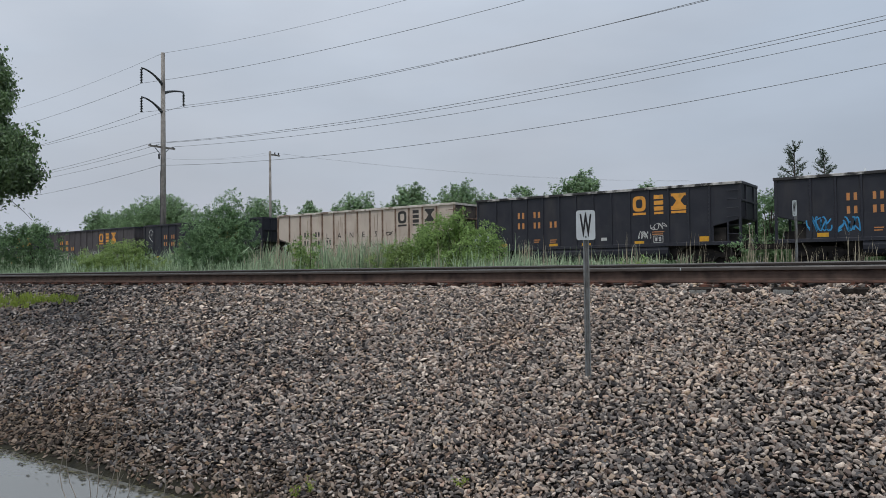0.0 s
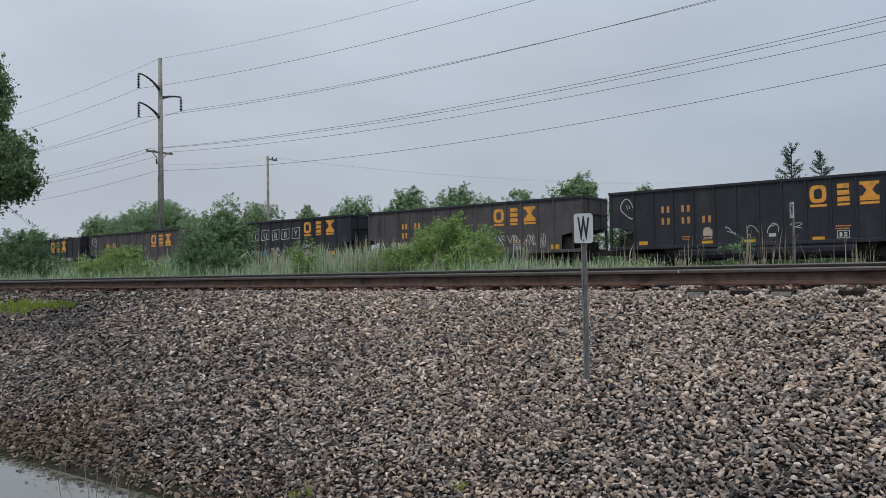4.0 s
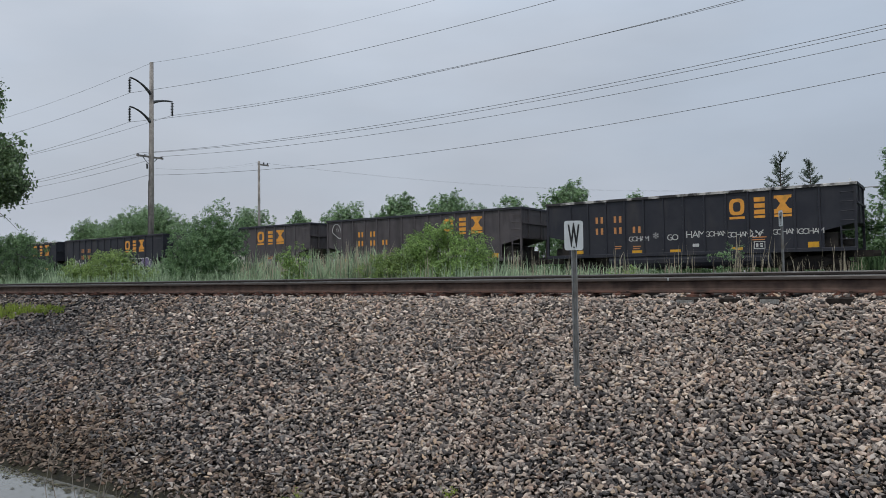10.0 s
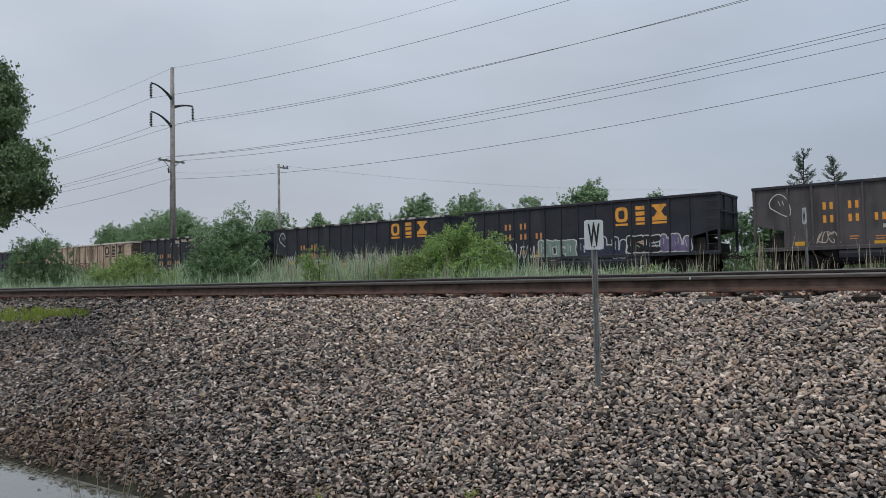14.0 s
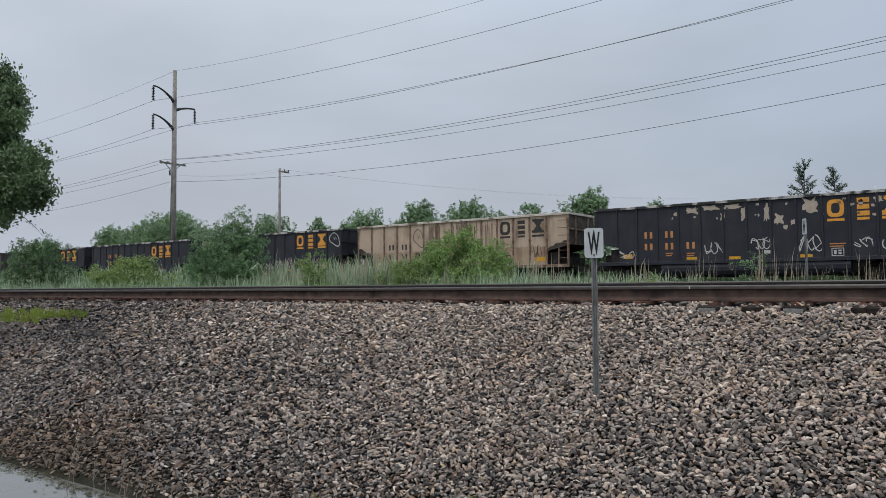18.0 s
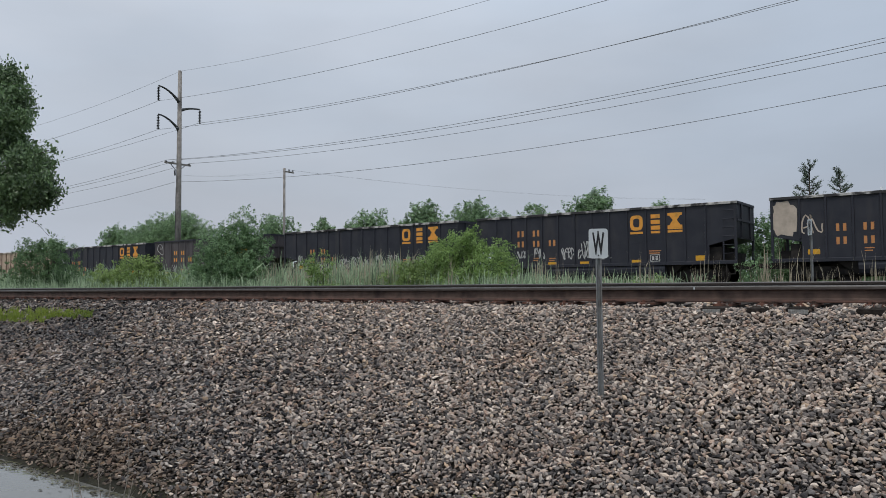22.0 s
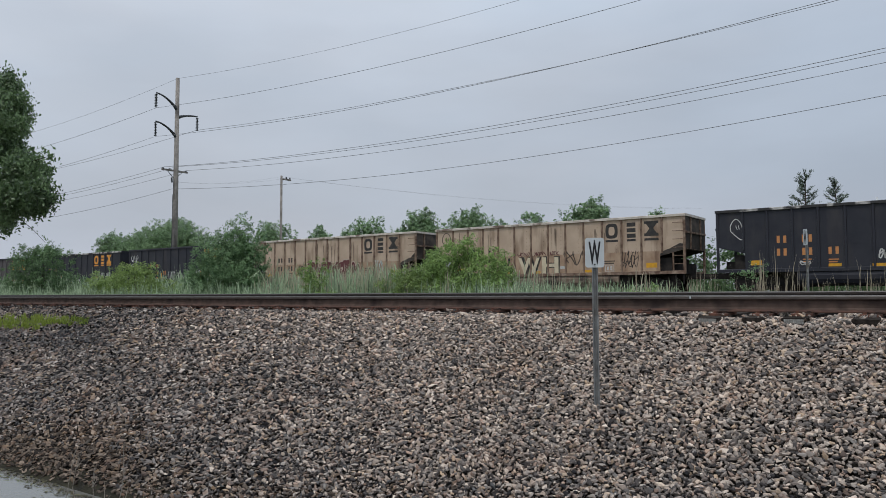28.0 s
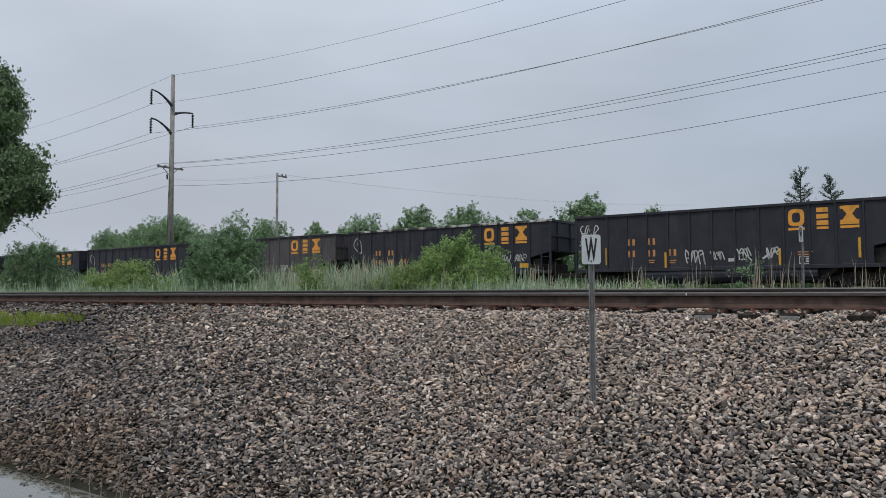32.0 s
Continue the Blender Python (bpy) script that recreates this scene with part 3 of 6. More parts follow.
    darkened |= rng.uniform(size=n) < np.interp(px, [-4.2, -3.0, -2.0], [0.3, 0.6, 0.92]) * np.clip((6.3 - py) / 1.2, 0.0, 1.0) * np.clip(0.78 + 0.25 * patch, 0.0, 1.0)
    darkened |= rng.uniform(size=n) < 0.32 * np.clip(patch - 0.1, 0.0, 1.0) * np.clip((7.0 - py) / 1.2, 0.0, 1.0)
    darkened |= rng.uniform(size=n) < np.clip((-8.5 - px) / 3.5, 0.0, 0.95)
    muddy = rng.uniform(size=n) < np.clip((4.9 + np.clip(-6 - px, 0, 3) * 0.08 - py + 0.2 * np.sin(px * 1.3)) / 0.8, 0.0, 1.0) * np.clip((-2.6 - px) / 2.4, 0.12, 1.0)
    for name, label, which, material in (("loose_stones", "grey and tan crushed ballast stones", ~darkened & ~muddy, STONE), ("darker_stones", "dark bluish-grey crushed ballast stones", darkened & ~muddy, STONE_DARK), ("muddy_stones", "mud-stained stones along the waterline", muddy, STONE_MUD)):
        verts, faces, off = [], [], 0
        for k, s in enumerate(shapes):
            idx = np.where((kind == k) & ~chosen & which)[0]
            pts = np.einsum("nij,vj->nvi", R[idx] * sc[idx, None, None], s) + np.stack([px, py, pz], 1)[idx][:, None, :]
            verts.append(pts.reshape(-1, 3))
            m = len(s)
            faces.append((hulls[k][None] + (off + np.arange(len(idx)) * m)[:, None, None]).reshape(-1, 3))
            off += len(idx) * m
        tagged(part(name, cloud_mesh(name, np.concatenate(verts), np.concatenate(faces), material), ground), label, kind="stuff")
    meshes = [cloud_mesh("stone", s, h, STONE_ONE) for s, h in zip(shapes, hulls)]
    for i in near:
        m = Matrix([list(R[i][r] * sc[i]) + [(px[i], py[i], pz[i])[r]] for r in range(3)] + [[0, 0, 0, 1]])
        part("stone", meshes[kind[i]], ground, m=m)


# ---- tracks ----
def rail_profile(h=0.18):
    half = [(0.0, 0.0), (0.076, 0.0), (0.076, 0.011), (0.02, 0.03), (0.0095, 0.05), (0.0095, 0.125), (0.036, 0.138), (0.037, 0.150), (0.037, 0.165), (0.03, 0.178), (0.015, 0.18), (0.0, 0.18)]
    k = h / 0.18
    return [(y, z * k) for y, z in half] + [(-y, z * k) for y, z in half[-2:0:-1]]


NEAR_TIES = []
# ties whose ends stand clear of the stones
SHOWN_TIES = (-2.375, -1.965, -1.545, -0.94)


def build_track(name, y_near, y_far, z_near, z_far, x0, x1, ties, label):
    track = tagged(new(name), label, "railway track", kind="structure")
    rnd = random.Random(5)
    for y, z in ((y_near, z_near), (y_far, z_far)):
        # the inner rail gets its shade from the dark colour
        inner = y > y_near + 0.1
        me = Geo().along(rail_profile(), x0, x1).mesh("rail", RAIL_SHADE if inner else RAIL_RUST)
        me.materials.append(RAIL_WORN)
        me.materials.append(RAIL_GLINT)
        me.materials.append(RAIL_FOOT)
        for p in me.polygons:
            if p.center.z < 0.03 and not inner:
                p.material_index = 3
            # top facets take the painted sky glint
            elif abs(p.normal.x) < 0.5 and p.center.z > 0.17:
                p.material_index = 2
            elif abs(p.normal.x) < 0.5 and p.center.z > 0.14 and not inner:
                p.material_index = 1
        part("rail", me, track, "rust-brown steel rail with a worn head", pose(0, y, z - 0.18))
    comb = Geo().box(-0.09, 0.09, -0.008, 0.0, -0.11, -0.01)
    for k in range(9):
        comb.box(-0.088 + k * 0.02, -0.078 + k * 0.02, -0.018, -0.006, -0.11, -0.01)
    comb = comb.mesh("end_plate", PLATE_GREY)
    if name == "near_railway_track":
        part("paint_mark", Geo().box(-0.007, 0.007, -0.042, -0.036, 0.0, 0.03).mesh("paint_mark", SIGN_WHITE), track, "small white paint mark on the rail", pose(-2.74, y_near, z_near - 0.04))
    tilt = math.degrees(math.atan2(z_far - z_near, y_far - y_near))
    g = Geo().box(-0.115, 0.115, -1.3, 1.3, -0.17, 0.0)
    tie = g.mesh("tie", TIE)
    plate = Geo().box(-0.1, 0.1, -0.18, 0.17, 0.0, 0.024).box(-0.07, -0.04, 0.085, 0.115, 0.01, 0.05).box(0.04, 0.07, 0.085, 0.115, 0.01, 0.05).box(-0.07, -0.04, -0.115, -0.085, 0.01, 0.05).box(0.04, 0.07, -0.115, -0.085, 0.01, 0.05).mesh("tie_plate", PLATE_RUST)
    places, x = [], ties[0]
    while x < ties[1]:
        places.append(x)
        x += 0.53 + rnd.uniform(-0.06, 0.06)
    if name == "near_railway_track":
        places = sorted([x for x in places if min(abs(x - q) for q in SHOWN_TIES) > 0.3] + list(SHOWN_TIES))
    for x in places:
        ym, zm = (y_near + y_far) / 2, (z_near + z_far) / 2 - 0.206
        t = part("tie", tie, track, m=pose(x, ym - 0.03 + rnd.uniform(-0.03, 0.03), zm + rnd.uniform(-0.012, 0.004), tilt, 0, rnd.uniform(-1.5, 1.5)))
        if name == "near_railway_track":
            NEAR_TIES.append(x)
            part("tie_plate", plate, t, m=pose(0, (y_near - y_far) / 2, 0))
            if x in SHOWN_TIES[::2]:
                part("end_plate", comb, t, "grey ribbed anti-split plate", pose(0, -1.3, 0))
    return track


build_track("near_railway_track", NEAR_RAIL_Y, FAR_RAIL_Y, -0.009, 0.038, -420, 120, (-34, 6), "near railway track with rust-brown rails on ballast")
build_track("far_railway_track", TRAIN_Y - 0.75, TRAIN_Y + 0.75, 0.0, 0.0, -520, 420, (-24, 8), "far railway track behind the reeds")


# ---- the train of open-top hopper cars ----
CAR_PITCH, CAR_FIRST = 16.15, 7.662
HALF_W, TOP_Z, SILL_Z = 1.575, 3.87, 1.0
FACE = -1.515
WHEEL_R = 0.46
# kind of each car: paint, length, shift along the train, pale worn top edge
CARS = (
    ("black", 14.5, -0.5, 1), ("black", 14.3, -0.28, 1), ("cream", 14.97, 0.03, 0), ("black", 14.3, -0.39, 0), ("brown", 14.6, 0.0, 0),
    ("black", 14.97, 0.01, 0), ("brown", 14.3, -0.42, 0), ("black", 14.4, -0.14, 1), ("brown", 14.3, 0.08, 0), ("brown", 14.5, 0.37, 0),
    ("black", 14.3, 0.52, 0), ("black", 14.85, 0.79, 1), ("black", 14.97, 0.60, 1), ("tan", 14.97, 0.26, 0), ("black", 14.97, -0.04, 1),
    ("black", 14.3, -0.35, 1), ("black", 14.97, 0.10, 1), ("brown", 14.3, -0.24, 0), ("black", 14.65, 0.12, 1), ("tan", 14.85, 0.15, 0),
    ("tan", 14.97, -0.08, 0), ("black", 14.8, -0.32, 0), ("black", 14.65, -0.40, 1), ("brown", 14.65, -0.1, 0), ("black", 14.65, -0.03, 0),
    ("black", 14.65, 0.0, 0), ("black", 14.65, 0.0, 0))
PAINT = {"black": CAR_BLACK, "brown": CAR_BROWN, "tan": CAR_TAN, "cream": CAR_CREAM}
TANS = ("tan", "cream")
CAR_LABEL = {
    "black": "black steel open-top coal hopper car on the far track",
    "brown": "faded dark-brown riveted coal hopper car on the far track",
    "cream": "faded cream coal hopper car with black lettering bars",
    "tan": "pale tan coal hopper car with rust-streaked ribs"}


def ring(cx, cz, w, h, hole, n=20):
    """Outer and inner outlines of a squarish ring."""
    out = []
    for k in range(n):
        t = 2 * math.pi * k / n
        c, s = math.cos(t), math.sin(t)
        out.append((cx + w / 2 * math.copysign(abs(c) ** 0.6, c), cz + h / 2 * math.copysign(abs(s) ** 0.6, s)))
    inn = [(cx + (x - cx) * hole, cz + (z - cz) * (hole + 0.08)) for x, z in out]
    return out, inn


def flat_ring(g, cx, cz, w, h, hole, y0, y1, n=20):
    out, inn = ring(cx, cz, w, h, hole, n)
    v = [(x, y, z) for y in (y0, y1) for o in (out, inn) for x, z in o]
    f = []
    for i in range(n):
        j = (i + 1) % n
        f += [(i, j, n + j, n + i), (2 * n + i, 3 * n + i, 3 * n + j, 2 * n + j), (i, 2 * n + i, 2 * n + j, j), (n + i, n + j, 3 * n + j, 3 * n + i)]
    return g.add(v, f)


NUDGE = {4: -0.28, 11: 0.2, 18: 0.33, 19: 0.17, 21: -0.28}


def emblem_spot(L, nudge=0.0):
    """Middle of the emblem, the spacing of its shapes and its height; the ribs keep the same spacing."""
    return (-2.87 + nudge, 1.04, 3.2) if L >= 14.65 else (-3.83 + nudge, 0.97, 3.1)


def rib_places(L, nudge=0.0):
    ex, gap, ez = emblem_spot(L, nudge)
    xs = [ex + gap * (k + 0.5) for k in range(-14, 5)]
    return [x for x in xs if -L + 0.85 < x < -0.85]


def car_meshes(L):
    """The shared shapes of a car of that length; x runs from -L at the rear to 0 at the front."""
    M = {}
    e = 1.25
    for kind, paint in PAINT.items():
        ribm = TAN_RUST if kind in TANS else paint
        outline = [(-L + e, SILL_Z + 0.1), (-e, SILL_Z + 0.1), (-e, 1.86), (0, 2.16), (0, TOP_Z - 0.1), (-L, TOP_Z - 0.1), (-L, 2.16), (-L + e, 1.86)]
        M[kind, "side_sheet"] = Geo().slab(outline, FACE, FACE + 0.02).mesh("side_sheet", paint)
        M[kind, "far_sheet"] = Geo().slab(outline, -FACE - 0.02, -FACE).mesh("side_sheet", paint)
        M[kind, "lap_sheet"] = Geo().box(-L + e, -e, FACE - 0.004, FACE + 0.002, SILL_Z + 0.1, 2.1).mesh("lap_sheet", TAN_LOW if kind == "tan" else paint)
        # hat-section rib with sloping flanks
        M[kind, "rib"] = Geo().add([(-0.055, 0, 1.08), (0.055, 0, 1.08), (0.035, -0.06, 1.08), (-0.035, -0.06, 1.08), (-0.055, 0, TOP_Z - 0.11), (0.055, 0, TOP_Z - 0.11), (0.035, -0.06, TOP_Z - 0.11), (-0.035, -0.06, TOP_Z - 0.11)],
                                   [(0, 1, 2, 3), (7, 6, 5, 4), (0, 3, 7, 4), (3, 2, 6, 7), (2, 1, 5, 6), (1, 0, 4, 5)]).mesh("rib", ribm)
        M[kind, "short_rib"] = Geo().add([(-0.055, 0, 2.0), (0.055, 0, 2.0), (0.035, -0.06, 2.0), (-0.035, -0.06, 2.0), (-0.055, 0, TOP_Z - 0.11), (0.055, 0, TOP_Z - 0.11), (0.035, -0.06, TOP_Z - 0.11), (-0.035, -0.06, TOP_Z - 0.11)],
                                         [(0, 1, 2, 3), (7, 6, 5, 4), (0, 3, 7, 4), (3, 2, 6, 7), (2, 1, 5, 6), (1, 0, 4, 5)]).mesh("rib", ribm)
        M[kind, "side_sill"] = Geo().along([(FACE - 0.05, SILL_Z - 0.03), (FACE + 0.05, SILL_Z - 0.03), (FACE + 0.05, SILL_Z + 0.13), (FACE - 0.03, SILL_Z + 0.13), (FACE - 0.05, SILL_Z + 0.11)], -L, 0).mesh("side_sill", ribm)
        # end wall, upright above and sloping inwards below
        # on pale cars the slope's near black holds soot and painted shade
        for name, prof, paint_here in (("end_sheet", [(0.0, TOP_Z - 0.1), (0.0, 2.2), (-0.04, 2.2), (-0.04, TOP_Z - 0.1)], TAN_SOOT if kind in TANS else paint), ("slope_sheet", [(0.0, 2.15), (-1.25, 1.85), (-2.3, 1.02), (-2.3, 1.06), (-1.26, 1.89), (-0.04, 2.196)], SOOT_AND_SHADE if kind in TANS else paint)):
            v = [(x, y, z) for y in (FACE + 0.02, -FACE - 0.02) for x, z in prof]
            n = len(prof)
            M[kind, name] = Geo().add(v, [tuple(range(n)), tuple(range(2 * n - 1, n - 1, -1))] + [(i, (i + 1) % n, (i + 1) % n + n, i + n) for i in range(n)]).mesh(name, paint_here)
        M[kind, "corner_post"] = Geo().box(-0.1, 0.012, FACE - 0.04, FACE + 0.06, SILL_Z, TOP_Z - 0.1).mesh("corner_post", ribm)
        M[kind, "brace"] = Geo().box(-0.035, 0.035, FACE - 0.01, FACE + 0.05, SILL_Z + 0.1, 2.02).mesh("brace", ribm)
        M[kind, "end_rib"] = Geo().box(0.0, 0.07, FACE + 0.02, -FACE - 0.02, 2.95, 3.04).mesh("end_rib", ribm)
        M[kind, "end_stake"] = Geo().box(0.0, 0.06, -0.05, 0.05, 2.2, TOP_Z - 0.1).mesh("end_stake", ribm)
        M[kind, "grab_iron"] = Geo().tube([(-0.58, FACE - 0.0, 0), (-0.58, FACE - 0.1, 0), (-0.12, FACE - 0.1, 0), (-0.12, FACE - 0.0, 0)], 0.016, 5).mesh("grab_iron", ribm)
        g = Geo()
        for k in range(int(L / 0.115) - 22):
            for z in ((2.12,) if kind == "black" else (2.12, 1.2)):
                x = -L + e + 0.1 + k * 0.115
                g.add([(x - 0.018, FACE, z), (x, FACE, z - 0.018), (x + 0.018, FACE, z), (x, FACE, z + 0.018), (x, FACE - 0.014, z)], [(0, 1, 4), (1, 2, 4), (2, 3, 4), (3, 0, 4)])
        if kind != "black":
            for xr in rib_places(L):
                for dx in (-0.1, 0.1):
                    for j in range(12):
                        x, z = xr + dx, (1.25 + 0.2 * j) if -L + e < xr < -e else (2.2 + 0.12 * j)
                        g.add([(x - 0.02, FACE, z), (x, FACE, z - 0.02), (x + 0.02, FACE, z), (x, FACE, z + 0.02), (x, FACE - 0.014, z)], [(0, 1, 4), (1, 2, 4), (2, 3, 4), (3, 0, 4)])
        M[kind, "rivets"] = g.mesh("rivets", ribm)
    chord = [(FACE - 0.075, TOP_Z - 0.12), (FACE + 0.06, TOP_Z - 0.12), (FACE + 0.06, TOP_Z - 0.01), (FACE + 0.045, TOP_Z), (FACE - 0.06, TOP_Z), (FACE - 0.075, TOP_Z - 0.015)]
    for kind, paint in (("dark", CAR_BLACK), ("tan", TAN_EDGE), ("worn", WORN_TOP)):
        M[kind, "top_chord"] = Geo().along(chord, -L - 0.04, 0.04).mesh("top_chord", paint)
        M[kind, "end_chord"] = Geo().box(-0.06, 0.07, FACE + 0.06, -FACE - 0.06, TOP_Z - 0.12, TOP_Z - 0.003).mesh("end_chord", paint)
    M["center_sill"] = Geo().box(-L - 0.45, 0.45, -0.16, 0.16, 0.72, 1.0).mesh("center_sill", UNDER)
    M["floor_sheet"] = Geo().box(-L + 2.2, -2.2, FACE + 0.03, -FACE - 0.03, 1.0, 1.03).mesh("floor_sheet", UNDER)
    M["coupler"] = Geo().along([(-0.11, 0.74), (0.11, 0.74), (0.13, 0.85), (0.11, 0.98), (-0.11, 0.98), (-0.13, 0.85)], 0.4, 0.72).mesh("coupler", UNDER)
    w = (L - 5.0) / 4
    g = Geo()
    g.add([(-w / 2, -1.4, 1.0), (w / 2, -1.4, 1.0), (w / 2, 1.4, 1.0), (-w / 2, 1.4, 1.0), (-0.35, -1.1, 0.32), (0.35, -1.1, 0.32), (0.35, 1.1, 0.32), (-0.35, 1.1, 0.32)],
          [(0, 3, 2, 1), (4, 5, 6, 7), (0, 1, 5, 4), (1, 2, 6, 5), (2, 3, 7, 6), (3, 0, 4, 7)])
    M["hopper_bay"] = g.mesh("hopper_bay", UNDER)
    for kind, paint in (("black", CAR_BLACK), ("brown", CAR_BLACK), ("tan", TAN_DIRTY), ("cream", TAN_DIRTY)):
        M[kind, "side_beam"] = Geo().along([(FACE + 0.02, 0.95), (FACE - 0.02, 0.8), (FACE - 0.0, 0.62), (FACE + 0.1, 0.45), (FACE + 0.28, 0.36), (FACE + 0.5, 0.36), (FACE + 0.5, 0.95)], -L + 3.4, -3.4).mesh("hopper_side", paint)
    # added dark boxes block the view through the end openings, imitating their shade
    M["end_box"] = Geo().box(-1.3, -0.75, -1.3, 1.3, 1.0, 1.78).box(-0.75, -0.25, -0.9, 0.9, 1.0, 1.5).mesh("end_box", UNDER)
    M["step"] = Geo().box(-0.5, -0.46, FACE - 0.02, FACE + 0.02, 0.5, 1.0).box(-0.12, -0.08, FACE - 0.02, FACE + 0.02, 0.5, 1.0).box(-0.5, -0.08, FACE - 0.04, FACE + 0.04, 0.48, 0.52).mesh("step", UNDER)
    return M


def truck_meshes():
    g = Geo()
    # cast side frame with raised pedestals and a window
    g.slab([(-1.15, 0.38), (-1.15, 0.6), (-0.72, 0.66), (-0.42, 0.78), (0.42, 0.78), (0.72, 0.66), (1.15, 0.6), (1.15, 0.38), (0.72, 0.42), (0.45, 0.2), (-0.45, 0.2), (-0.72, 0.42)], -0.08, 0.08)
    frame_me = g.mesh("side_frame", UNDER)
    spring = Geo().tube([(0, -0.12, 0.26), (0, -0.12, 0.55)], 0.085, 8).mesh("spring", UNDER)
    bo = Geo().box(-0.2, 0.2, -1.0, 1.0, 0.5, 0.74).mesh("bolster", UNDER)
    wh = Geo()
    n = 20
    for s in (-1, 1):
        for r0, r1, y0, y1 in ((WHEEL_R, WHEEL_R, 0.68, 0.81), (WHEEL_R + 0.028, WHEEL_R + 0.028, 0.68, 0.71)):
            v = [(r * math.sin(2 * math.pi * k / n), s * y, r * math.cos(2 * math.pi * k / n)) for y, r in ((y0, r0), (y1, r1)) for k in range(n)]
            wh.add(v, [tuple(range(n)), tuple(range(n, 2 * n))] + [(k, (k + 1) % n, n + (k + 1) % n, n + k) for k in range(n)])
        for k in range(3):
            t = 2 * math.pi * k / 3
            wh.tube([(0.24 * math.sin(t), s * 0.815, 0.24 * math.cos(t)), (0.24 * math.sin(t), s * 0.835, 0.24 * math.cos(t))], 0.05, 6)
        wh.tube([(0, s * 0.8, 0), (0, s * 1.02, 0)], 0.11, 10)
    wh.tube([(0, -0.8, 0), (0, 0.8, 0)], 0.085, 10)
    return frame_me, spring, bo, wh.mesh("wheelset", UNDER)


def emblem_meshes(material):
    """Three heavy shapes and their bars, as wide as the painted railway emblem."""
    M = {}
    y0, y1 = FACE - 0.008, FACE + 0.001
    M["ring"] = flat_ring(Geo(), 0, 0, 0.66, 0.76, 0.5, y0, y1).mesh("emblem_ring", material)
    g = Geo()
    for z in (0.28, 0.0, -0.28):
        g.box(-0.23, 0.23, y0, y1, z - 0.1, z + 0.1)
    M["block"] = g.mesh("emblem_block", material)
    g = Geo()
    g.slab([(-0.36, 0.38), (0.36, 0.38), (0.36, 0.25), (0.27, 0.25), (0.1, 0.02), (0.27, -0.22), (0.36, -0.22), (0.36, -0.36), (-0.36, -0.36), (-0.36, -0.22), (-0.27, -0.22), (-0.1, 0.02), (-0.27, 0.25), (-0.36, 0.25)], y0, y1)
    M["hourglass"] = g.mesh("emblem_hourglass", material)
    for name, w in (("bar", 0.33), ("bar_small", 0.23), ("bar_wide", 0.36)):
        M[name] = Geo().box(-w, w, y0, y1, -0.055, 0.055).mesh("emblem_bar", material)
    M["mark"] = Geo().box(-0.062, 0.062, y0, y1, -0.16, 0.16).mesh("lettering_bar", material)
    return M


def stroke(g, pts, width, y):
    """A flat brush stroke through points in x and z."""
    pts = [Vector((p[0], p[1])) for p in pts]
    v, f = [], []
    for i, p in enumerate(pts):
        d = pts[min(i + 1, len(pts) - 1)] - pts[max(i - 1, 0)]
        d = d.normalized() if d.length > 1e-6 else Vector((1, 0))
        n = Vector((-d.y, d.x)) * width / 2
        for q, yy in ((p + n, y), (p - n, y), (p - n, y + 0.006), (p + n, y + 0.006)):
            v.append((q.x, yy, q.y))
    for i in range(len(pts) - 1):
        for k in range(4):
            f.append((4 * i + k, 4 * i + (k + 1) % 4, 4 * i + 4 + (k + 1) % 4, 4 * i + 4 + k))
    g.add(v, f)


def scrawl(rnd, w, h, letters, width):
    """A spray-can scrawl with no words in it: loops and slashes."""
    g = Geo()
    y = FACE - 0.010
    for k in range(letters):
        cx = w * ((k + 0.5) / letters - 0.5)
        cw = w / letters * 0.62
        a, b, ph = rnd.uniform(0.7, 1.3), rnd.choice((1, 2, 2, 3)), rnd.uniform(0, 6.28)
        pts = []
        for i in range(13):
            t = ph + 4.6 * i / 12
            pts.append((cx + cw * math.sin(t * a) * rnd.uniform(0.85, 1.1), h / 2 * math.cos(t * b * 0.6 + ph) * rnd.uniform(0.85, 1.1)))
        stroke(g, pts, width, y)
        if rnd.random() < 0.6:
            stroke(g, [(cx - cw * 0.7, rnd.uniform(-0.4, 0.4) * h), (cx + cw * 0.8, rnd.uniform(-0.5, 0.5) * h)], width, y - 0.001)
    return g


def blob(rnd, w, h, n=18, rough=0.16):
    out = []
    for k in range(n):
        t = 2 * math.pi * k / n
        c, s = math.cos(t), math.sin(t)
        r = 1 + rnd.uniform(-rough, rough * 0.5)
        out.append((w / 2 * r * math.copysign(abs(c) ** 0.55, c), h / 2 * r * math.copysign(abs(s) ** 0.55, s)))
    return out


def paint_on(car, name, g, material, x, z, label=""):
    return part(name, g.mesh(name, material), car, label, pose(x, 0, z))


def tag(car, seed, x, z, w, h, letters, material=None, width=0.035):
    paint_on(car, "graffiti_tag", scrawl(random.Random(seed), w, h, letters, width), material or WHITE_PAINT, x, z)


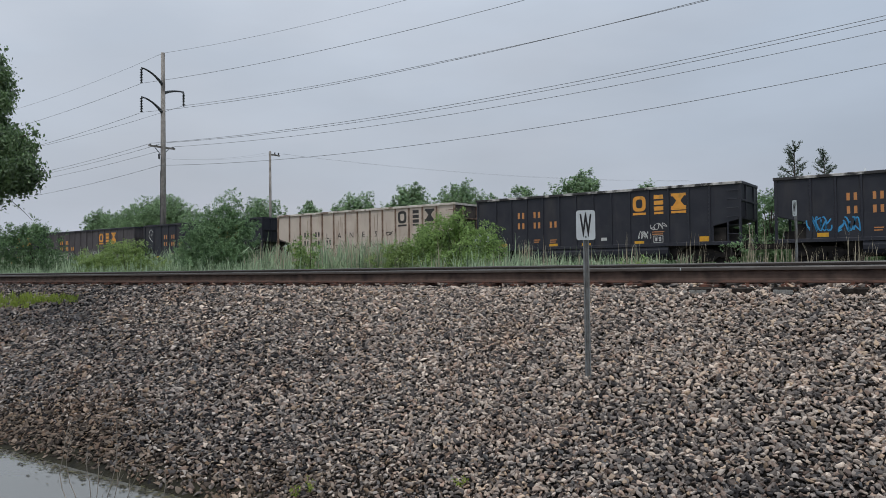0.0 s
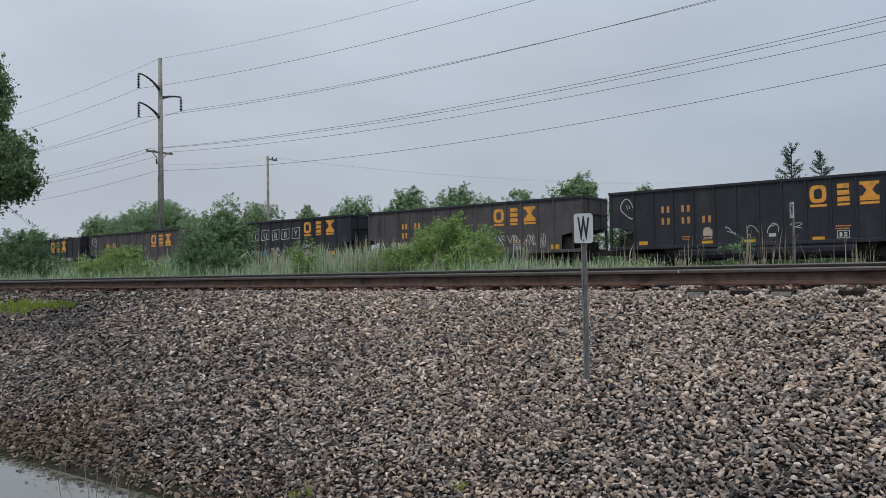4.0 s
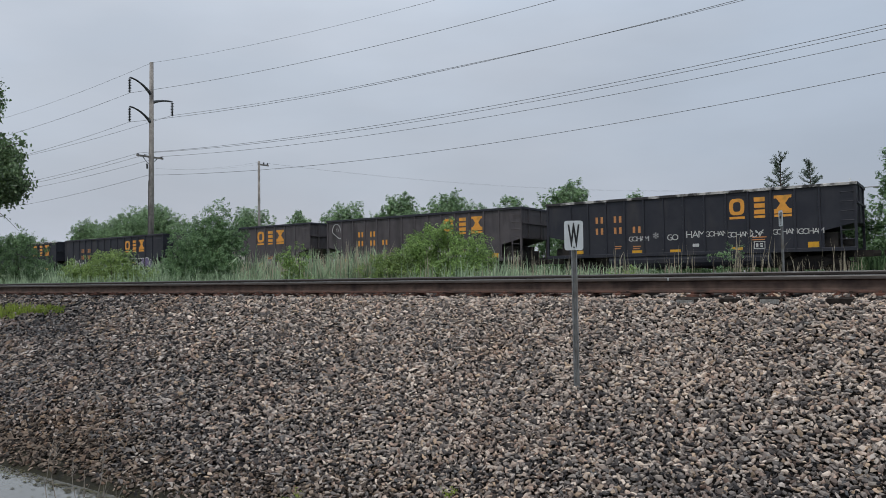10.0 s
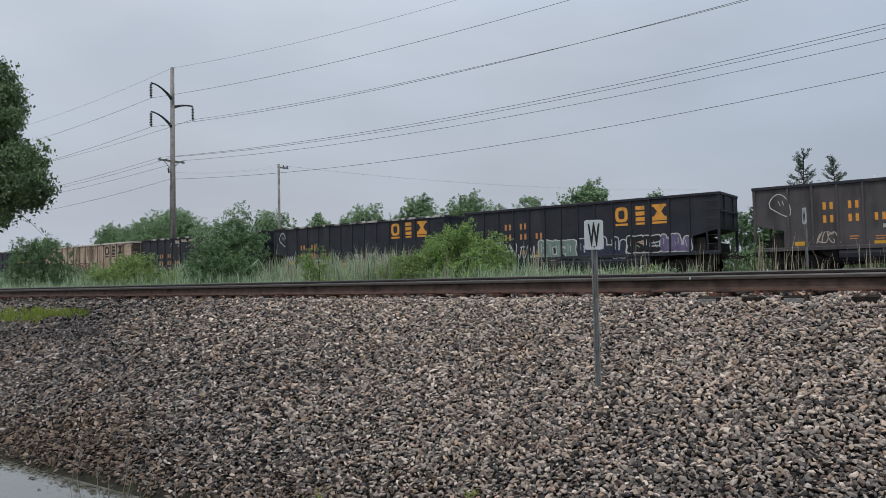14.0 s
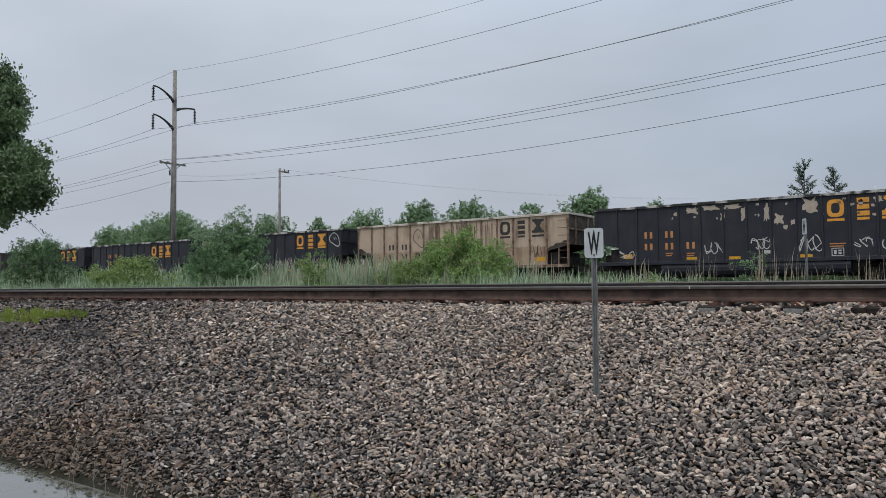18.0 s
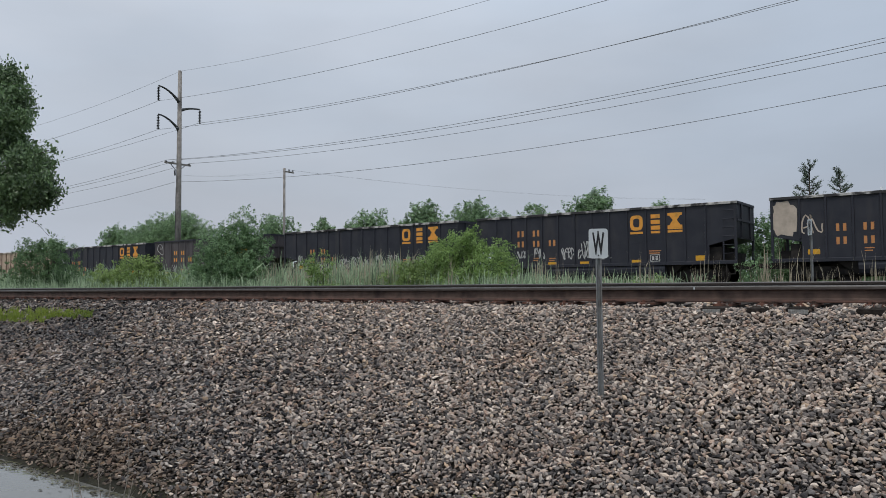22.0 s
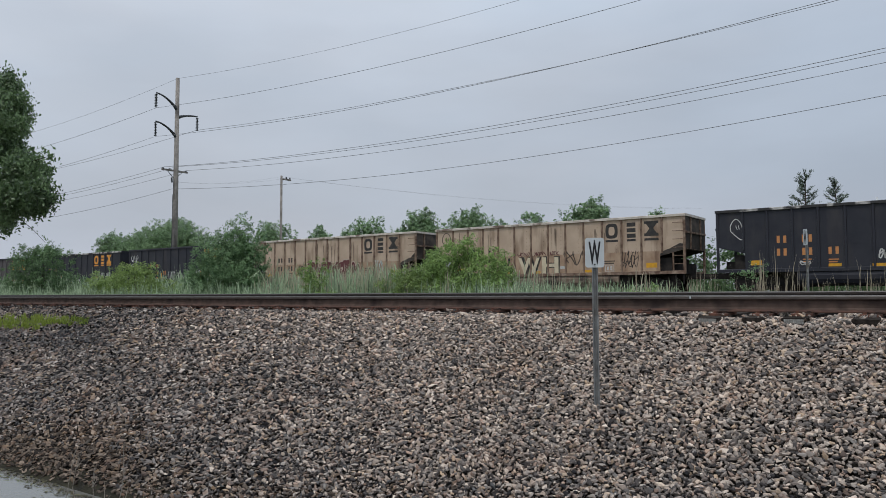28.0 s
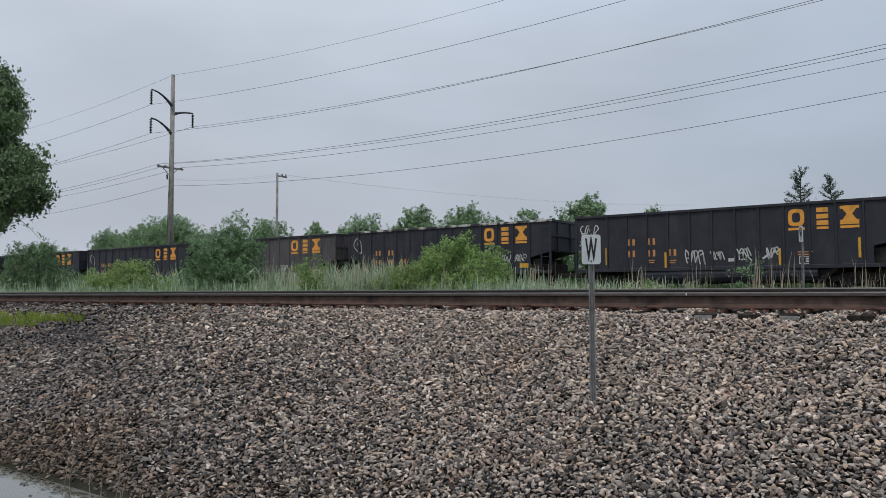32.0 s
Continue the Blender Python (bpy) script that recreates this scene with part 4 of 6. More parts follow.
def piece(car, seed, x, z, w, h, letters, fill, edge, width=0.05):
    """A filled graffiti piece: fat crossing strokes with an outline round each shape, and no word in them."""
    rnd = random.Random(seed)
    cw = w / letters
    for k in range(letters):
        lean = rnd.uniform(-0.12, 0.12)
        a, b = -cw * rnd.uniform(0.26, 0.36), cw * rnd.uniform(0.26, 0.36)
        t, q = h * rnd.uniform(0.28, 0.38), -h * rnd.uniform(0.28, 0.38)
        fat = min(cw * 0.52, h * 0.36)
        bones = [[(a + lean * t, t), (a * rnd.uniform(0.8, 1.1), 0), (a - lean * t, q)], [(b + lean * t, t * rnd.uniform(0.2, 1.0)), (b * rnd.uniform(0.7, 1.1), q * 0.2), (b - lean * t, q)],
                 [(a, t), (0, t * rnd.uniform(0.8, 1.15)), (b, t)], [(a, q), (0, q * rnd.uniform(0.8, 1.1)), (b, q)], [(a, rnd.uniform(-0.1, 0.15) * h), (b, rnd.uniform(-0.2, 0.1) * h)]]
        chosen = [bones[0]] + rnd.sample(bones[1:], rnd.choice((2, 3)))
        cx = x + (k + 0.5) * cw - w / 2
        for name, material, extra, y in (("graffiti_outline", edge, width * 2, -0.006), ("graffiti_fill", fill, 0.0, -0.011)):
            g = Geo()
            for i, bone in enumerate(chosen):
                ends = [(bone[0][0] * 1.08, bone[0][1] * 1.04)] + bone[1:-1] + [(bone[-1][0] * 1.08, bone[-1][1] * 1.04)]
                wide = fat * (0.92 + 0.12 * (i % 2)) + extra
                stroke(g, ends, wide, FACE + y - 0.0007 * i)
                for e, (px, pz) in enumerate(ends):
                    g.slab([(px + wide / 2 * math.cos(0.6283 * q), pz + wide / 2 * math.sin(0.6283 * q)) for q in range(10)], FACE + y - 0.0007 * i - 0.0002 * (e + 1), FACE + y + 0.004)
            paint_on(car, name, g, material, cx, z)
        g = Geo()
        stroke(g, [(a * 0.9, t * 0.9), (a * 0.95, q * 0.3)], width * 0.5, FACE - 0.0155)
        if rnd.random() < 0.6:
            stroke(g, [(b * 0.3, rnd.uniform(-0.1, 0.3) * h), (b * 0.9, rnd.uniform(-0.3, 0.0) * h)], width * 0.5, FACE - 0.0155)
        paint_on(car, "graffiti_outline", g, edge, cx, z)


def lettered(car, text, x, z, h, material, gap=0.0):
    """Readable spray letters, one by one at their spacing."""
    for k, ch in enumerate(text):
        if ch == " ":
            continue
        cu = bpy.data.curves.new("letter", "FONT")
        cu.body, cu.size, cu.align_x, cu.extrude, cu.resolution_u = ch, h * 1.37, "CENTER", 0.003, 3
        tmp = bpy.data.objects.new("letter", cu)
        me = bpy.data.meshes.new_from_object(tmp)
        bpy.data.objects.remove(tmp)
        me.materials.clear()
        me.materials.append(material)
        part("graffiti_letter", me, car, m=pose(x + k * gap, FACE - 0.008, z, 90, 0, 0))


def block_letter(car, ch, x, z, w, h, fill, edge):
    """A fat readable spray-paint capital, edged and shaded in a second colour."""
    for name, material, fat, dx, y in (("graffiti_outline", edge, 0.075, 0.07, FACE - 0.005), ("graffiti_fill", fill, 0.03, 0.0, FACE - 0.012)):
        cu = bpy.data.curves.new("letter", "FONT")
        cu.body, cu.size, cu.align_x, cu.extrude, cu.resolution_u, cu.offset = ch, 1.0, "CENTER", 0.002, 3, fat
        tmp = bpy.data.objects.new("letter", cu)
        me = bpy.data.meshes.new_from_object(tmp)
        bpy.data.objects.remove(tmp)
        me.materials.clear()
        me.materials.append(material)
        wide = max(v.co.x for v in me.vertices) - min(v.co.x for v in me.vertices)
        part(name, me, car, m=pose(x + dx * w, y, z, 90, 0, 0) @ Matrix.Diagonal((w / wide * (1 + fat), h / 0.75, 1, 1)))


def outline_head(car, x, z, w, h, material, width=0.04):
    """A plain closed outline, drawn by spray can."""
    g = Geo()
    pts = [(-0.5, 0.0), (-0.3, 0.35), (0.0, 0.5), (0.35, 0.25), (0.5, -0.35), (0.3, -0.5), (-0.2, -0.2), (-0.5, 0.0)]
    for k in range(2):
        pts = [(a[0] * u + b[0] * (1 - u), a[1] * u + b[1] * (1 - u)) for a, b in zip(pts, pts[1:]) for u in (0.75, 0.25)]
    stroke(g, [(a * w * 1.1, b * h * 1.1) for a, b in pts + pts[:1]], width, FACE - 0.010)
    stroke(g, [(-0.05 * w, 0.2 * h), (0.05 * w, -0.02 * h)], width * 0.7, FACE - 0.010)
    stroke(g, [(0.14 * w, 0.2 * h), (0.2 * w, 0.0)], width * 0.7, FACE - 0.010)
    paint_on(car, "graffiti_outline", g, material, x, z)


def strip(car, x, z, w=0.5, h=0.14, material=None):
    paint_on(car, "reflective_strip", Geo().box(-w / 2, w / 2, FACE - 0.007, FACE + 0.001, -h / 2, h / 2), material or SAFETY, x, z)


def data_plate(car, x, z):
    g, y0, y1 = Geo(), FACE - 0.008, FACE + 0.001
    for x0, x1, z0, z1 in ((-0.24, 0.24, 0.14, 0.17), (-0.24, 0.24, -0.17, -0.14), (-0.24, -0.21, -0.14, 0.14), (0.21, 0.24, -0.14, 0.14), (-0.15, -0.05, -0.1, 0.08), (0.02, 0.14, -0.1, -0.02), (0.02, 0.14, 0.02, 0.09)):
        g.box(x0, x1, y0, y1, z0, z1)
    paint_on(car, "data_plate", g, WHITE_PAINT, x, z)


def stencil(car, x, z, w, rows, material):
    """Lines of small stencilled lettering, too small to read."""
    for k in range(rows):
        paint_on(car, "stencil_line", Geo().box(-w / 2, w / 2 - 0.06 * (k % 2), FACE - 0.008, FACE + 0.001, 0, 0.045), material, x, z - 0.11 * k)


TRUCK = truck_meshes()
EMBLEM = {"yellow": emblem_meshes(YELLOW), "dark": emblem_meshes(DARK_MARK), "orange": emblem_meshes(ORANGE_MARK)}
LENGTHS = {}
CAR_OBJECTS, WHEELSETS = [], []


def hopper_car(n):
    kind, L, shift, worn = CARS[n]
    if L not in LENGTHS:
        LENGTHS[L] = car_meshes(L)
    M = LENGTHS[L]
    car = thing("hopper_car", pose(CAR_FIRST - n * CAR_PITCH + shift, TRAIN_Y, 0), CAR_LABEL[kind], "railway car", "cars of the coal train")
    part("side_sheet", M[kind, "side_sheet"], car)
    part("side_sheet", M[kind, "far_sheet"], car)
    part("lap_sheet", M[kind, "lap_sheet"], car)
    turned = pose(-L, 0, 0, 0, 0, 180)
    nudge = NUDGE.get(n, 0.0)
    for x in rib_places(L, nudge):
        r = "rib" if -L + 1.2 < x < -1.2 else "short_rib"
        part("rib", M[kind, r], car, m=pose(x, FACE, 0))
        part("rib", M[kind, r], car, m=pose(x, -FACE, 0, 0, 0, 180))
    top = "worn" if worn else ("tan" if kind in TANS else "dark")
    for m in (pose(0, 0, 0), turned):
        part("side_sill", M[kind, "side_sill"], car, m=m)
        part("end_sheet", M[kind, "end_sheet"], car, m=m)
        part("slope_sheet", M[kind, "slope_sheet"], car, m=m)
        part("end_rib", M[kind, "end_rib"], car, m=m)
        part("top_chord", M[top, "top_chord"], car, m=m)
        part("end_chord", M["dark" if worn else top, "end_chord"], car, m=m)
        for z in (1.45, 1.85, 2.25, 2.65, 3.05, 3.45):
            part("grab_iron", M[kind, "grab_iron"], car, m=m @ pose(0, 0, z))
        part("coupler", M["coupler"], car, m=m)
        part("end_box", M["end_box"], car, m=m)
        part("step", M["step"], car, m=m)
        part("corner_post", M[kind, "corner_post"], car, m=m)
        for y in (-0.75, 0.75):
            part("end_stake", M[kind, "end_stake"], car, m=m @ pose(0, y, 0))
        part("brace", M[kind, "brace"], car, m=m @ pose(-0.6, 0, 0))
        tagged(part("rivets", M[kind, "rivets"], car, m=m), kind="stuff")
    for m in (pose(0, 0, 0), turned):
        part("corner_post", M[kind, "corner_post"], car, m=m @ Matrix.Scale(-1, 4, (0, 1, 0)))
        part("hopper_side", M[kind, "side_beam"], car, m=m)
    part("center_sill", M["center_sill"], car)
    part("floor_sheet", M["floor_sheet"], car)
    for k in range(4):
        part("hopper_bay", M["hopper_bay"], car, m=pose(-2.5 - (L - 5.0) * (k + 0.5) / 4, 0, 0))
    for x in (-1.9, -L + 1.9):
        truck = part("truck_bolster", TRUCK[2], car, m=pose(x, 0, 0))
        for y, r in ((-0.98, 0), (0.98, 180)):
            part("side_frame", TRUCK[0], truck, m=pose(0, y, 0, 0, 0, r))
            for dx in (-0.22, 0.0, 0.22):
                part("spring", TRUCK[1], truck, m=pose(dx, y, 0, 0, 0, r))
        for a in (-0.89, 0.89):
            WHEELSETS.append((part("wheelset", TRUCK[3], truck, m=pose(a, 0, WHEEL_R)), a))
    # soot blown up the side sheets above the end openings of the pale cars
    if kind in TANS:
        rnd = random.Random(300 + n)
        for m in (pose(0, 0, 0), pose(-L, 0, 0) @ Matrix.Scale(-1, 4, (1, 0, 0))):
            low = [(0.0, 2.165), (-1.25, 1.866)]
            top = [(-1.25 + 1.25 * u, 1.87 + 0.3 * u + (0.12 + 0.3 * u) * rnd.uniform(0.6, 1.2) * (1.0 if kind == "tan" else 0.3)) for u in (0.0, 0.12, 0.25, 0.4, 0.52, 0.65, 0.78, 0.9, 1.0)]
            part("soot_stain", Geo().slab(low + top, FACE - 0.004, FACE + 0.001).mesh("soot_stain", TAN_SOOT), car, m=m)
    # emblem and lettering
    long = L >= 14.65
    E = EMBLEM["dark" if kind in TANS else "yellow"]
    ex, gap, ez = emblem_spot(L, nudge)
    for name, k, dz in (("ring", -1, 0.0), ("block", 0, 0.0), ("hourglass", 1, 0.02)):
        part("emblem_shape", E[name], car, m=pose(ex + k * gap, 0, ez + dz))
    for name, k in (("bar", -1), ("bar_small", 0), ("bar_wide", 1)):
        part("emblem_bar", E[name], car, m=pose(ex + k * gap, 0, ez - 0.5))
    if kind not in TANS:
        part("emblem_bar", E["bar_wide"], car, m=pose(ex + gap, 0, ez - 0.37) @ Matrix.Diagonal((1, 1, 0.5, 1)))
    E = EMBLEM["dark" if kind in TANS else ("orange" if kind == "black" else "yellow")]
    s, step, z1, z2 = (-12.17 + nudge, 1.03, 2.42, 1.85) if long else (-11.47 + nudge, 0.97, 2.85, 2.29)
    if n == 21:
        s = -11.78
    for z, pairs in ((z1, 2), (z2, 3)):
        for k in range(pairs):
            for x in (-0.135, 0.135):
                part("lettering_bar", E["mark"], car, m=pose(s + k * step + x, 0, z))
    # safety strips, plates and stencils
    tone = DARK_MARK if kind in TANS else ORANGE_MARK
    if n == 21:
        for x, z in ((-13.1, 1.75), (-10.05, 1.45), (-4.9, 1.45), (-1.77, 1.8)):
            strip(car, x, z, 0.1, 0.85)
    elif long:
        for x, z, w, h in ((-13.25 + nudge, 1.40, 0.48, 0.22), (-10.07 + nudge, 1.23, 0.5, 0.13), (-8.1, 1.2, 0.5, 0.13), (-5.1, 1.2, 0.5, 0.13), (-1.67, 1.42, 0.55, 0.24)):
            strip(car, x, z, w, h)
    else:
        for x, z, w, h in ((-12.6 + nudge, 1.27, 0.45, 0.18), (-9.53 + nudge, 1.21, 0.5, 0.13), (-7.65 + nudge, 1.19, 0.5, 0.13), (-4.83 + nudge, 1.2, 0.48, 0.13), (-1.65, 1.27, 0.5, 0.24)):
            strip(car, x, z, w, h)
    data_plate(car, -3.87, 1.33)
    stencil(car, -3.87, 1.66, 0.6, 2, tone)
    stencil(car, s + 2 * step, 1.45, 0.4, 2, tone)
    stencil(car, s + step, 1.48, 0.36, 2, tone)
    strip(car, -6.68 + nudge, 1.42, 0.3, 0.15, WHITE_PAINT)
    CAR_OBJECTS.append(car)
    return car


def tags(car, seed, rows, material=None, width=0.035, letters=4):
    for k, (x, z, w, h) in enumerate(rows):
        tag(car, seed + k, x, z, w, h, letters, material, width)


def streaks(car, seed, columns, count, top, material):
    """Sooty runs down the panels from the top edge."""
    rnd = random.Random(seed)
    for k in range(count):
        g = Geo()
        h = rnd.uniform(0.4, 1.2) + abs(rnd.gauss(0, 0.45))
        w = rnd.uniform(0.02, 0.075)
        q = [(-w / 2, 0), (w / 2, -rnd.uniform(0, 0.1)), (w * 0.42, -h * 0.6), (w * 0.15, -h * 0.92), (0.0, -h), (-w * 0.2, -h * 0.85), (-w * 0.4, -h * 0.5)]
        g.slab(q, FACE - 0.004 - 0.0007 * (k % 5), FACE + 0.001)
        paint_on(car, "soot_streak", g, material, rnd.choice(columns) + rnd.gauss(0, 0.2), top - abs(rnd.gauss(0, 0.25)))


def block_tag(car, seed, x, z, w, h, letters, material, width):
    """Tall angular outlines of spray paint, with no word in them."""
    rnd = random.Random(seed)
    cw = w / letters
    for k in range(letters):
        g, cx = Geo(), (k + 0.5) * cw - w / 2
        a, b = cx - cw * rnd.uniform(0.3, 0.42), cx + cw * rnd.uniform(0.3, 0.42)
        t, q = h / 2 * rnd.uniform(0.85, 1.1), -h / 2 * rnd.uniform(0.85, 1.1)
        stroke(g, [(a, t), (a + rnd.uniform(-0.04, 0.04), q)], width, FACE - 0.009)
        stroke(g, [(b, t * rnd.uniform(0.5, 1.0)), (b + rnd.uniform(-0.06, 0.06), q)], width, FACE - 0.010)
        stroke(g, [(a, t), (b, t * rnd.uniform(0.8, 1.0))], width, FACE - 0.011)
        stroke(g, [(a, rnd.uniform(-0.4, 0.4) * h), (b, rnd.uniform(-0.5, 0.4) * h)], width * 0.8, FACE - 0.012)
        if rnd.random() < 0.5:
            stroke(g, [((a + b) / 2, t * 0.6), ((a + b) / 2 + rnd.uniform(-0.1, 0.1), q)], width * 0.6, FACE - 0.013)
        paint_on(car, "graffiti_outline", g, material, x, z)


def decorate(c):
    """Spray paint, as each car carries it."""
    tag(c[0], 1, -12.75, 1.75, 0.95, 0.6, 5, BLUE_PAINT, 0.06)
    tag(c[0], 2, -11.6, 1.7, 0.8, 0.6, 4, BLUE_PAINT, 0.06)
    tags(c[1], 3, ((-4.55, 1.55, 0.6, 0.35), (-3.85, 1.95, 0.8, 0.3)))
    for k, ch in enumerate("LANES"):
        lettered(c[2], ch, (-10.2, -9.14, -8.08, -7.07, -6.01)[k], 2.1, 0.36, BLACK_PAINT)
    tag(c[2], 5, -4.9, 2.25, 0.6, 0.2, 2, BLACK_PAINT)
    tags(c[2], 6, ((-9.09, 1.5, 0.75, 0.3), (-8.09, 1.47, 0.75, 0.34), (-7.06, 1.51, 0.75, 0.34), (-5.98, 1.47, 0.75, 0.34), (-3.1, 1.4, 0.5, 0.15)), BLACK_PAINT, 0.022)
    outline_head(c[3], -13.4, 3.0, 0.7, 1.0, WHITE_PAINT)
    tags(c[3], 12, ((-8.45, 1.7, 0.4, 0.42), (-7.51, 1.67, 0.4, 0.45), (-6.66, 1.74, 0.4, 0.42), (-5.7, 1.7, 0.4, 0.42)), WHITE_PAINT, 0.03, 1)
    paint_on(c[3], "patch", Geo().slab(blob(random.Random(2), 0.42, 0.55), FACE - 0.008, FACE), PALE_PATCH, -9.5, 1.62)
    piece(c[4], 20, -11.6, 1.47, 2.1, 0.7, 5, SILVER_PAINT, WHITE_PAINT, 0.05)
    tag(c[4], 21, -7.7, 1.45, 2.3, 0.55, 4, WHITE_PAINT, 0.035)
    tags(c[4], 22, ((-6.03, 1.84, 0.75, 0.3), (-5.09, 1.76, 0.8, 0.5), (-4.16, 1.77, 0.75, 0.45), (-3.15, 1.69, 0.85, 0.55), (-2.37, 1.65, 0.3, 0.8)), WHITE_PAINT, 0.032)
    outline_head(c[5], -10.12, 2.85, 0.75, 0.8, WHITE_PAINT)
    for k, ch in enumerate("TUBBY"):
        x, z = (-9.12, -8.07, -7.03, -6.04, -5.01)[k], (2.85, 2.87, 2.85, 2.86, 2.9)[k]
        g = Geo()
        rnd = random.Random(k)
        q = [(-0.36 + rnd.uniform(-0.05, 0.05), -0.36), (0.36, -0.33 + rnd.uniform(-0.05, 0.05)), (0.37, 0.36), (-0.35, 0.33 + rnd.uniform(-0.05, 0.05))]
        stroke(g, q + q[:1], 0.05, FACE - 0.01)
        paint_on(c[5], "graffiti_outline", g, WHITE_PAINT, x, z)
        lettered(c[5], ch, x, z - 0.22, 0.42, WHITE_PAINT)
    for k, (x, z, w, h, m) in enumerate(((-9.16, 1.68, 0.7, 0.4, SILVER_PAINT), (-8.08, 1.66, 0.75, 0.5, BLUE_PAINT), (-7.08, 1.72, 0.8, 0.5, PALE_PATCH), (-6.2, 1.58, 0.7, 0.5, NAVY_PAINT), (-4.95, 1.6, 0.8, 0.5, WHITE_PAINT), (-3.94, 1.95, 0.85, 0.25, WHITE_PAINT), (-2.88, 1.6, 0.85, 0.8, PALE_PATCH))):
        tag(c[5], 30 + k, x, z, w, h, 4, m, 0.04)
    outline_head(c[6], -13.55, 3.2, 0.75, 0.8, WHITE_PAINT)
    tags(c[6], 40, ((-9.61, 1.76, 0.65, 0.35), (-8.6, 1.44, 0.75, 0.5), (-7.74, 1.68, 0.7, 0.5), (-6.76, 1.77, 0.7, 0.25)))
    for x, z in ((-9.83, 1.72), (-6.14, 1.8), (-5.16, 1.72), (-3.21, 1.76), (-2.16, 1.74)):
        lettered(c[7], "GOHAM", x, z, 0.26, WHITE_PAINT, 0.2)
    lettered(c[7], "*", -8.58, 1.62, 0.5, WHITE_PAINT)
    lettered(c[7], "GO", -7.9, 1.7, 0.3, WHITE_PAINT, 0.26)
    lettered(c[7], "HAM", -6.98, 1.78, 0.34, WHITE_PAINT, 0.29)
    tag(c[7], 50, -4.0, 1.86, 0.6, 0.3, 4, WHITE_PAINT, 0.045)
    outline_head(c[8], -13.5, 3.15, 0.8, 0.95, WHITE_PAINT)
    piece(c[8], 60, -6.35, 1.52, 3.5, 1.1, 5, SILVER_PAINT, SIGN_BLACK, 0.08)
    tag(c[8], 61, -2.83, 1.7, 0.8, 0.45, 4)
    outline_head(c[9], -13.4, 3.0, 0.9, 1.0, WHITE_PAINT)
    block_letter(c[9], "T", -8.95, 1.16, 0.95, 0.85, SILVER_PAINT, SIGN_BLACK)
    block_letter(c[9], "U", -7.85, 1.16, 0.9, 0.85, SILVER_PAINT, SIGN_BLACK)
    piece(c[9], 64, -6.9, 1.55, 0.85, 0.95, 1, SILVER_PAINT, SIGN_BLACK, 0.06)
    tag(c[9], 65, -11.5, 1.5, 0.85, 0.5, 4, PALE_PATCH, 0.04)
    tags(c[10], 70, ((-12.4, 1.65, 0.9, 0.8), (-11.4, 1.55, 0.9, 0.8), (-10.3, 1.45, 0.9, 0.7)), WHITE_PAINT, 0.045)
    piece(c[10], 71, -8.45, 1.5, 2.1, 1.0, 4, GREEN_PAINT, WHITE_PAINT, 0.06)
    piece(c[10], 72, -5.95, 1.5, 2.5, 1.0, 4, NAVY_PAINT, WHITE_PAINT, 0.06)
    piece(c[10], 73, -3.7, 1.6, 1.7, 0.8, 2, SIGN_BLACK, WHITE_PAINT, 0.06)
    piece(c[10], 74, -2.1, 1.6, 1.45, 0.85, 2, PURPLE_PAINT, WHITE_PAINT, 0.06)
    outline_head(c[11], -13.97, 3.04, 0.7, 0.95, WHITE_PAINT)
    tags(c[11], 80, ((-13.0, 1.7, 0.75, 0.35), (-11.97, 1.3, 0.8, 0.3), (-11.0, 1.4, 0.7, 0.4), (-6.82, 1.57, 0.85, 0.45), (-5.71, 1.56, 0.8, 0.55), (-4.76, 1.5, 0.8, 0.45), (-8.6, 0.72, 0.8, 0.35), (-7.0, 0.72, 0.9, 0.35)))
    rnd = random.Random(9)
    for x, z, w, h in ((-4.88, 3.39, 0.7, 0.7), (-7.68, 3.16, 0.25, 0.6), (-6.69, 3.17, 0.25, 0.8), (-9.13, 3.58, 0.8, 0.3), (-6.15, 2.85, 0.4, 0.5), (-8.1, 3.55, 0.7, 0.25), (-10.0, 3.5, 0.6, 0.3), (-8.6, 3.15, 0.2, 0.4), (-2.3, 3.5, 0.4, 0.3), (-5.6, 2.7, 0.2, 0.3)):
        paint_on(c[12], "peeled_patch", Geo().slab(blob(rnd, w, h, 16, 0.45), FACE - 0.008, FACE), PALE_PATCH, x, z)
    for k in range(22):
        w = rnd.uniform(0.06, 0.2)
        paint_on(c[12], "peeled_patch", Geo().slab(blob(rnd, w, w * rnd.uniform(0.6, 1.6), 10, 0.4), FACE - 0.008, FACE), PALE_PATCH, rnd.uniform(-11.5, -2.2), 3.6 - abs(rnd.gauss(0, 0.5)))
    tags(c[12], 90, ((-13.3, 1.5, 0.7, 0.3), (-9.02, 1.67, 0.8, 0.5), (-6.96, 1.81, 0.75, 0.5), (-4.92, 1.73, 0.85, 0.7), (-2.91, 1.72, 0.7, 0.4), (-1.9, 1.6, 0.6, 0.4)), WHITE_PAINT, 0.04, 3)
    outline_head(c[13], -10.05, 2.9, 0.8, 1.1, BLACK_PAINT)
    streaks(c[13], 4, (-9.0, -8.7, -7.0, -6.6, -6.2, -5.1), 110, 3.72, SOOT_RUN)
    block_tag(c[13], 100, -7.45, 1.75, 4.3, 0.95, 8, BLACK_PAINT, 0.055)
    piece(c[13], 101, -4.85, 1.8, 0.85, 0.8, 1, TAN_LOW, BLACK_PAINT, 0.035)
    tag(c[13], 102, -1.96, 1.85, 0.6, 0.7, 3, BLACK_PAINT, 0.025)
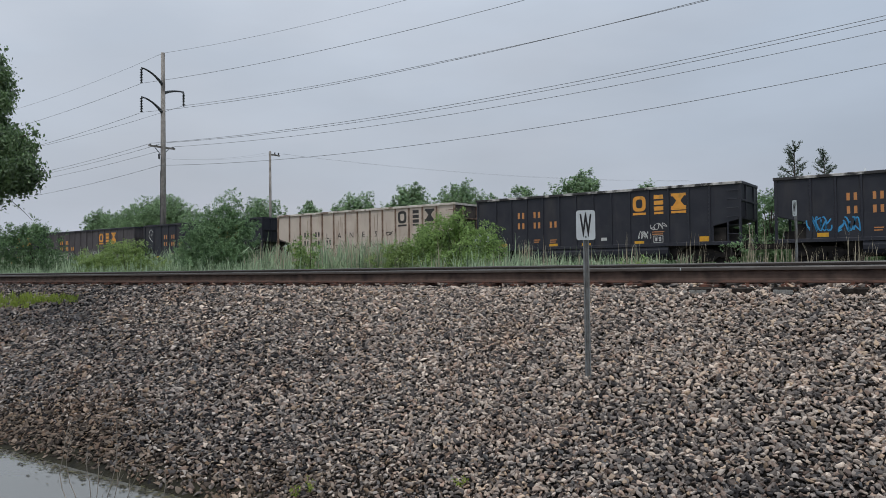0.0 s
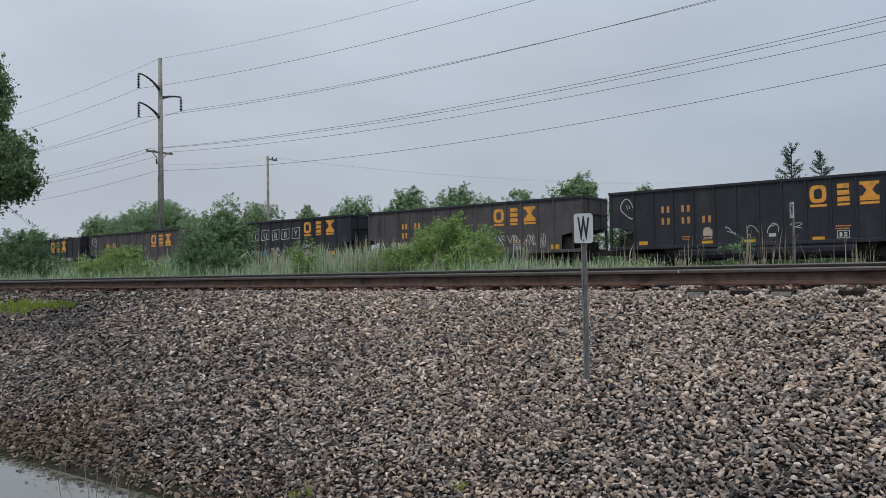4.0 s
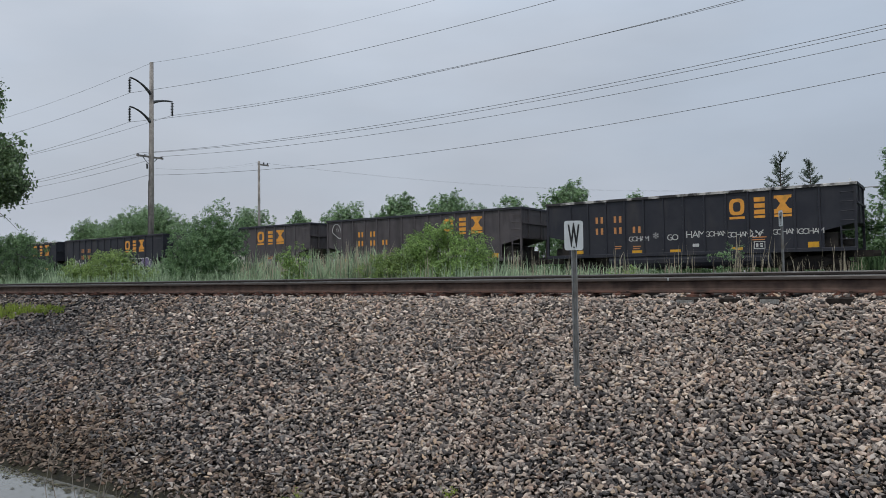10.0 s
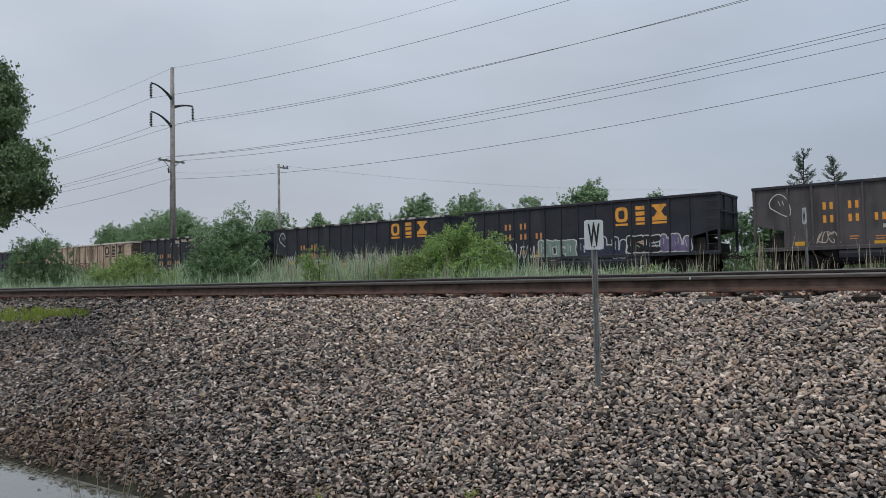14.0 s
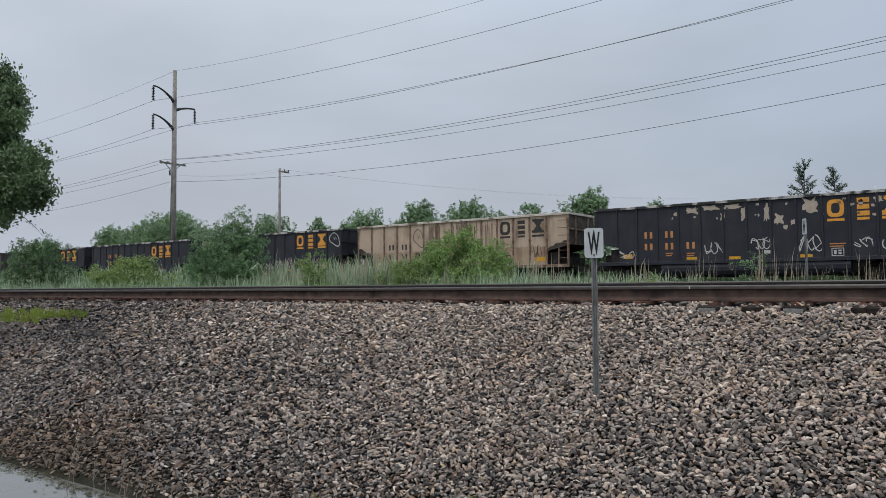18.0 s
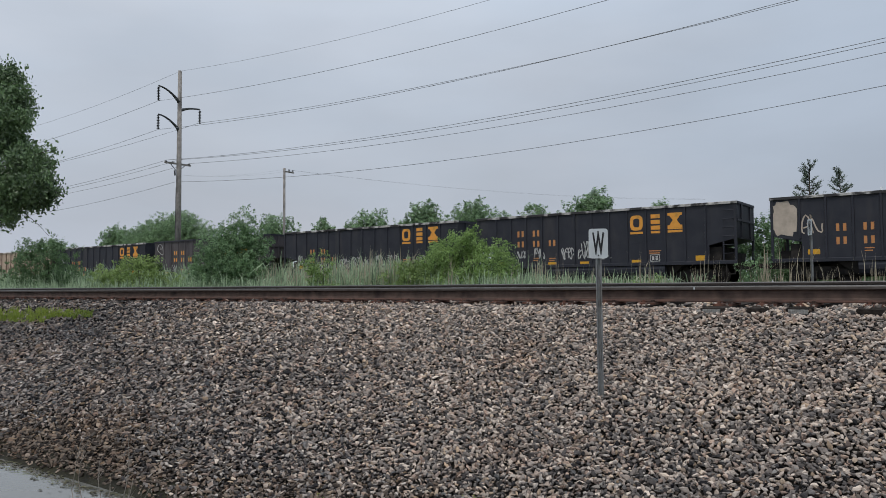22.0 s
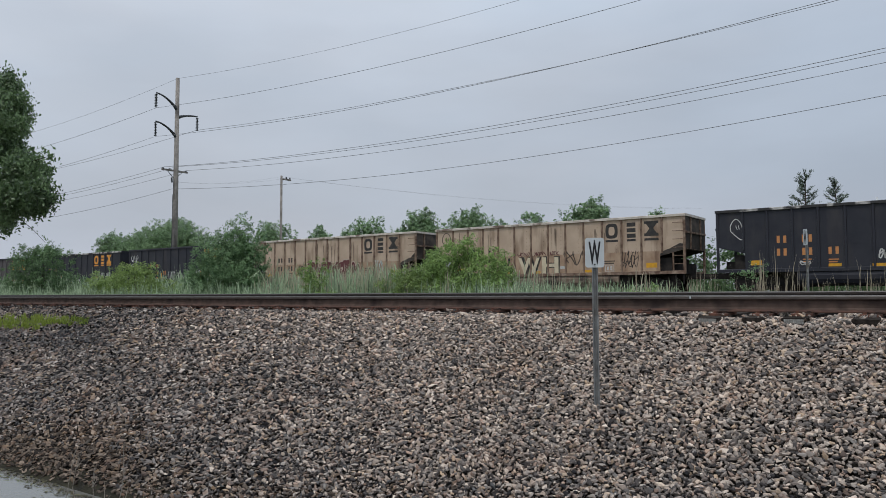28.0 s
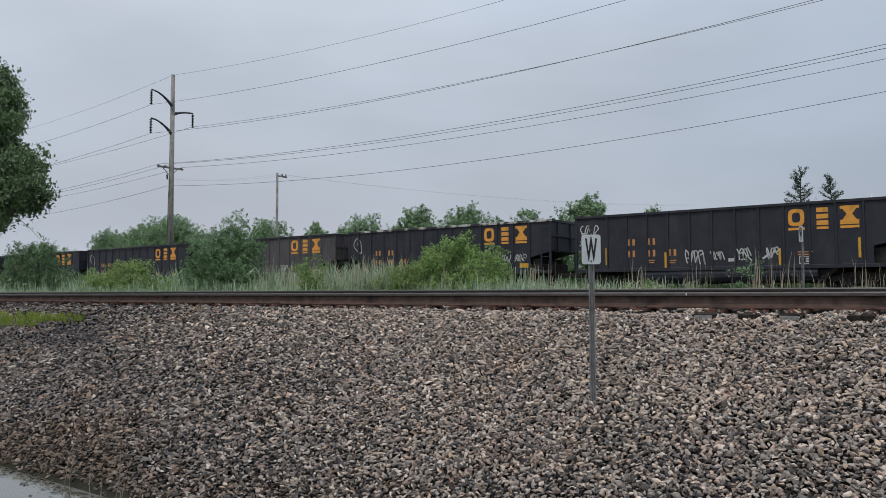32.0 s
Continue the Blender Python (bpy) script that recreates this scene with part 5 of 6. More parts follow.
    paint_on(c[14], "primer_patch", Geo().slab(blob(random.Random(6), 1.0, 1.6, 22, 0.2), FACE - 0.008, FACE), PALE_PATCH, -14.4, 2.9)
    tag(c[14], 110, -13.3, 2.6, 0.75, 0.8, 2, PALE_PATCH, 0.06)
    outline_head(c[14], -0.66, 3.15, 0.95, 0.9, WHITE_PAINT, 0.06)
    for k, (x, z, h, m) in enumerate(((-8.33, 1.58, 0.3, SILVER_PAINT), (-7.05, 1.54, 0.3, SILVER_PAINT), (-6.07, 1.65, 0.5, SILVER_PAINT), (-4.94, 1.72, 0.7, PALE_PATCH), (-2.89, 1.85, 0.8, PALE_PATCH), (-1.85, 1.7, 0.5, PALE_PATCH))):
        tag(c[14], 111 + k, x, z, 0.8, h, 4, m, 0.035)
    tags(c[15], 120, ((-11.39, 1.72, 0.6, 0.4), (-10.3, 1.75, 0.6, 0.6), (-8.59, 1.7, 0.8, 0.6), (-7.61, 1.85, 0.75, 0.9), (-6.64, 1.7, 0.9, 0.6)), WHITE_PAINT, 0.045)
    tags(c[16], 130, ((-13.26, 1.85, 0.6, 0.7), (-11.1, 1.4, 0.5, 0.3), (-9.12, 1.57, 0.75, 0.6), (-8.12, 1.67, 0.7, 0.6), (-7.1, 1.51, 0.7, 0.5), (-6.16, 1.68, 0.7, 0.7), (-5.07, 1.7, 0.75, 0.6), (-2.9, 1.56, 0.8, 0.6)))
    outline_head(c[17], -13.6, 3.2, 0.85, 0.85, WHITE_PAINT)
    for k, ch in enumerate("JAWS"):
        lettered(c[17], ch, (-9.75, -9.4, -8.63, -7.77)[k], 1.53, 0.4, WHITE_PAINT)
    tag(c[17], 140, -6.88, 1.64, 0.9, 0.35, 3, SILVER_PAINT, 0.07)
    tag(c[17], 141, -11.57, 1.58, 0.5, 0.6, 3)
    tag(c[17], 142, -2.82, 1.73, 0.85, 0.5, 4)
    outline_head(c[18], -13.75, 2.95, 0.6, 0.95, WHITE_PAINT)
    tag(c[18], 150, -7.7, 1.65, 0.75, 0.4, 4, WHITE_PAINT, 0.055)
    tag(c[18], 151, -10.9, 1.35, 0.4, 0.18, 3)
    outline_head(c[19], -14.08, 3.15, 0.7, 0.95, BLACK_PAINT)
    block_letter(c[19], "W", -8.55, 1.16, 1.3, 0.88, CREAM_PAINT, BLACK_PAINT)
    block_letter(c[19], "H", -7.25, 1.16, 0.95, 0.88, CREAM_PAINT, BLACK_PAINT)
    tags(c[19], 164, ((-8.9, 2.2, 0.7, 0.2), (-7.9, 2.2, 0.7, 0.2), (-7.0, 2.2, 0.5, 0.2), (-9.6, 1.4, 0.5, 0.5)), MAROON_PAINT, 0.03)
    tag(c[19], 161, -5.35, 1.9, 2.0, 0.7, 4, BLACK_PAINT, 0.05)
    tag(c[19], 162, -2.77, 1.75, 0.8, 0.8, 5, BLACK_PAINT, 0.035)
    streaks(c[19], 5, (-13.2, -11.0, -7.0, -4.6), 20, 3.6, SOOT_RUN)
    tag(c[20], 170, -14.37, 3.0, 0.85, 1.4, 3, BLACK_PAINT, 0.025)
    piece(c[20], 171, -7.4, 1.68, 3.9, 1.15, 6, MAROON_PAINT, PALE_PATCH, 0.06)
    piece(c[20], 172, -5.0, 1.72, 0.6, 0.8, 1, MAROON_PAINT, PALE_PATCH, 0.06)
    tag(c[20], 173, -2.97, 1.78, 0.65, 0.8, 4, SIGN_WHITE, 0.04)
    streaks(c[20], 6, (-8.6, -7.6, -7.0, -5.0), 28, 3.5, SOOT_RUN)
    streaks(c[2], 7, (-12.1, -9.1, -6.0), 9, 3.6, CREAM_RUN)
    tags(c[21], 180, ((-14.0, 3.1, 0.95, 0.6), (-14.3, 2.5, 0.5, 0.3), (-8.63, 1.6, 0.85, 0.7), (-7.6, 1.63, 0.6, 0.4), (-6.45, 1.66, 0.7, 0.55), (-5.25, 1.69, 0.7, 0.5)), WHITE_PAINT, 0.05)
    outline_head(c[22], -13.9, 2.95, 0.7, 0.95, WHITE_PAINT)
    tags(c[22], 190, ((-2.9, 1.8, 0.75, 0.5), (-1.9, 1.85, 0.75, 0.4)))
    tags(c[23], 194, ((-5.0, 1.7, 0.75, 0.4),))
    outline_head(c[24], -13.9, 2.95, 0.7, 0.95, WHITE_PAINT)


for number in range(len(CARS)):
    hopper_car(number)
decorate(CAR_OBJECTS)


# ---- signs ----
def whistle_sign(x, y, z0, top, w, h, turn, label):
    """A rounded plate with a W on a steel post."""
    sign = thing("whistle_sign", pose(x, y, z0, 0, 0, turn), label, "railway sign", "whistle signs")
    H = top - z0
    post = Geo().add([], [])
    prof = [(-0.03, -0.012), (-0.016, -0.012), (-0.012, 0.016), (0.012, 0.016), (0.016, -0.012), (0.03, -0.012), (0.03, -0.006), (0.02, -0.006), (0.015, 0.022), (-0.015, 0.022), (-0.02, -0.006), (-0.03, -0.006)]
    k = w / 0.17
    n = len(prof)
    v = [(a * k * 0.9, b * k, z) for z in (-0.3, H - h * 0.3) for a, b in prof]
    post.add(v, [tuple(range(n)), tuple(range(2 * n - 1, n - 1, -1))] + [(i, (i + 1) % n, n + (i + 1) % n, n + i) for i in range(n)])
    part("post", post.mesh("post", STEEL_GALV), sign, "grey steel channel post")
    r, out = w * 0.14, []
    for cx, cz, a0 in ((w / 2 - r, h / 2 - r, 0), (-w / 2 + r, h / 2 - r, 90), (-w / 2 + r, -h / 2 + r, 180), (w / 2 - r, -h / 2 + r, 270)):
        for s in range(5):
            t = radians(a0 + s * 22.5)
            out.append((cx + r * math.cos(t), cz + r * math.sin(t)))
    plate = part("plate", Geo().slab(out, -0.018, -0.014).mesh("plate", SIGN_WHITE), sign, "white plate with a black letter W", pose(0, 0, H - h / 2))
    cu = bpy.data.curves.new("letter", "FONT")
    cu.body, cu.size, cu.align_x, cu.extrude = "W", 1.0, "CENTER", 0.002
    cu.offset = 0.03
    tmp = bpy.data.objects.new("letter", cu)
    me = bpy.data.meshes.new_from_object(tmp)
    bpy.data.objects.remove(tmp)
    me.materials.clear()
    me.materials.append(SIGN_BLACK)
    part("letter", me, plate, m=pose(0, -0.019, -h * 0.36, 90, 0, 0) @ Matrix.Diagonal((w * 0.56, h * 1.03, 1, 1)))
    for z in (h * 0.4, -h * 0.4):
        part("bolt", Geo().tube([(0, -0.017, z), (0, -0.024, z)], w * 0.045, 8).mesh("bolt", POLE_GREY), plate)


whistle_sign(-2.80, 6.10, -1.0, 0.505, 0.165, 0.262, 26, "white whistle sign with a black W on a steel post")
whistle_sign(-2.51, 14.0, -0.88, 1.115, 0.155, 0.275, -56, "distant white whistle sign beside the reeds")


# ---- power line ----
POLE_X, POLE_Y, POLE_SPAN = -66.85, 45.0, 70.0
# offset across the line, height and sag of each wire
TOPS = {"static": (0, 22.37, 1.55), "upper": (-2.4, 18.81, 1.35), "right": (2.35, 17.38, 1.1), "lower": (-2.4, 15.91, 1.35), "c1": (-1.35, 12.98, 1.22), "c2": (0.1, 13.2, 1.25), "c3": (1.3, 12.96, 1.22), "comm": (-0.4, 10.85, 1.45)}


def power_pole(x):
    p = thing("power_pole", pose(x, POLE_Y, -0.7), "tall weathered wooden power pole with davit arms", "utility pole", "power poles")
    H = 23.1
    part("pole", Geo().tube([(0, 0, 0), (0, 0, H * 0.5), (0, 0, H)], [0.31, 0.26, 0.19], 14).mesh("pole", WOOD_POLE, True), p)
    for s, z, hang in ((-1, 19.75, 1.45), (1, 18.4, 1.45), (-1, 16.85, 1.45)):
        # each arm springs steeply from the pole and flattens out towards its tip
        rise, foot = (1.3, z) if s < 0 else (0.62, z + 0.5)
        pts = [(0, s * 2.42 * u, foot + rise * math.sin(u * math.pi / 2) ** (0.85 if s < 0 else 0.7)) for u in (0, 0.08, 0.2, 0.35, 0.5, 0.68, 0.85, 1.0)]
        part("davit_arm", Geo().tube(pts, [0.2, 0.17, 0.14, 0.115, 0.1, 0.09, 0.085, 0.08], 8).mesh("davit_arm", POLE_GREY, True), p)
        g = Geo()
        y, zt = pts[-1][1], pts[-1][2]
        prof = []
        for k in range(9):
            a = zt - 0.12 - k * hang / 9
            prof += [(a, 0.06), (a - 0.04, 0.17), (a - 0.09, 0.06)]
        g.tube([(0, y, q[0]) for q in prof], [q[1] for q in prof], 8)
        part("insulator", g.mesh("insulator", POLE_GREY), p, "dark string of insulator discs")
    part("crossarm", Geo().box(-0.28, -0.16, -1.5, 1.5, 13.38, 13.56).mesh("crossarm", WOOD_POLE), p)
    for y in (-1.35, -0.6, 0.1, 1.3):
        part("pin_insulator", Geo().tube([(-0.22, y, 13.5), (-0.22, y, 13.58), (-0.22, y, 13.66)], [0.05, 0.1, 0.05], 8).mesh("pin_insulator", POLE_GREY), p)
    part("arm_brace", Geo().tube([(-0.22, -0.8, 13.35), (-0.25, 0, 12.6), (-0.22, 0.8, 13.35)], 0.04, 5).mesh("arm_brace", POLE_GREY), p)
    part("cutout", Geo().tube([(0, -0.45, 12.2), (0, -0.5, 12.7)], 0.09, 8).mesh("cutout", POLE_GREY), p)
    part("conduit", Geo().tube([(-0.16, -0.26, 0), (-0.13, -0.22, 11.0)], 0.05, 6).mesh("conduit", POLE_GREY), p)


def wire(name, x0, x1, y, z, sag, r):
    pts = [(x0 + (x1 - x0) * k / 24, y, z - sag * 4 * (k / 24) * (1 - k / 24)) for k in range(25)]
    tagged(new(name, Geo().tube(pts, r, 5, False).mesh("wire", WIRE)), "dark overhead wire strung between the power poles", "power line", "overhead wires")


for k in (-1, 0, 1):
    power_pole(POLE_X + k * POLE_SPAN)
for key, (dy, z, sag) in TOPS.items():
    for k in (-1, 0):
        a = POLE_X + k * POLE_SPAN
        wire("overhead_wire", a, a + POLE_SPAN, POLE_Y + dy, z, sag, {"static": 0.013, "right": 0.018}.get(key, 0.018))


def small_pole(x, y, top):
    p = thing("wooden_pole", pose(x, y, -0.7), "slim wooden utility pole with a small crossarm", "utility pole")
    H = top + 0.7
    part("pole", Geo().tube([(0, 0, 0), (0, 0, H)], [0.13, 0.1], 10).mesh("pole", WOOD_POLE, True), p)
    part("crossarm", Geo().box(-0.06, 0.06, -0.1, 1.1, H - 0.35, H - 0.22).mesh("crossarm", WOOD_POLE), p)
    for yy in (0.0, 0.55, 1.0):
        part("pin_insulator", Geo().tube([(0, yy, H - 0.22), (0, yy, H - 0.05)], 0.06, 6).mesh("pin_insulator", POLE_GREY), p)


small_pole(-50.9, 45.0, 10.7)


def thin_wire(p, q, sag):
    pts = [tuple(Vector(p).lerp(Vector(q), k / 16) - Vector((0, 0, sag * 4 * (k / 16) * (1 - k / 16)))) for k in range(17)]
    tagged(new("service_wire", Geo().tube(pts, 0.004, 4, False).mesh("wire", WIRE_THIN)), "thin service wire at the slim wooden pole", "power line", "service wires")


for dy, dz in ((0.0, 0.0), (0.9, 0.0)):
    thin_wire((POLE_X, POLE_Y - 0.3, 11.6 + dz), (-50.9, 45 + dy, 10.6 + dz), 0.35)
    thin_wire((-50.9, 45 + dy, 10.6 + dz), (-26, 84 + dy, 9.6 + dz), 0.7)


# ---- plants ----
def leaf_cloud(rng, centers, count, size, flat=0.35, droop=0.0, thin_below=-100.0, spray=0.0, per=16, oval=False):
    """Folded leaf blades in ellipsoids given as rows of x, y, z, rx, ry, rz; spray gathers them round twigs of that length."""
    c = np.array(centers, float)
    vol = c[:, 3] * c[:, 4] * c[:, 5] * np.where(c[:, 2] < thin_below, 0.06, 1.0)
    n = max(1, count // per) if spray else count
    pick = rng.choice(len(c), n, p=vol / vol.sum())
    d = rng.normal(size=(n, 3))
    d /= np.linalg.norm(d, axis=1, keepdims=True)
    rad = np.minimum(rng.uniform(0.25, 1.0, n) ** 0.4 * rng.normal(1.0, 0.07, n), 1.07)
    p = c[pick, :3] + d * rad[:, None] * c[pick, 3:6]
    if spray:
        grow = d + rng.normal(0, 0.45, (n, 3)) + np.array([0, 0, 0.35])
        grow /= np.linalg.norm(grow, axis=1, keepdims=True)
        ln = spray * rng.uniform(0.5, 1.4, n)
        own = np.repeat(np.arange(n), per)
        count = len(own)
        at = rng.uniform(-0.7, 1.0, count)
        girth = spray * 0.5 * (1.05 - 0.75 * np.clip(at, 0, 1))
        p = p[own] + grow[own] * (at * ln[own])[:, None] + rng.normal(size=(count, 3)) * girth[:, None]
        d = d[own]
    nrm = d * 0.9 + rng.normal(0, 0.5, (count, 3)) + np.array([0, 0, flat])
    nrm /= np.linalg.norm(nrm, axis=1, keepdims=True)
    t = np.cross(nrm, rng.normal(size=(count, 3)))
    t[:, 2] -= droop
    t /= np.linalg.norm(t, axis=1, keepdims=True)
    b = np.cross(nrm, t)
    s = size * rng.uniform(0.6, 1.35, count)[:, None]
    if oval:
        v = np.stack([p - t * s, p - t * s * 0.35 + b * s * 0.58 + nrm * s * 0.2, p + t * s * 0.35 + b * s * 0.42 + nrm * s * 0.12, p + t * s * 1.1 - nrm * s * 0.1, p + t * s * 0.35 - b * s * 0.42 + nrm * s * 0.12, p - t * s * 0.35 - b * s * 0.58 + nrm * s * 0.2], 1).reshape(-1, 3)
        k = np.arange(count)[:, None] * 6
        return v, np.concatenate([k + np.array([[0, 1, 2, 3]]), k + np.array([[0, 3, 4, 5]])])
    v = np.stack([p - t * s, p + b * s * 0.5 + nrm * s * 0.15, p + t * s, p - b * s * 0.5 + nrm * s * 0.15], 1).reshape(-1, 3)
    f = np.arange(count * 4).reshape(-1, 4)
    return v, f


def lobes(rng, w, d, h, n, z0=0.0, size=(0.22, 0.4), low=False, cone=False):
    """Uneven lobes filling a crown of that width, depth and height."""
    out = []
    bend, lean, turn = rng.uniform(0.7, 1.5), rng.normal(0, 0.1), rng.uniform(0, 6.28)
    for k in range(n):
        u = min(1.0, max(0.0, (1.0 - k / (n - 1)) ** (1.15 if low and not cone else 1.0) + (rng.normal(0, 0.05) if k > 2 else 0.0)))
        a = k * 2.4 + rng.uniform(-0.5, 0.5)
        girth = math.sqrt(max(0.05, 1 - (u ** 1.6) * 0.96)) if low else math.sqrt(max(0.05, 1 - (1.75 * u - 0.8) ** 2))
        girth **= bend if not low else 0.6
        if cone:
            girth = 1.0 - 0.86 * u
        r = girth * rng.uniform(0.3, 1.12)
        s = rng.uniform(*size) * (1.0 - 0.45 * u if cone else 1.0 - (0.0 if low else 0.25) * u)
        rx, ry, rz = s * w * 0.5, s * d * 0.5, s * h * 0.5
        side = lean * w * u
        out.append((math.cos(turn) * side + math.cos(a) * r * max(0.0, w * 0.62 - rx), math.sin(a) * r * max(0.0, d * 0.62 - ry), z0 + rz * 0.7 + u * (h - rz * 1.7), rx, ry, rz))
    return out


def plant(name, x, y, z, w, d, h, trunk, count, leaf, material, label, category, seed, n_lobes=14, group="", size=(0.15, 0.36), cone=False, humps=()):
    rng = np.random.default_rng(seed)
    t = thing(name, pose(x, y, z), label, category, group)
    L = lobes(rng, w, d, h - trunk, n_lobes, trunk, size, trunk < 0.3, cone)
    for dx, dy, hw, hh in humps:
        L += [(q[0] + dx, q[1] + dy, *q[2:]) for q in lobes(rng, hw, d * 0.8, hh - trunk, n_lobes // 2, trunk, (size[0] * 1.2, size[1] * 1.3), trunk < 0.3)]
    v, f = leaf_cloud(rng, L, count, leaf, 0.6, thin_below=0.5 * h if trunk > 0.9 else -100.0, spray=leaf * (1.9 if trunk > 0.9 else 2.4), per=20)
    part("crown", cloud_mesh("crown", v, f, material), t)
    g = Geo()
    r = max(0.03, 0.028 * h) * (0.45 if trunk < 0.3 else 1.0)
    mid = trunk + (h - trunk) * 0.45
    g.tube([(0, 0, 0), (0.02 * w, 0, mid * 0.5), (0.0, 0.03 * w, mid), (0.02 * w, 0, trunk + (h - trunk) * 0.8)], [r, r * 0.8, r * 0.55, r * 0.15], 8)
    for q in L[:8]:
        g.tube([(0, 0, max(0.05, mid * rng.uniform(0.3, 0.9))), (q[0] * 0.45, q[1] * 0.45, q[2] * 0.7), (q[0] * 0.8, q[1] * 0.8, q[2] * 0.92)], [r * 0.4, r * 0.2, r * 0.06], 5)
    part("trunk", g.mesh("trunk", BARK, True), t)
    return t


# bushes between the tracks
plant("bush", -22.7, 17.7, -0.85, 3.7, 3.2, 3.3, 0.2, 64000, 0.037, LEAF_SILVER, "tall leafy grey-green bush growing among reeds", "bush", 21, 60, size=(0.18, 0.34), humps=((0.1, 0.0, 2.1, 3.95), (-0.8, -0.2, 2.4, 2.4), (0.9, -0.3, 2.2, 2.2)))
plant("bush", -12.3, 18.0, -0.85, 2.4, 2.6, 2.6, 0.1, 55000, 0.0335, LEAF_BUSH, "broad leafy green bush beside the near track", "bush", 22, 44, size=(0.16, 0.34), humps=((-1.15, 0.1, 2.0, 2.3), (1.0, -0.1, 1.7, 2.1), (-0.5, -0.6, 2.4, 1.6), (0.7, -0.7, 2.2, 1.3)))
plant("bush", -13.8, 17.2, -0.85, 2.0, 2.0, 1.7, 0.1, 17000, 0.03, LEAF_LIGHT, "low yellow-green bush beside the near track", "bush", 28, 60)
plant("bush", -38.8, 18.5, -0.85, 4.7, 4.0, 3.6, 0.1, 26000, 0.046, LEAF_DEEP, "leafy deep-green bush at the edge of the reeds", "bush", 23, 60)
plant("bush", -28.1, 17.0, -0.85, 5.2, 2.6, 2.2, 0.1, 30000, 0.038, LEAF_LIGHT, "low yellow-green spreading bush", "bush", 24, 64)
plant("bush", -17.0, 16.6, -0.85, 2.0, 1.5, 2.1, 0.1, 8000, 0.028, LEAF_BUSH, "small round green bush among reeds", "bush", 25, 18)
plant("bush", -5.75, 15.5, -0.85, 1.4, 1.2, 1.1, 0.1, 5200, 0.022, LEAF_BUSH, "small green shrub beside the track", "bush", 26, 14)
plant("bush", -4.05, 15.3, -0.85, 1.5, 1.1, 1.5, 0.1, 1500, 0.026, LEAF_SILVER, "small thin shrub with dry stalks", "bush", 27, 12)

# trees beyond the far track
FAR_TREES = (
    (-104.1, 60, 7.5, 9.6, 31), (-96.6, 60, 8.5, 9.5, 32), (-88.1, 60, 13.5, 10.6, 33), (-69.5, 60, 6.8, 9.0, 34), (-61.7, 60, 4.3, 8.1, 35), (-53.8, 60, 7.4, 8.5, 36),
    (-46.6, 60, 6.0, 9.0, 37), (-40.6, 60, 7.0, 8.7, 38), (-33.9, 60, 5.2, 7.7, 39), (-27.4, 60, 6.8, 8.5, 40), (-22.1, 60, 2.6, 7.1, 41), (-122.3, 60, 8.0, 8.3, 42), (-79, 62, 6, 7.2, 43), (-50.3, 61, 2.2, 7.4, 44))
for x, y, w, h, s in FAR_TREES:
    plant("tree", x, y, -0.7, w * 1.05, w * 0.8, h + 0.75, 1.0, int(430 * w * h), 0.104, LEAF_FAR_HAZED, "round green deciduous tree beyond the far track", "tree", s, 40, "trees beyond the far track", (0.34, 0.54))
plant("tree", -9.8, 47.0, -0.7, 4.2, 3.6, 5.2, 0.6, 8000, 0.085, LEAF_SILVER, "dense green tree behind the far track", "tree", 51, 30)
plant("tree", -5.2, 46.4, -0.7, 3.3, 2.8, 5.5, 0.6, 14000, 0.075, LEAF_DEEP, "dense deep-green tree behind the far track", "tree", 52, 30)
plant("tree", -2.1, 45.0, -0.7, 4.3, 3.8, 7.4, 0.2, 15000, 0.085, LEAF_SILVER, "tall green tree at the end of the hedge", "tree", 53, 34)
for k in range(26):
    near_gap = k > 16
    plant("hedge_bush", -74 + k * 3.0, 43.6 + (k % 3) * 0.8, -0.7, 4.2, 3.0, (3.9 if k > 15 else 3.1) + 0.5 * (k % 2), 0.1, 6200 if near_gap else 1500, 0.09, LEAF_DEEP if near_gap else LEAF_FAR_HAZED, "green hedge bush behind the far track", "bush", 60 + k, 20, "hedge bushes behind the far track", (0.25, 0.5))


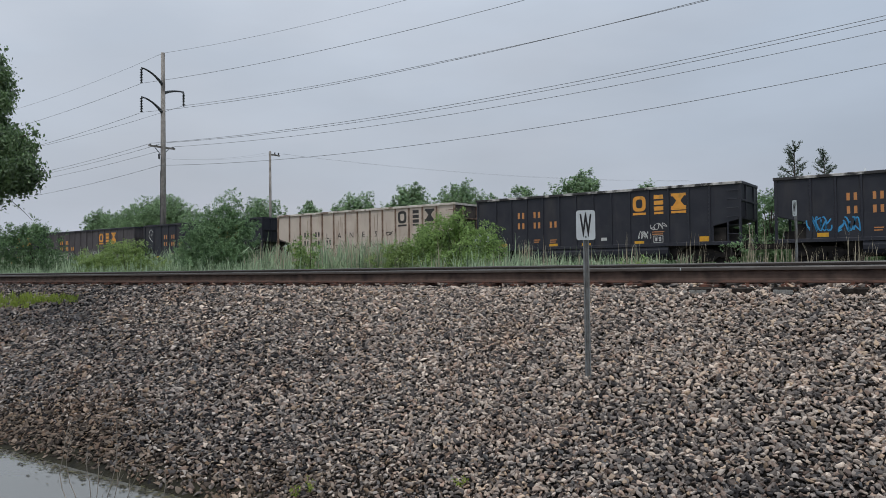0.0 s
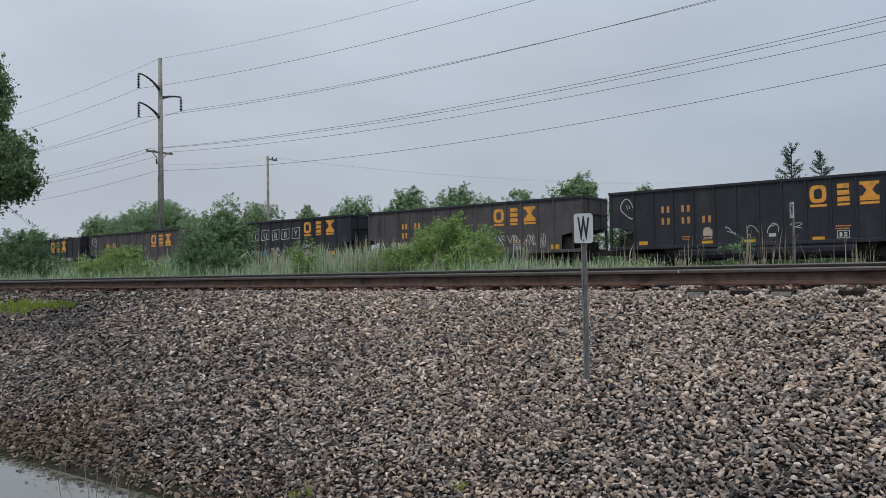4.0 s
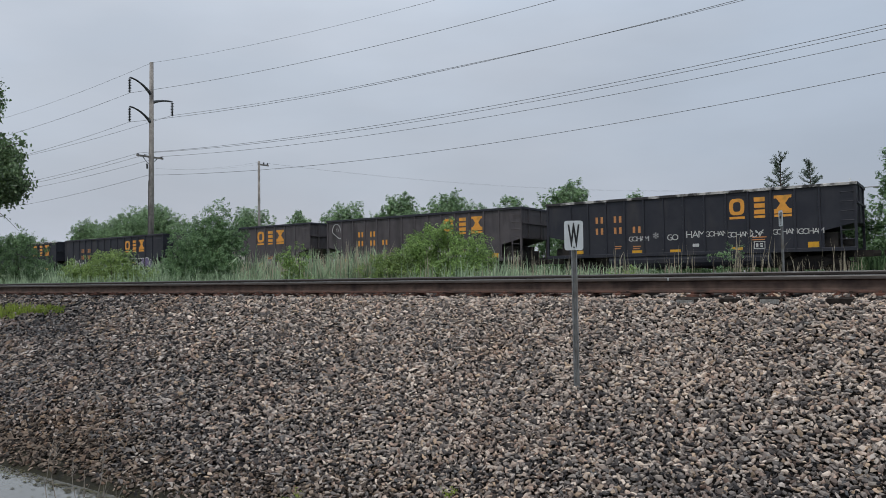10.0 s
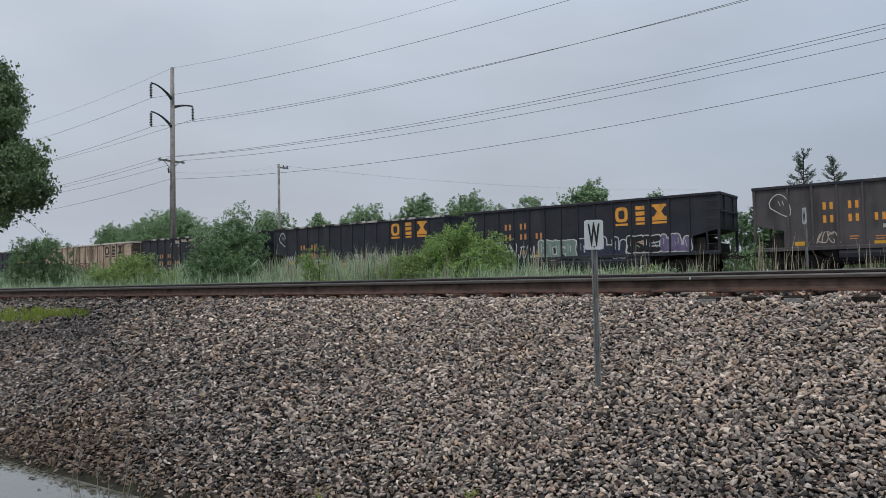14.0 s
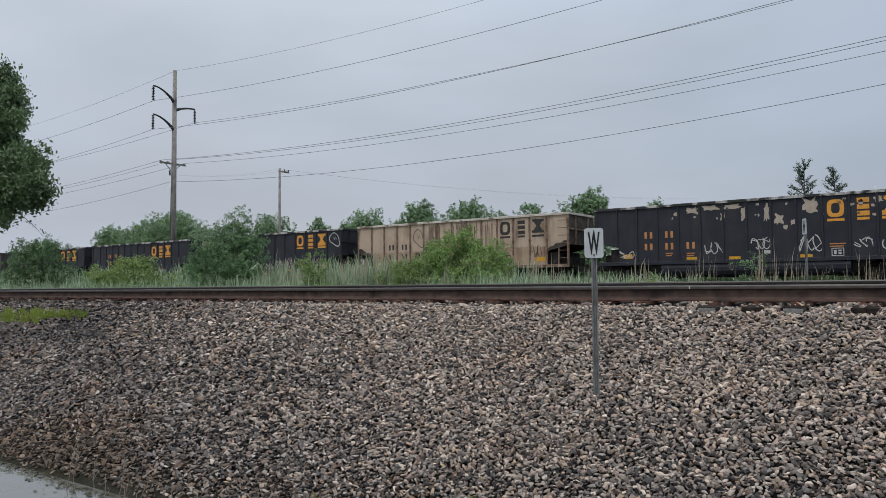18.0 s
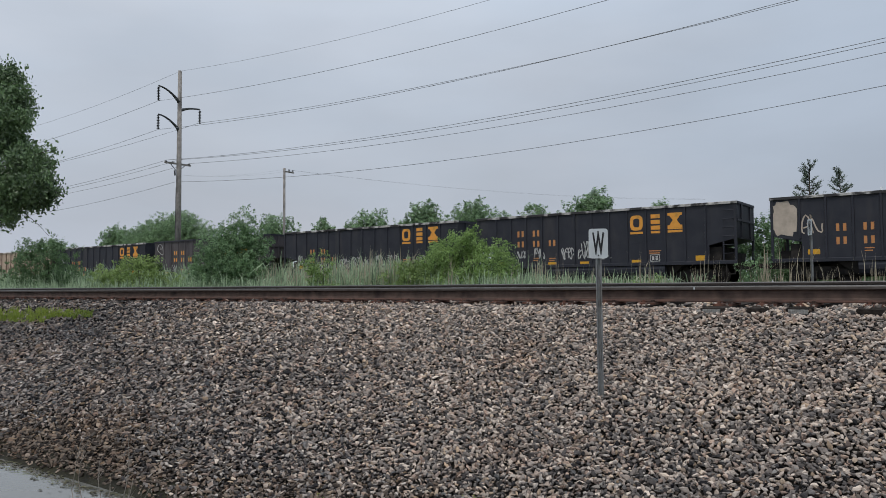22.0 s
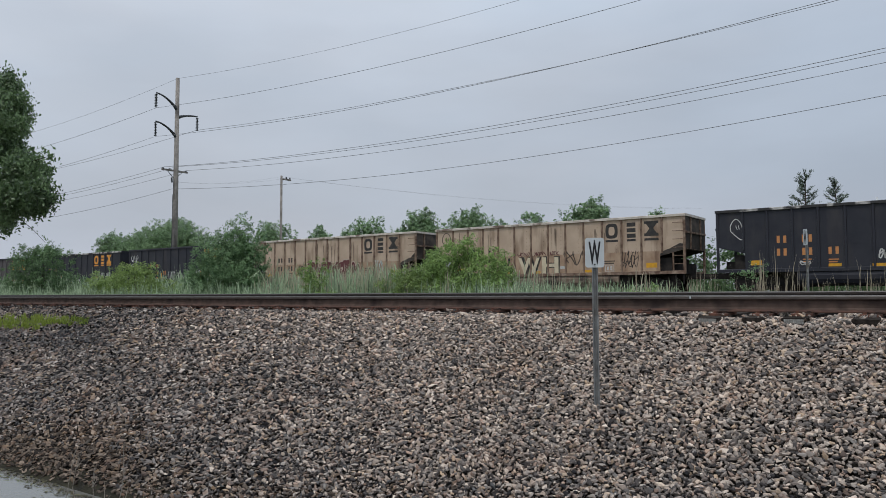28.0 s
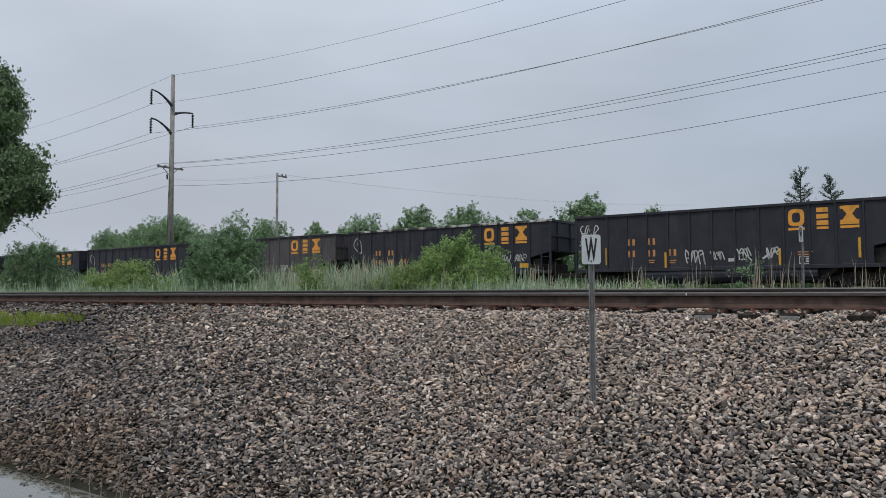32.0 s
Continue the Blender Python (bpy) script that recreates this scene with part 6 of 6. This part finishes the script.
def conifer(x, y, z, h, seed, lean):
    rng = np.random.default_rng(seed)
    t = thing("conifer", pose(x, y, z), "ragged dark conifer with upswept sparse branches", "tree", "conifers behind the far track")
    g = Geo()
    g.tube([(0, 0, 0), (lean * 0.3, 0, h * 0.6), (lean, 0, h)], [0.12, 0.06, 0.015], 7)
    base, way = [], []
    for k in range(64):
        u = 0.28 + 0.72 * k / 63
        a = rng.uniform(0, 2 * np.pi)
        ln = (1.0 - u) * 1.6 + rng.uniform(0.08, 0.5)
        b = np.array([lean * u * u, 0, h * u])
        e = b + np.array([math.cos(a) * ln, math.sin(a) * ln, rng.uniform(0.15, 0.55) * (0.4 + ln)])
        m = b * 0.5 + e * 0.5 - np.array([0, 0, 0.14 * ln])
        g.tube([tuple(b), tuple(m), tuple(e)], [0.03, 0.02, 0.008], 4)
        # sprays of needles along the branch, pointing out and up
        n = int(34 + 62 * ln)
        at = rng.uniform(0.12, 1.04, n)[:, None]
        base.append((1 - at) ** 2 * b + 2 * at * (1 - at) * m + at ** 2 * e + rng.normal(0, 0.045, (n, 3)))
        way.append((e - b) / np.linalg.norm(e - b) + rng.normal(0, 0.55, (n, 3)) + np.array([0, 0, 0.2]))
    base, way = np.concatenate(base), np.concatenate(way)
    way /= np.linalg.norm(way, axis=1, keepdims=True)
    side = np.cross(way, rng.normal(size=way.shape))
    side /= np.linalg.norm(side, axis=1, keepdims=True)
    ln = rng.uniform(0.08, 0.17, len(base))[:, None]
    v = np.stack([base, base + way * ln * 0.5 + side * 0.022, base + way * ln, base + way * ln * 0.5 - side * 0.022], 1).reshape(-1, 3)
    f = np.arange(len(v)).reshape(-1, 4)
    part("crown", cloud_mesh("crown", v, f, LEAF_CONIFER_HAZED), t)
    part("trunk", g.mesh("trunk", BARK), t)


conifer(-8.7, 48.0, -0.7, 7.6, 71, 0.12)
conifer(-6.85, 48.0, -0.7, 7.05, 72, -0.2)


def street_post():
    p = thing("street_lamp", pose(-5.75, 60, -0.7), "thin grey street lamp with a curved arm", "street lamp")
    part("post", Geo().tube([(0, 0, 0), (0, 0, 6.2), (0.15, 0, 6.6), (0.5, 0, 6.75), (1.1, 0, 6.75)], [0.05, 0.045, 0.04, 0.035, 0.035], 7).mesh("post", STEEL_GALV), p)
    part("lamp_head", Geo().box(0.95, 1.35, -0.08, 0.08, 6.66, 6.76).mesh("lamp_head", STEEL_GALV), p)
    q = thing("wooden_pole", pose(-6.2, 60, -0.7), "slim pale grey pole beside the street lamp", "utility pole")
    part("pole", Geo().tube([(0, 0, 0), (0, 0, 7.45)], [0.085, 0.07], 9).mesh("pole", SIGN_WHITE, True), q)


street_post()

# overhanging tree beside the ditch
def overhanging_tree():
    rng = np.random.default_rng(81)
    x0, y0, z0 = -16.9, 5.0, -1.5
    t = thing("tree", pose(x0, y0, z0), "dark leafy tree overhanging the ditch", "tree")
    tips = [(-13.15, 5.5, 3.62, 0.3), (-12.95, 5.5, 3.3, 0.3), (-12.65, 5.4, 3.02, 0.3), (-12.47, 5.4, 2.68, 0.3), (-12.9, 5.5, 2.8, 0.38), (-12.85, 5.6, 2.35, 0.36), (-12.2, 5.5, 1.85, 0.40), (-11.78, 5.5, 1.92, 0.24), (-11.5, 5.5, 2.12, 0.10), (-11.62, 5.5, 1.62, 0.28), (-12.3, 5.4, 1.52, 0.36), (-11.9, 5.6, 1.40, 0.22), (-12.95, 5.5, 1.75, 0.5), (-12.85, 5.5, 1.3, 0.24), (-13.3, 5.5, 3.0, 0.5), (-13.4, 5.5, 1.5, 0.45)]
    # unseen lobes, added large so the crown shades the bank
    inner = [
            (-14.6, 5.5, 3.4, 1.1), (-14.6, 5.4, 2.0, 0.9), (-15.0, 6.2, 2.9, 0.6), (-14.0, 4.4, 2.7, 0.8), (-15.7, 3.4, 3.2, 1.4), (-17.4, 6.6, 3.4, 1.2), (-17.7, 5.0, 4.6, 1.7), (-15.7, 5.0, 4.2, 1.0), (-18.8, 3.6, 3.4, 1.4), (-18.8, 6.6, 3.2, 1.4), (-16.4, 4.6, 5.8, 1.3), (-13.7, 5.3, 3.45, 0.55)]
    rows = []
    tips += inner
    for x, y, z, r in tips:
        for k in range(12):
            d = rng.normal(size=3)
            d *= rng.uniform(0.3, 0.85) * r / np.linalg.norm(d)
            s = r * rng.uniform(0.28, 0.5)
            rows.append((x - x0 + d[0], y - y0 + d[1], z - z0 + d[2], s, s, s * 0.85))
    for name, some, count in (("overhanging_limb", rows[:192], 27000), ("crown", rows[192:], 9000)):
        v, f = leaf_cloud(rng, some, count, 0.028, 0.2, 0.6, spray=0.13, per=14, oval=True)
        part(name, cloud_mesh(name, v, f, LEAF_NEAR), t)
    fringe = [(*q[:3], q[3] * 1.25, q[4] * 1.25, q[5] * 1.25) for q in rows[:192]]
    v, f = leaf_cloud(rng, fringe, 5200, 0.03, 0.2, 0.6, spray=0.12, per=8, oval=True)
    part("leaf_fringe", cloud_mesh("leaf_fringe", v, f, LEAF_NEAR), t)
    g = Geo()
    g.tube([(0, 0, -0.1), (0.1, 0, 1.6), (-0.1, 0.1, 3.4), (0.2, 0, 6.0)], [0.26, 0.2, 0.14, 0.04], 10)
    for x, y, z, r in tips:
        g.tube([(0, 0, min(1.9 + 0.4 * (z + 1.5), 4.6)), ((x - x0) * 0.55, (y - y0) * 0.55, (z - z0) * 0.85 + 0.3), (x - x0, y - y0, z - z0)], [0.045, 0.018, 0.006], 5)
    part("trunk", g.mesh("trunk", BARK, True), t)
    g = Geo().tube([(-12.7 - x0, 0.5, 2.9), (-12.26 - x0, 0.5, 2.71), (-11.8 - x0, 0.5, 2.5), (-11.46 - x0, 0.5, 2.31)], [0.008, 0.006, 0.005, 0.003], 4)
    part("hanging_twig", g.mesh("hanging_twig", BARK), t)
    rows = [(-12.1 - x0 + 0.1 * k, 0.5, 2.62 - 0.04 * k, 0.04, 0.04, 0.04) for k in range(9)]
    v, f = leaf_cloud(rng, rows, 30, 0.02, 0.2, 0.6)
    part("twig_leaves", cloud_mesh("twig_leaves", v, f, LEAF_NEAR), t)


overhanging_tree()


def blades(rng, n, xr, yr, height, width, material, name, lean=0.26):
    """Bent tapering blades of reed or grass, standing in tufts; the tips of the leaning ones hang over."""
    tufts = max(1, n // 14)
    tx, ty, th = rng.uniform(*xr, tufts), rng.uniform(*yr, tufts), rng.uniform(0.72, 1.12, tufts)
    own = rng.integers(0, tufts, n)
    x = tx[own] + rng.normal(0, 0.16, n) * min(1.0, height)
    y = np.clip(ty[own] + rng.normal(0, 0.16, n) * min(1.0, height), *yr)
    z = np.interp(y, [a for a, b in PROFILE], [b for a, b in PROFILE]) - 0.03
    h = height * th[own] * rng.uniform(0.55, 1.1, n)
    a = rng.uniform(0, 2 * np.pi, n)
    L = np.minimum(np.abs(rng.normal(0, lean, n)), 0.65) * h
    dx, dy = np.cos(a), np.sin(a)
    w = width * rng.uniform(0.6, 1.3, n) / 2
    twist = rng.normal(0, 0.7, n)
    sx, sy = -np.sin(a + twist) * w, np.cos(a + twist) * w
    sag = np.clip(L / h - 0.15, 0, 0.6)
    pts = []
    for u, k, ww in ((0, 0, 0.8), (0.45, 0.2, 1.0), (0.85, 0.65, 0.65), (1.0, 1.12, 0.05)):
        zz = z + h * (u - sag * 0.55 * k ** 3)
        pts.append(np.stack([x + dx * L * k + sx * ww, y + dy * L * k + sy * ww, zz], 1))
        pts.append(np.stack([x + dx * L * k - sx * ww, y + dy * L * k - sy * ww, zz], 1))
    v = np.stack(pts, 1).reshape(-1, 3)
    base = np.arange(n)[:, None] * 8
    f = np.concatenate([base + np.array([[2 * i, 2 * i + 1, 2 * i + 3, 2 * i + 2]]) for i in range(3)], 0)
    return cloud_mesh(name, v, f, material)


def build_reeds():
    rng = np.random.default_rng(90)
    for n, xr, yr, h, w, m, lab in (
            (17000, (-62, -14.5), (18, 27), 2.0, 0.036, REED, "dense blue-green reeds between the tracks"),
            (2600, (-14.5, -8), (18, 27), 1.3, 0.028, REED, "lower reeds behind the broad bush"),
            (9500, (-40, -15.9), (13.8, 17), 1.25, 0.026, REED, "green reeds along the near track"),
            (4200, (-11.2, -7), (13.5, 18), 1.2, 0.02, REED, "green reeds beside the broad bush"),
            (400, (-15.9, -11.4), (13.5, 16), 0.7, 0.02, REED, "short grass at the foot of the bushes"),
            (2400, (-16.6, -13.6), (16.6, 19.5), 1.65, 0.026, REED, "green reeds between two bushes"),
            (420, (-16.4, -14.2), (16.6, 18.5), 1.85, 0.022, REED_DRY, "tan dry reed stalks between two bushes"),
            (900, (-27, -14), (18.8, 27), 2.05, 0.024, REED_DRY, "tan dry reed stalks along the far reeds"),
            (1300, (-23.5, -15.6), (17.0, 22), 1.75, 0.022, REED_DRY, "tan dry reed stalks among green reeds"),
            (500, (-13, -7), (14, 20), 1.25, 0.016, REED_DRY, "tan dry stalks beside the broad bush"),
            (2600, (-9.3, -5.6), (13.2, 20), 0.85, 0.018, REED, "thin green grass beside the near track"),
            (800, (-6.5, 3), (13.2, 20), 0.65, 0.017, REED, "sparse green grass beside the near track"),
            (480, (-9.5, 2), (13.0, 19), 1.35, 0.014, REED_DRY, "dry tan stalks beside the near track"),
            (150, (-5.0, -3.0), (14.5, 15.8), 1.5, 0.013, REED_DRY, "dry tan stalks in the thin shrub"),
            (500, (-7.5, 2.5), (14.0, 19), 0.5, 0.02, LEAF_BUSH, "low green grass beside the near track"),
            (2600, (-9, 3), (26, 33), 0.7, 0.03, LEAF_DEEP, "low grass below the far track"),
            (9000, (-90, 8), (41.0, 44), 1.9, 0.05, LEAF_DEEP, "tall deep-green weeds behind the far track"),
            (3400, (-20, -14.4), (6.78, 7.22), 0.17, 0.012, GRASS, "patch of short bright grass on the bank"),
            (900, (-14.7, -13.2), (7.02, 7.24), 0.13, 0.012, GRASS, "thin edge of bright grass on the bank")):
        tagged(new("grass" if "grass" in lab else "reeds", blades(rng, n, xr, yr, h, w, m, "reeds", 0.1 if m is REED_DRY else 0.34)), lab, "grass" if "grass" in lab else "reeds", kind="stuff")


build_reeds()
build_stones()


# foot of each twig, then its bends as steps along and up
TWIGS = (
    ((-5.83, 3.02), ((0.11, 0.13), (-0.045, 0.26), (-0.01, 0.36), (0.05, 0.46), (0.10, 0.60))),
    ((-5.79, 3.05), ((0.13, 0.15), (-0.03, 0.30), (0.03, 0.44), (0.13, 0.58))),
    ((-5.56, 3.10), ((0.02, 0.12), (0.0, 0.24), (-0.03, 0.36), (-0.02, 0.46))),
    ((-5.52, 3.10), ((0.03, 0.14), (0.05, 0.27), (0.04, 0.40))),
    ((-5.48, 3.12), ((0.02, 0.10), (0.03, 0.22))),
    ((-5.38, 3.06), ((0.08, 0.17), (0.15, 0.33), (0.19, 0.48), (0.21, 0.62))),
    ((-5.33, 3.06), ((0.09, 0.16), (0.16, 0.30), (0.19, 0.42))),
    ((-5.20, 3.10), ((0.07, 0.16), (0.13, 0.28), (0.20, 0.38))),
    ((-5.06, 3.14), ((0.06, 0.12), (0.13, 0.20))),
    ((-4.79, 3.18), ((0.02, 0.16), (0.05, 0.31), (0.06, 0.42))))


def ditch_twigs():
    rnd = random.Random(17)
    for (x, y), bends in TWIGS:
        t = thing("dry_twig", pose(x, y, WATER_Z - 0.2), "thin bare grey-brown twig standing in the water", "twig", "twigs at the water edge")
        raw = [(0, 0, 0), (0, 0, 0.2)] + [(a * 1.3, rnd.uniform(-0.02, 0.02), b * 1.5 + 0.2) for a, b in bends]
        # rounded bends
        pts = raw[:1]
        for a, b in zip(raw, raw[1:]):
            pts += [tuple(a[k] + (b[k] - a[k]) * u for k in range(3)) for u in (0.3, 0.7)]
        pts.append(raw[-1])
        n = len(pts)
        part("stem", Geo().tube(pts, [0.0052 - 0.0034 * k / (n - 1) for k in range(n)], 5).mesh("stem", DRY_TWIG), t)
        if len(raw) > 4:
            p = raw[-2]
            for dx in (-0.05, 0.03):
                part("side_shoot", Geo().tube([p, (p[0] + dx * 0.4, 0.02, p[2] + 0.05), (p[0] + dx + 0.03, 0.02, p[2] + 0.1)], [0.0028, 0.0022, 0.0014], 4).mesh("side_shoot", DRY_TWIG), t)


def bank_weed(x, y, seed, h):
    rng = np.random.default_rng(seed)
    t = thing("weed", pose(x, y, ground_z(y)), "small pale green weed between the stones", "weed", "weeds on the bank")
    g = Geo()
    rows = []
    for k in range(5):
        a, r = rng.uniform(0, 6.28), rng.uniform(0.02, 0.07)
        tip = (math.cos(a) * r, math.sin(a) * r, h * rng.uniform(0.6, 1.0))
        g.tube([(0, 0, 0), (tip[0] * 0.4, tip[1] * 0.4, tip[2] * 0.5), tip], [0.003, 0.0025, 0.0015], 4)
        rows += [(tip[0] * u, tip[1] * u, tip[2] * u, 0.02, 0.02, 0.02) for u in (0.4, 0.6, 0.8, 1.0)]
    part("stem", g.mesh("stem", GRASS), t)
    v, f = leaf_cloud(rng, rows, 40, 0.011)
    part("leaves", cloud_mesh("leaves", v, f, GRASS), t)


def ditch_debris():
    """Flecks of leaf litter and weed drifting along the waterline."""
    rng = np.random.default_rng(44)
    n = 900
    x = rng.uniform(-13, -5.2, n)
    y = 4.07 - np.abs(rng.normal(0, 0.13, n)) + 0.05 * np.sin(x * 2.7)
    s = rng.uniform(0.006, 0.03, n)
    a = rng.uniform(0, 6.28, n)
    c, d = np.cos(a), np.sin(a)
    z = np.full(n, WATER_Z + 0.004) + rng.uniform(0, 0.006, n)
    v = np.stack([np.stack([x + (c * u - d * w) * s, y + (d * u + c * w) * s, z + q], 1) for u, w, q in ((-1, -0.4, 0), (1, -0.5, 0.002), (1.1, 0.4, 0), (-0.8, 0.5, 0.003))], 1).reshape(-1, 3)
    tagged(new("debris", cloud_mesh("debris", v, np.arange(n * 4).reshape(-1, 4), SCUM)), "brown-green flecks of litter along the waterline", "debris", kind="stuff")


ditch_debris()
ditch_twigs()
bank_weed(-4.52, 4.4, 5, 0.15)
bank_weed(-4.62, 4.33, 6, 0.11)
bank_weed(-3.25, 4.75, 7, 0.08)


def far_woods():
    """Low wooded skyline far behind the fields."""
    rng = np.random.default_rng(95)
    rows = [(-700 + 7.0 * k + rng.uniform(-3, 3), 240 + rng.uniform(-12, 12), 2.5, 7, 7, 4.2 + rng.uniform(0, 1.6)) for k in range(170)]
    v, f = leaf_cloud(rng, rows, 16000, 0.95)
    tagged(new("far_woods", cloud_mesh("far_woods", v, f, LEAF_FAR_HAZED)), "low green woods on the skyline", "woods", kind="stuff")


far_woods()


# ---- movement ----
# seconds, metres that the train has gone
TRAIN_RUN = (
    (0, 0.12),
    (0.5, 5.16),
    (2, 20.37),
    (3.5, 35.50),
    (5.5, 56.09),
    (7, 71.40),
    (8.5, 86.70),
    (10, 102.06),
    (11.4, 116.40),
    (13, 132.88),
    (14.4, 147.44),
    (16.5, 168.83),
    (17.6, 180.14),
    (19.2, 196.61),
    (20.6, 211.02),
    (21.4, 219.24),
    (22.6, 231.66),
    (24, 246.13),
    (25.5, 261.73),
    (27.5, 282.22),
    (28.8, 295.62),
    (30.2, 310.26),
    (31.8, 327.27),
    (32, 329.40),
)


def motions():
    for n, car in enumerate(CAR_OBJECTS):
        x = CAR_FIRST - n * CAR_PITCH + CARS[n][2]
        walk(car, [(t, pose(x + s, TRAIN_Y, 0)) for t, s in TRAIN_RUN])
    # all wheelsets roll alike, so those at the same end of a truck share one set of keys
    times = [k / 15 for k in range(481)]
    gone = np.interp(times, [t for t, s in TRAIN_RUN], [s for t, s in TRAIN_RUN])
    first = {}
    for wheel, a in WHEELSETS:
        if a not in first:
            walk(wheel, [(t, pose(a, 0, WHEEL_R) @ Matrix.Rotation(s / WHEEL_R, 4, "Y")) for t, s in zip(times, gone)])
            first[a] = wheel
        else:
            wheel.rotation_mode = "QUATERNION"
            keys = wheel.animation_data_create()
            keys.action = first[a].animation_data.action
            keys.action_slot = first[a].animation_data.action_slot


motions()
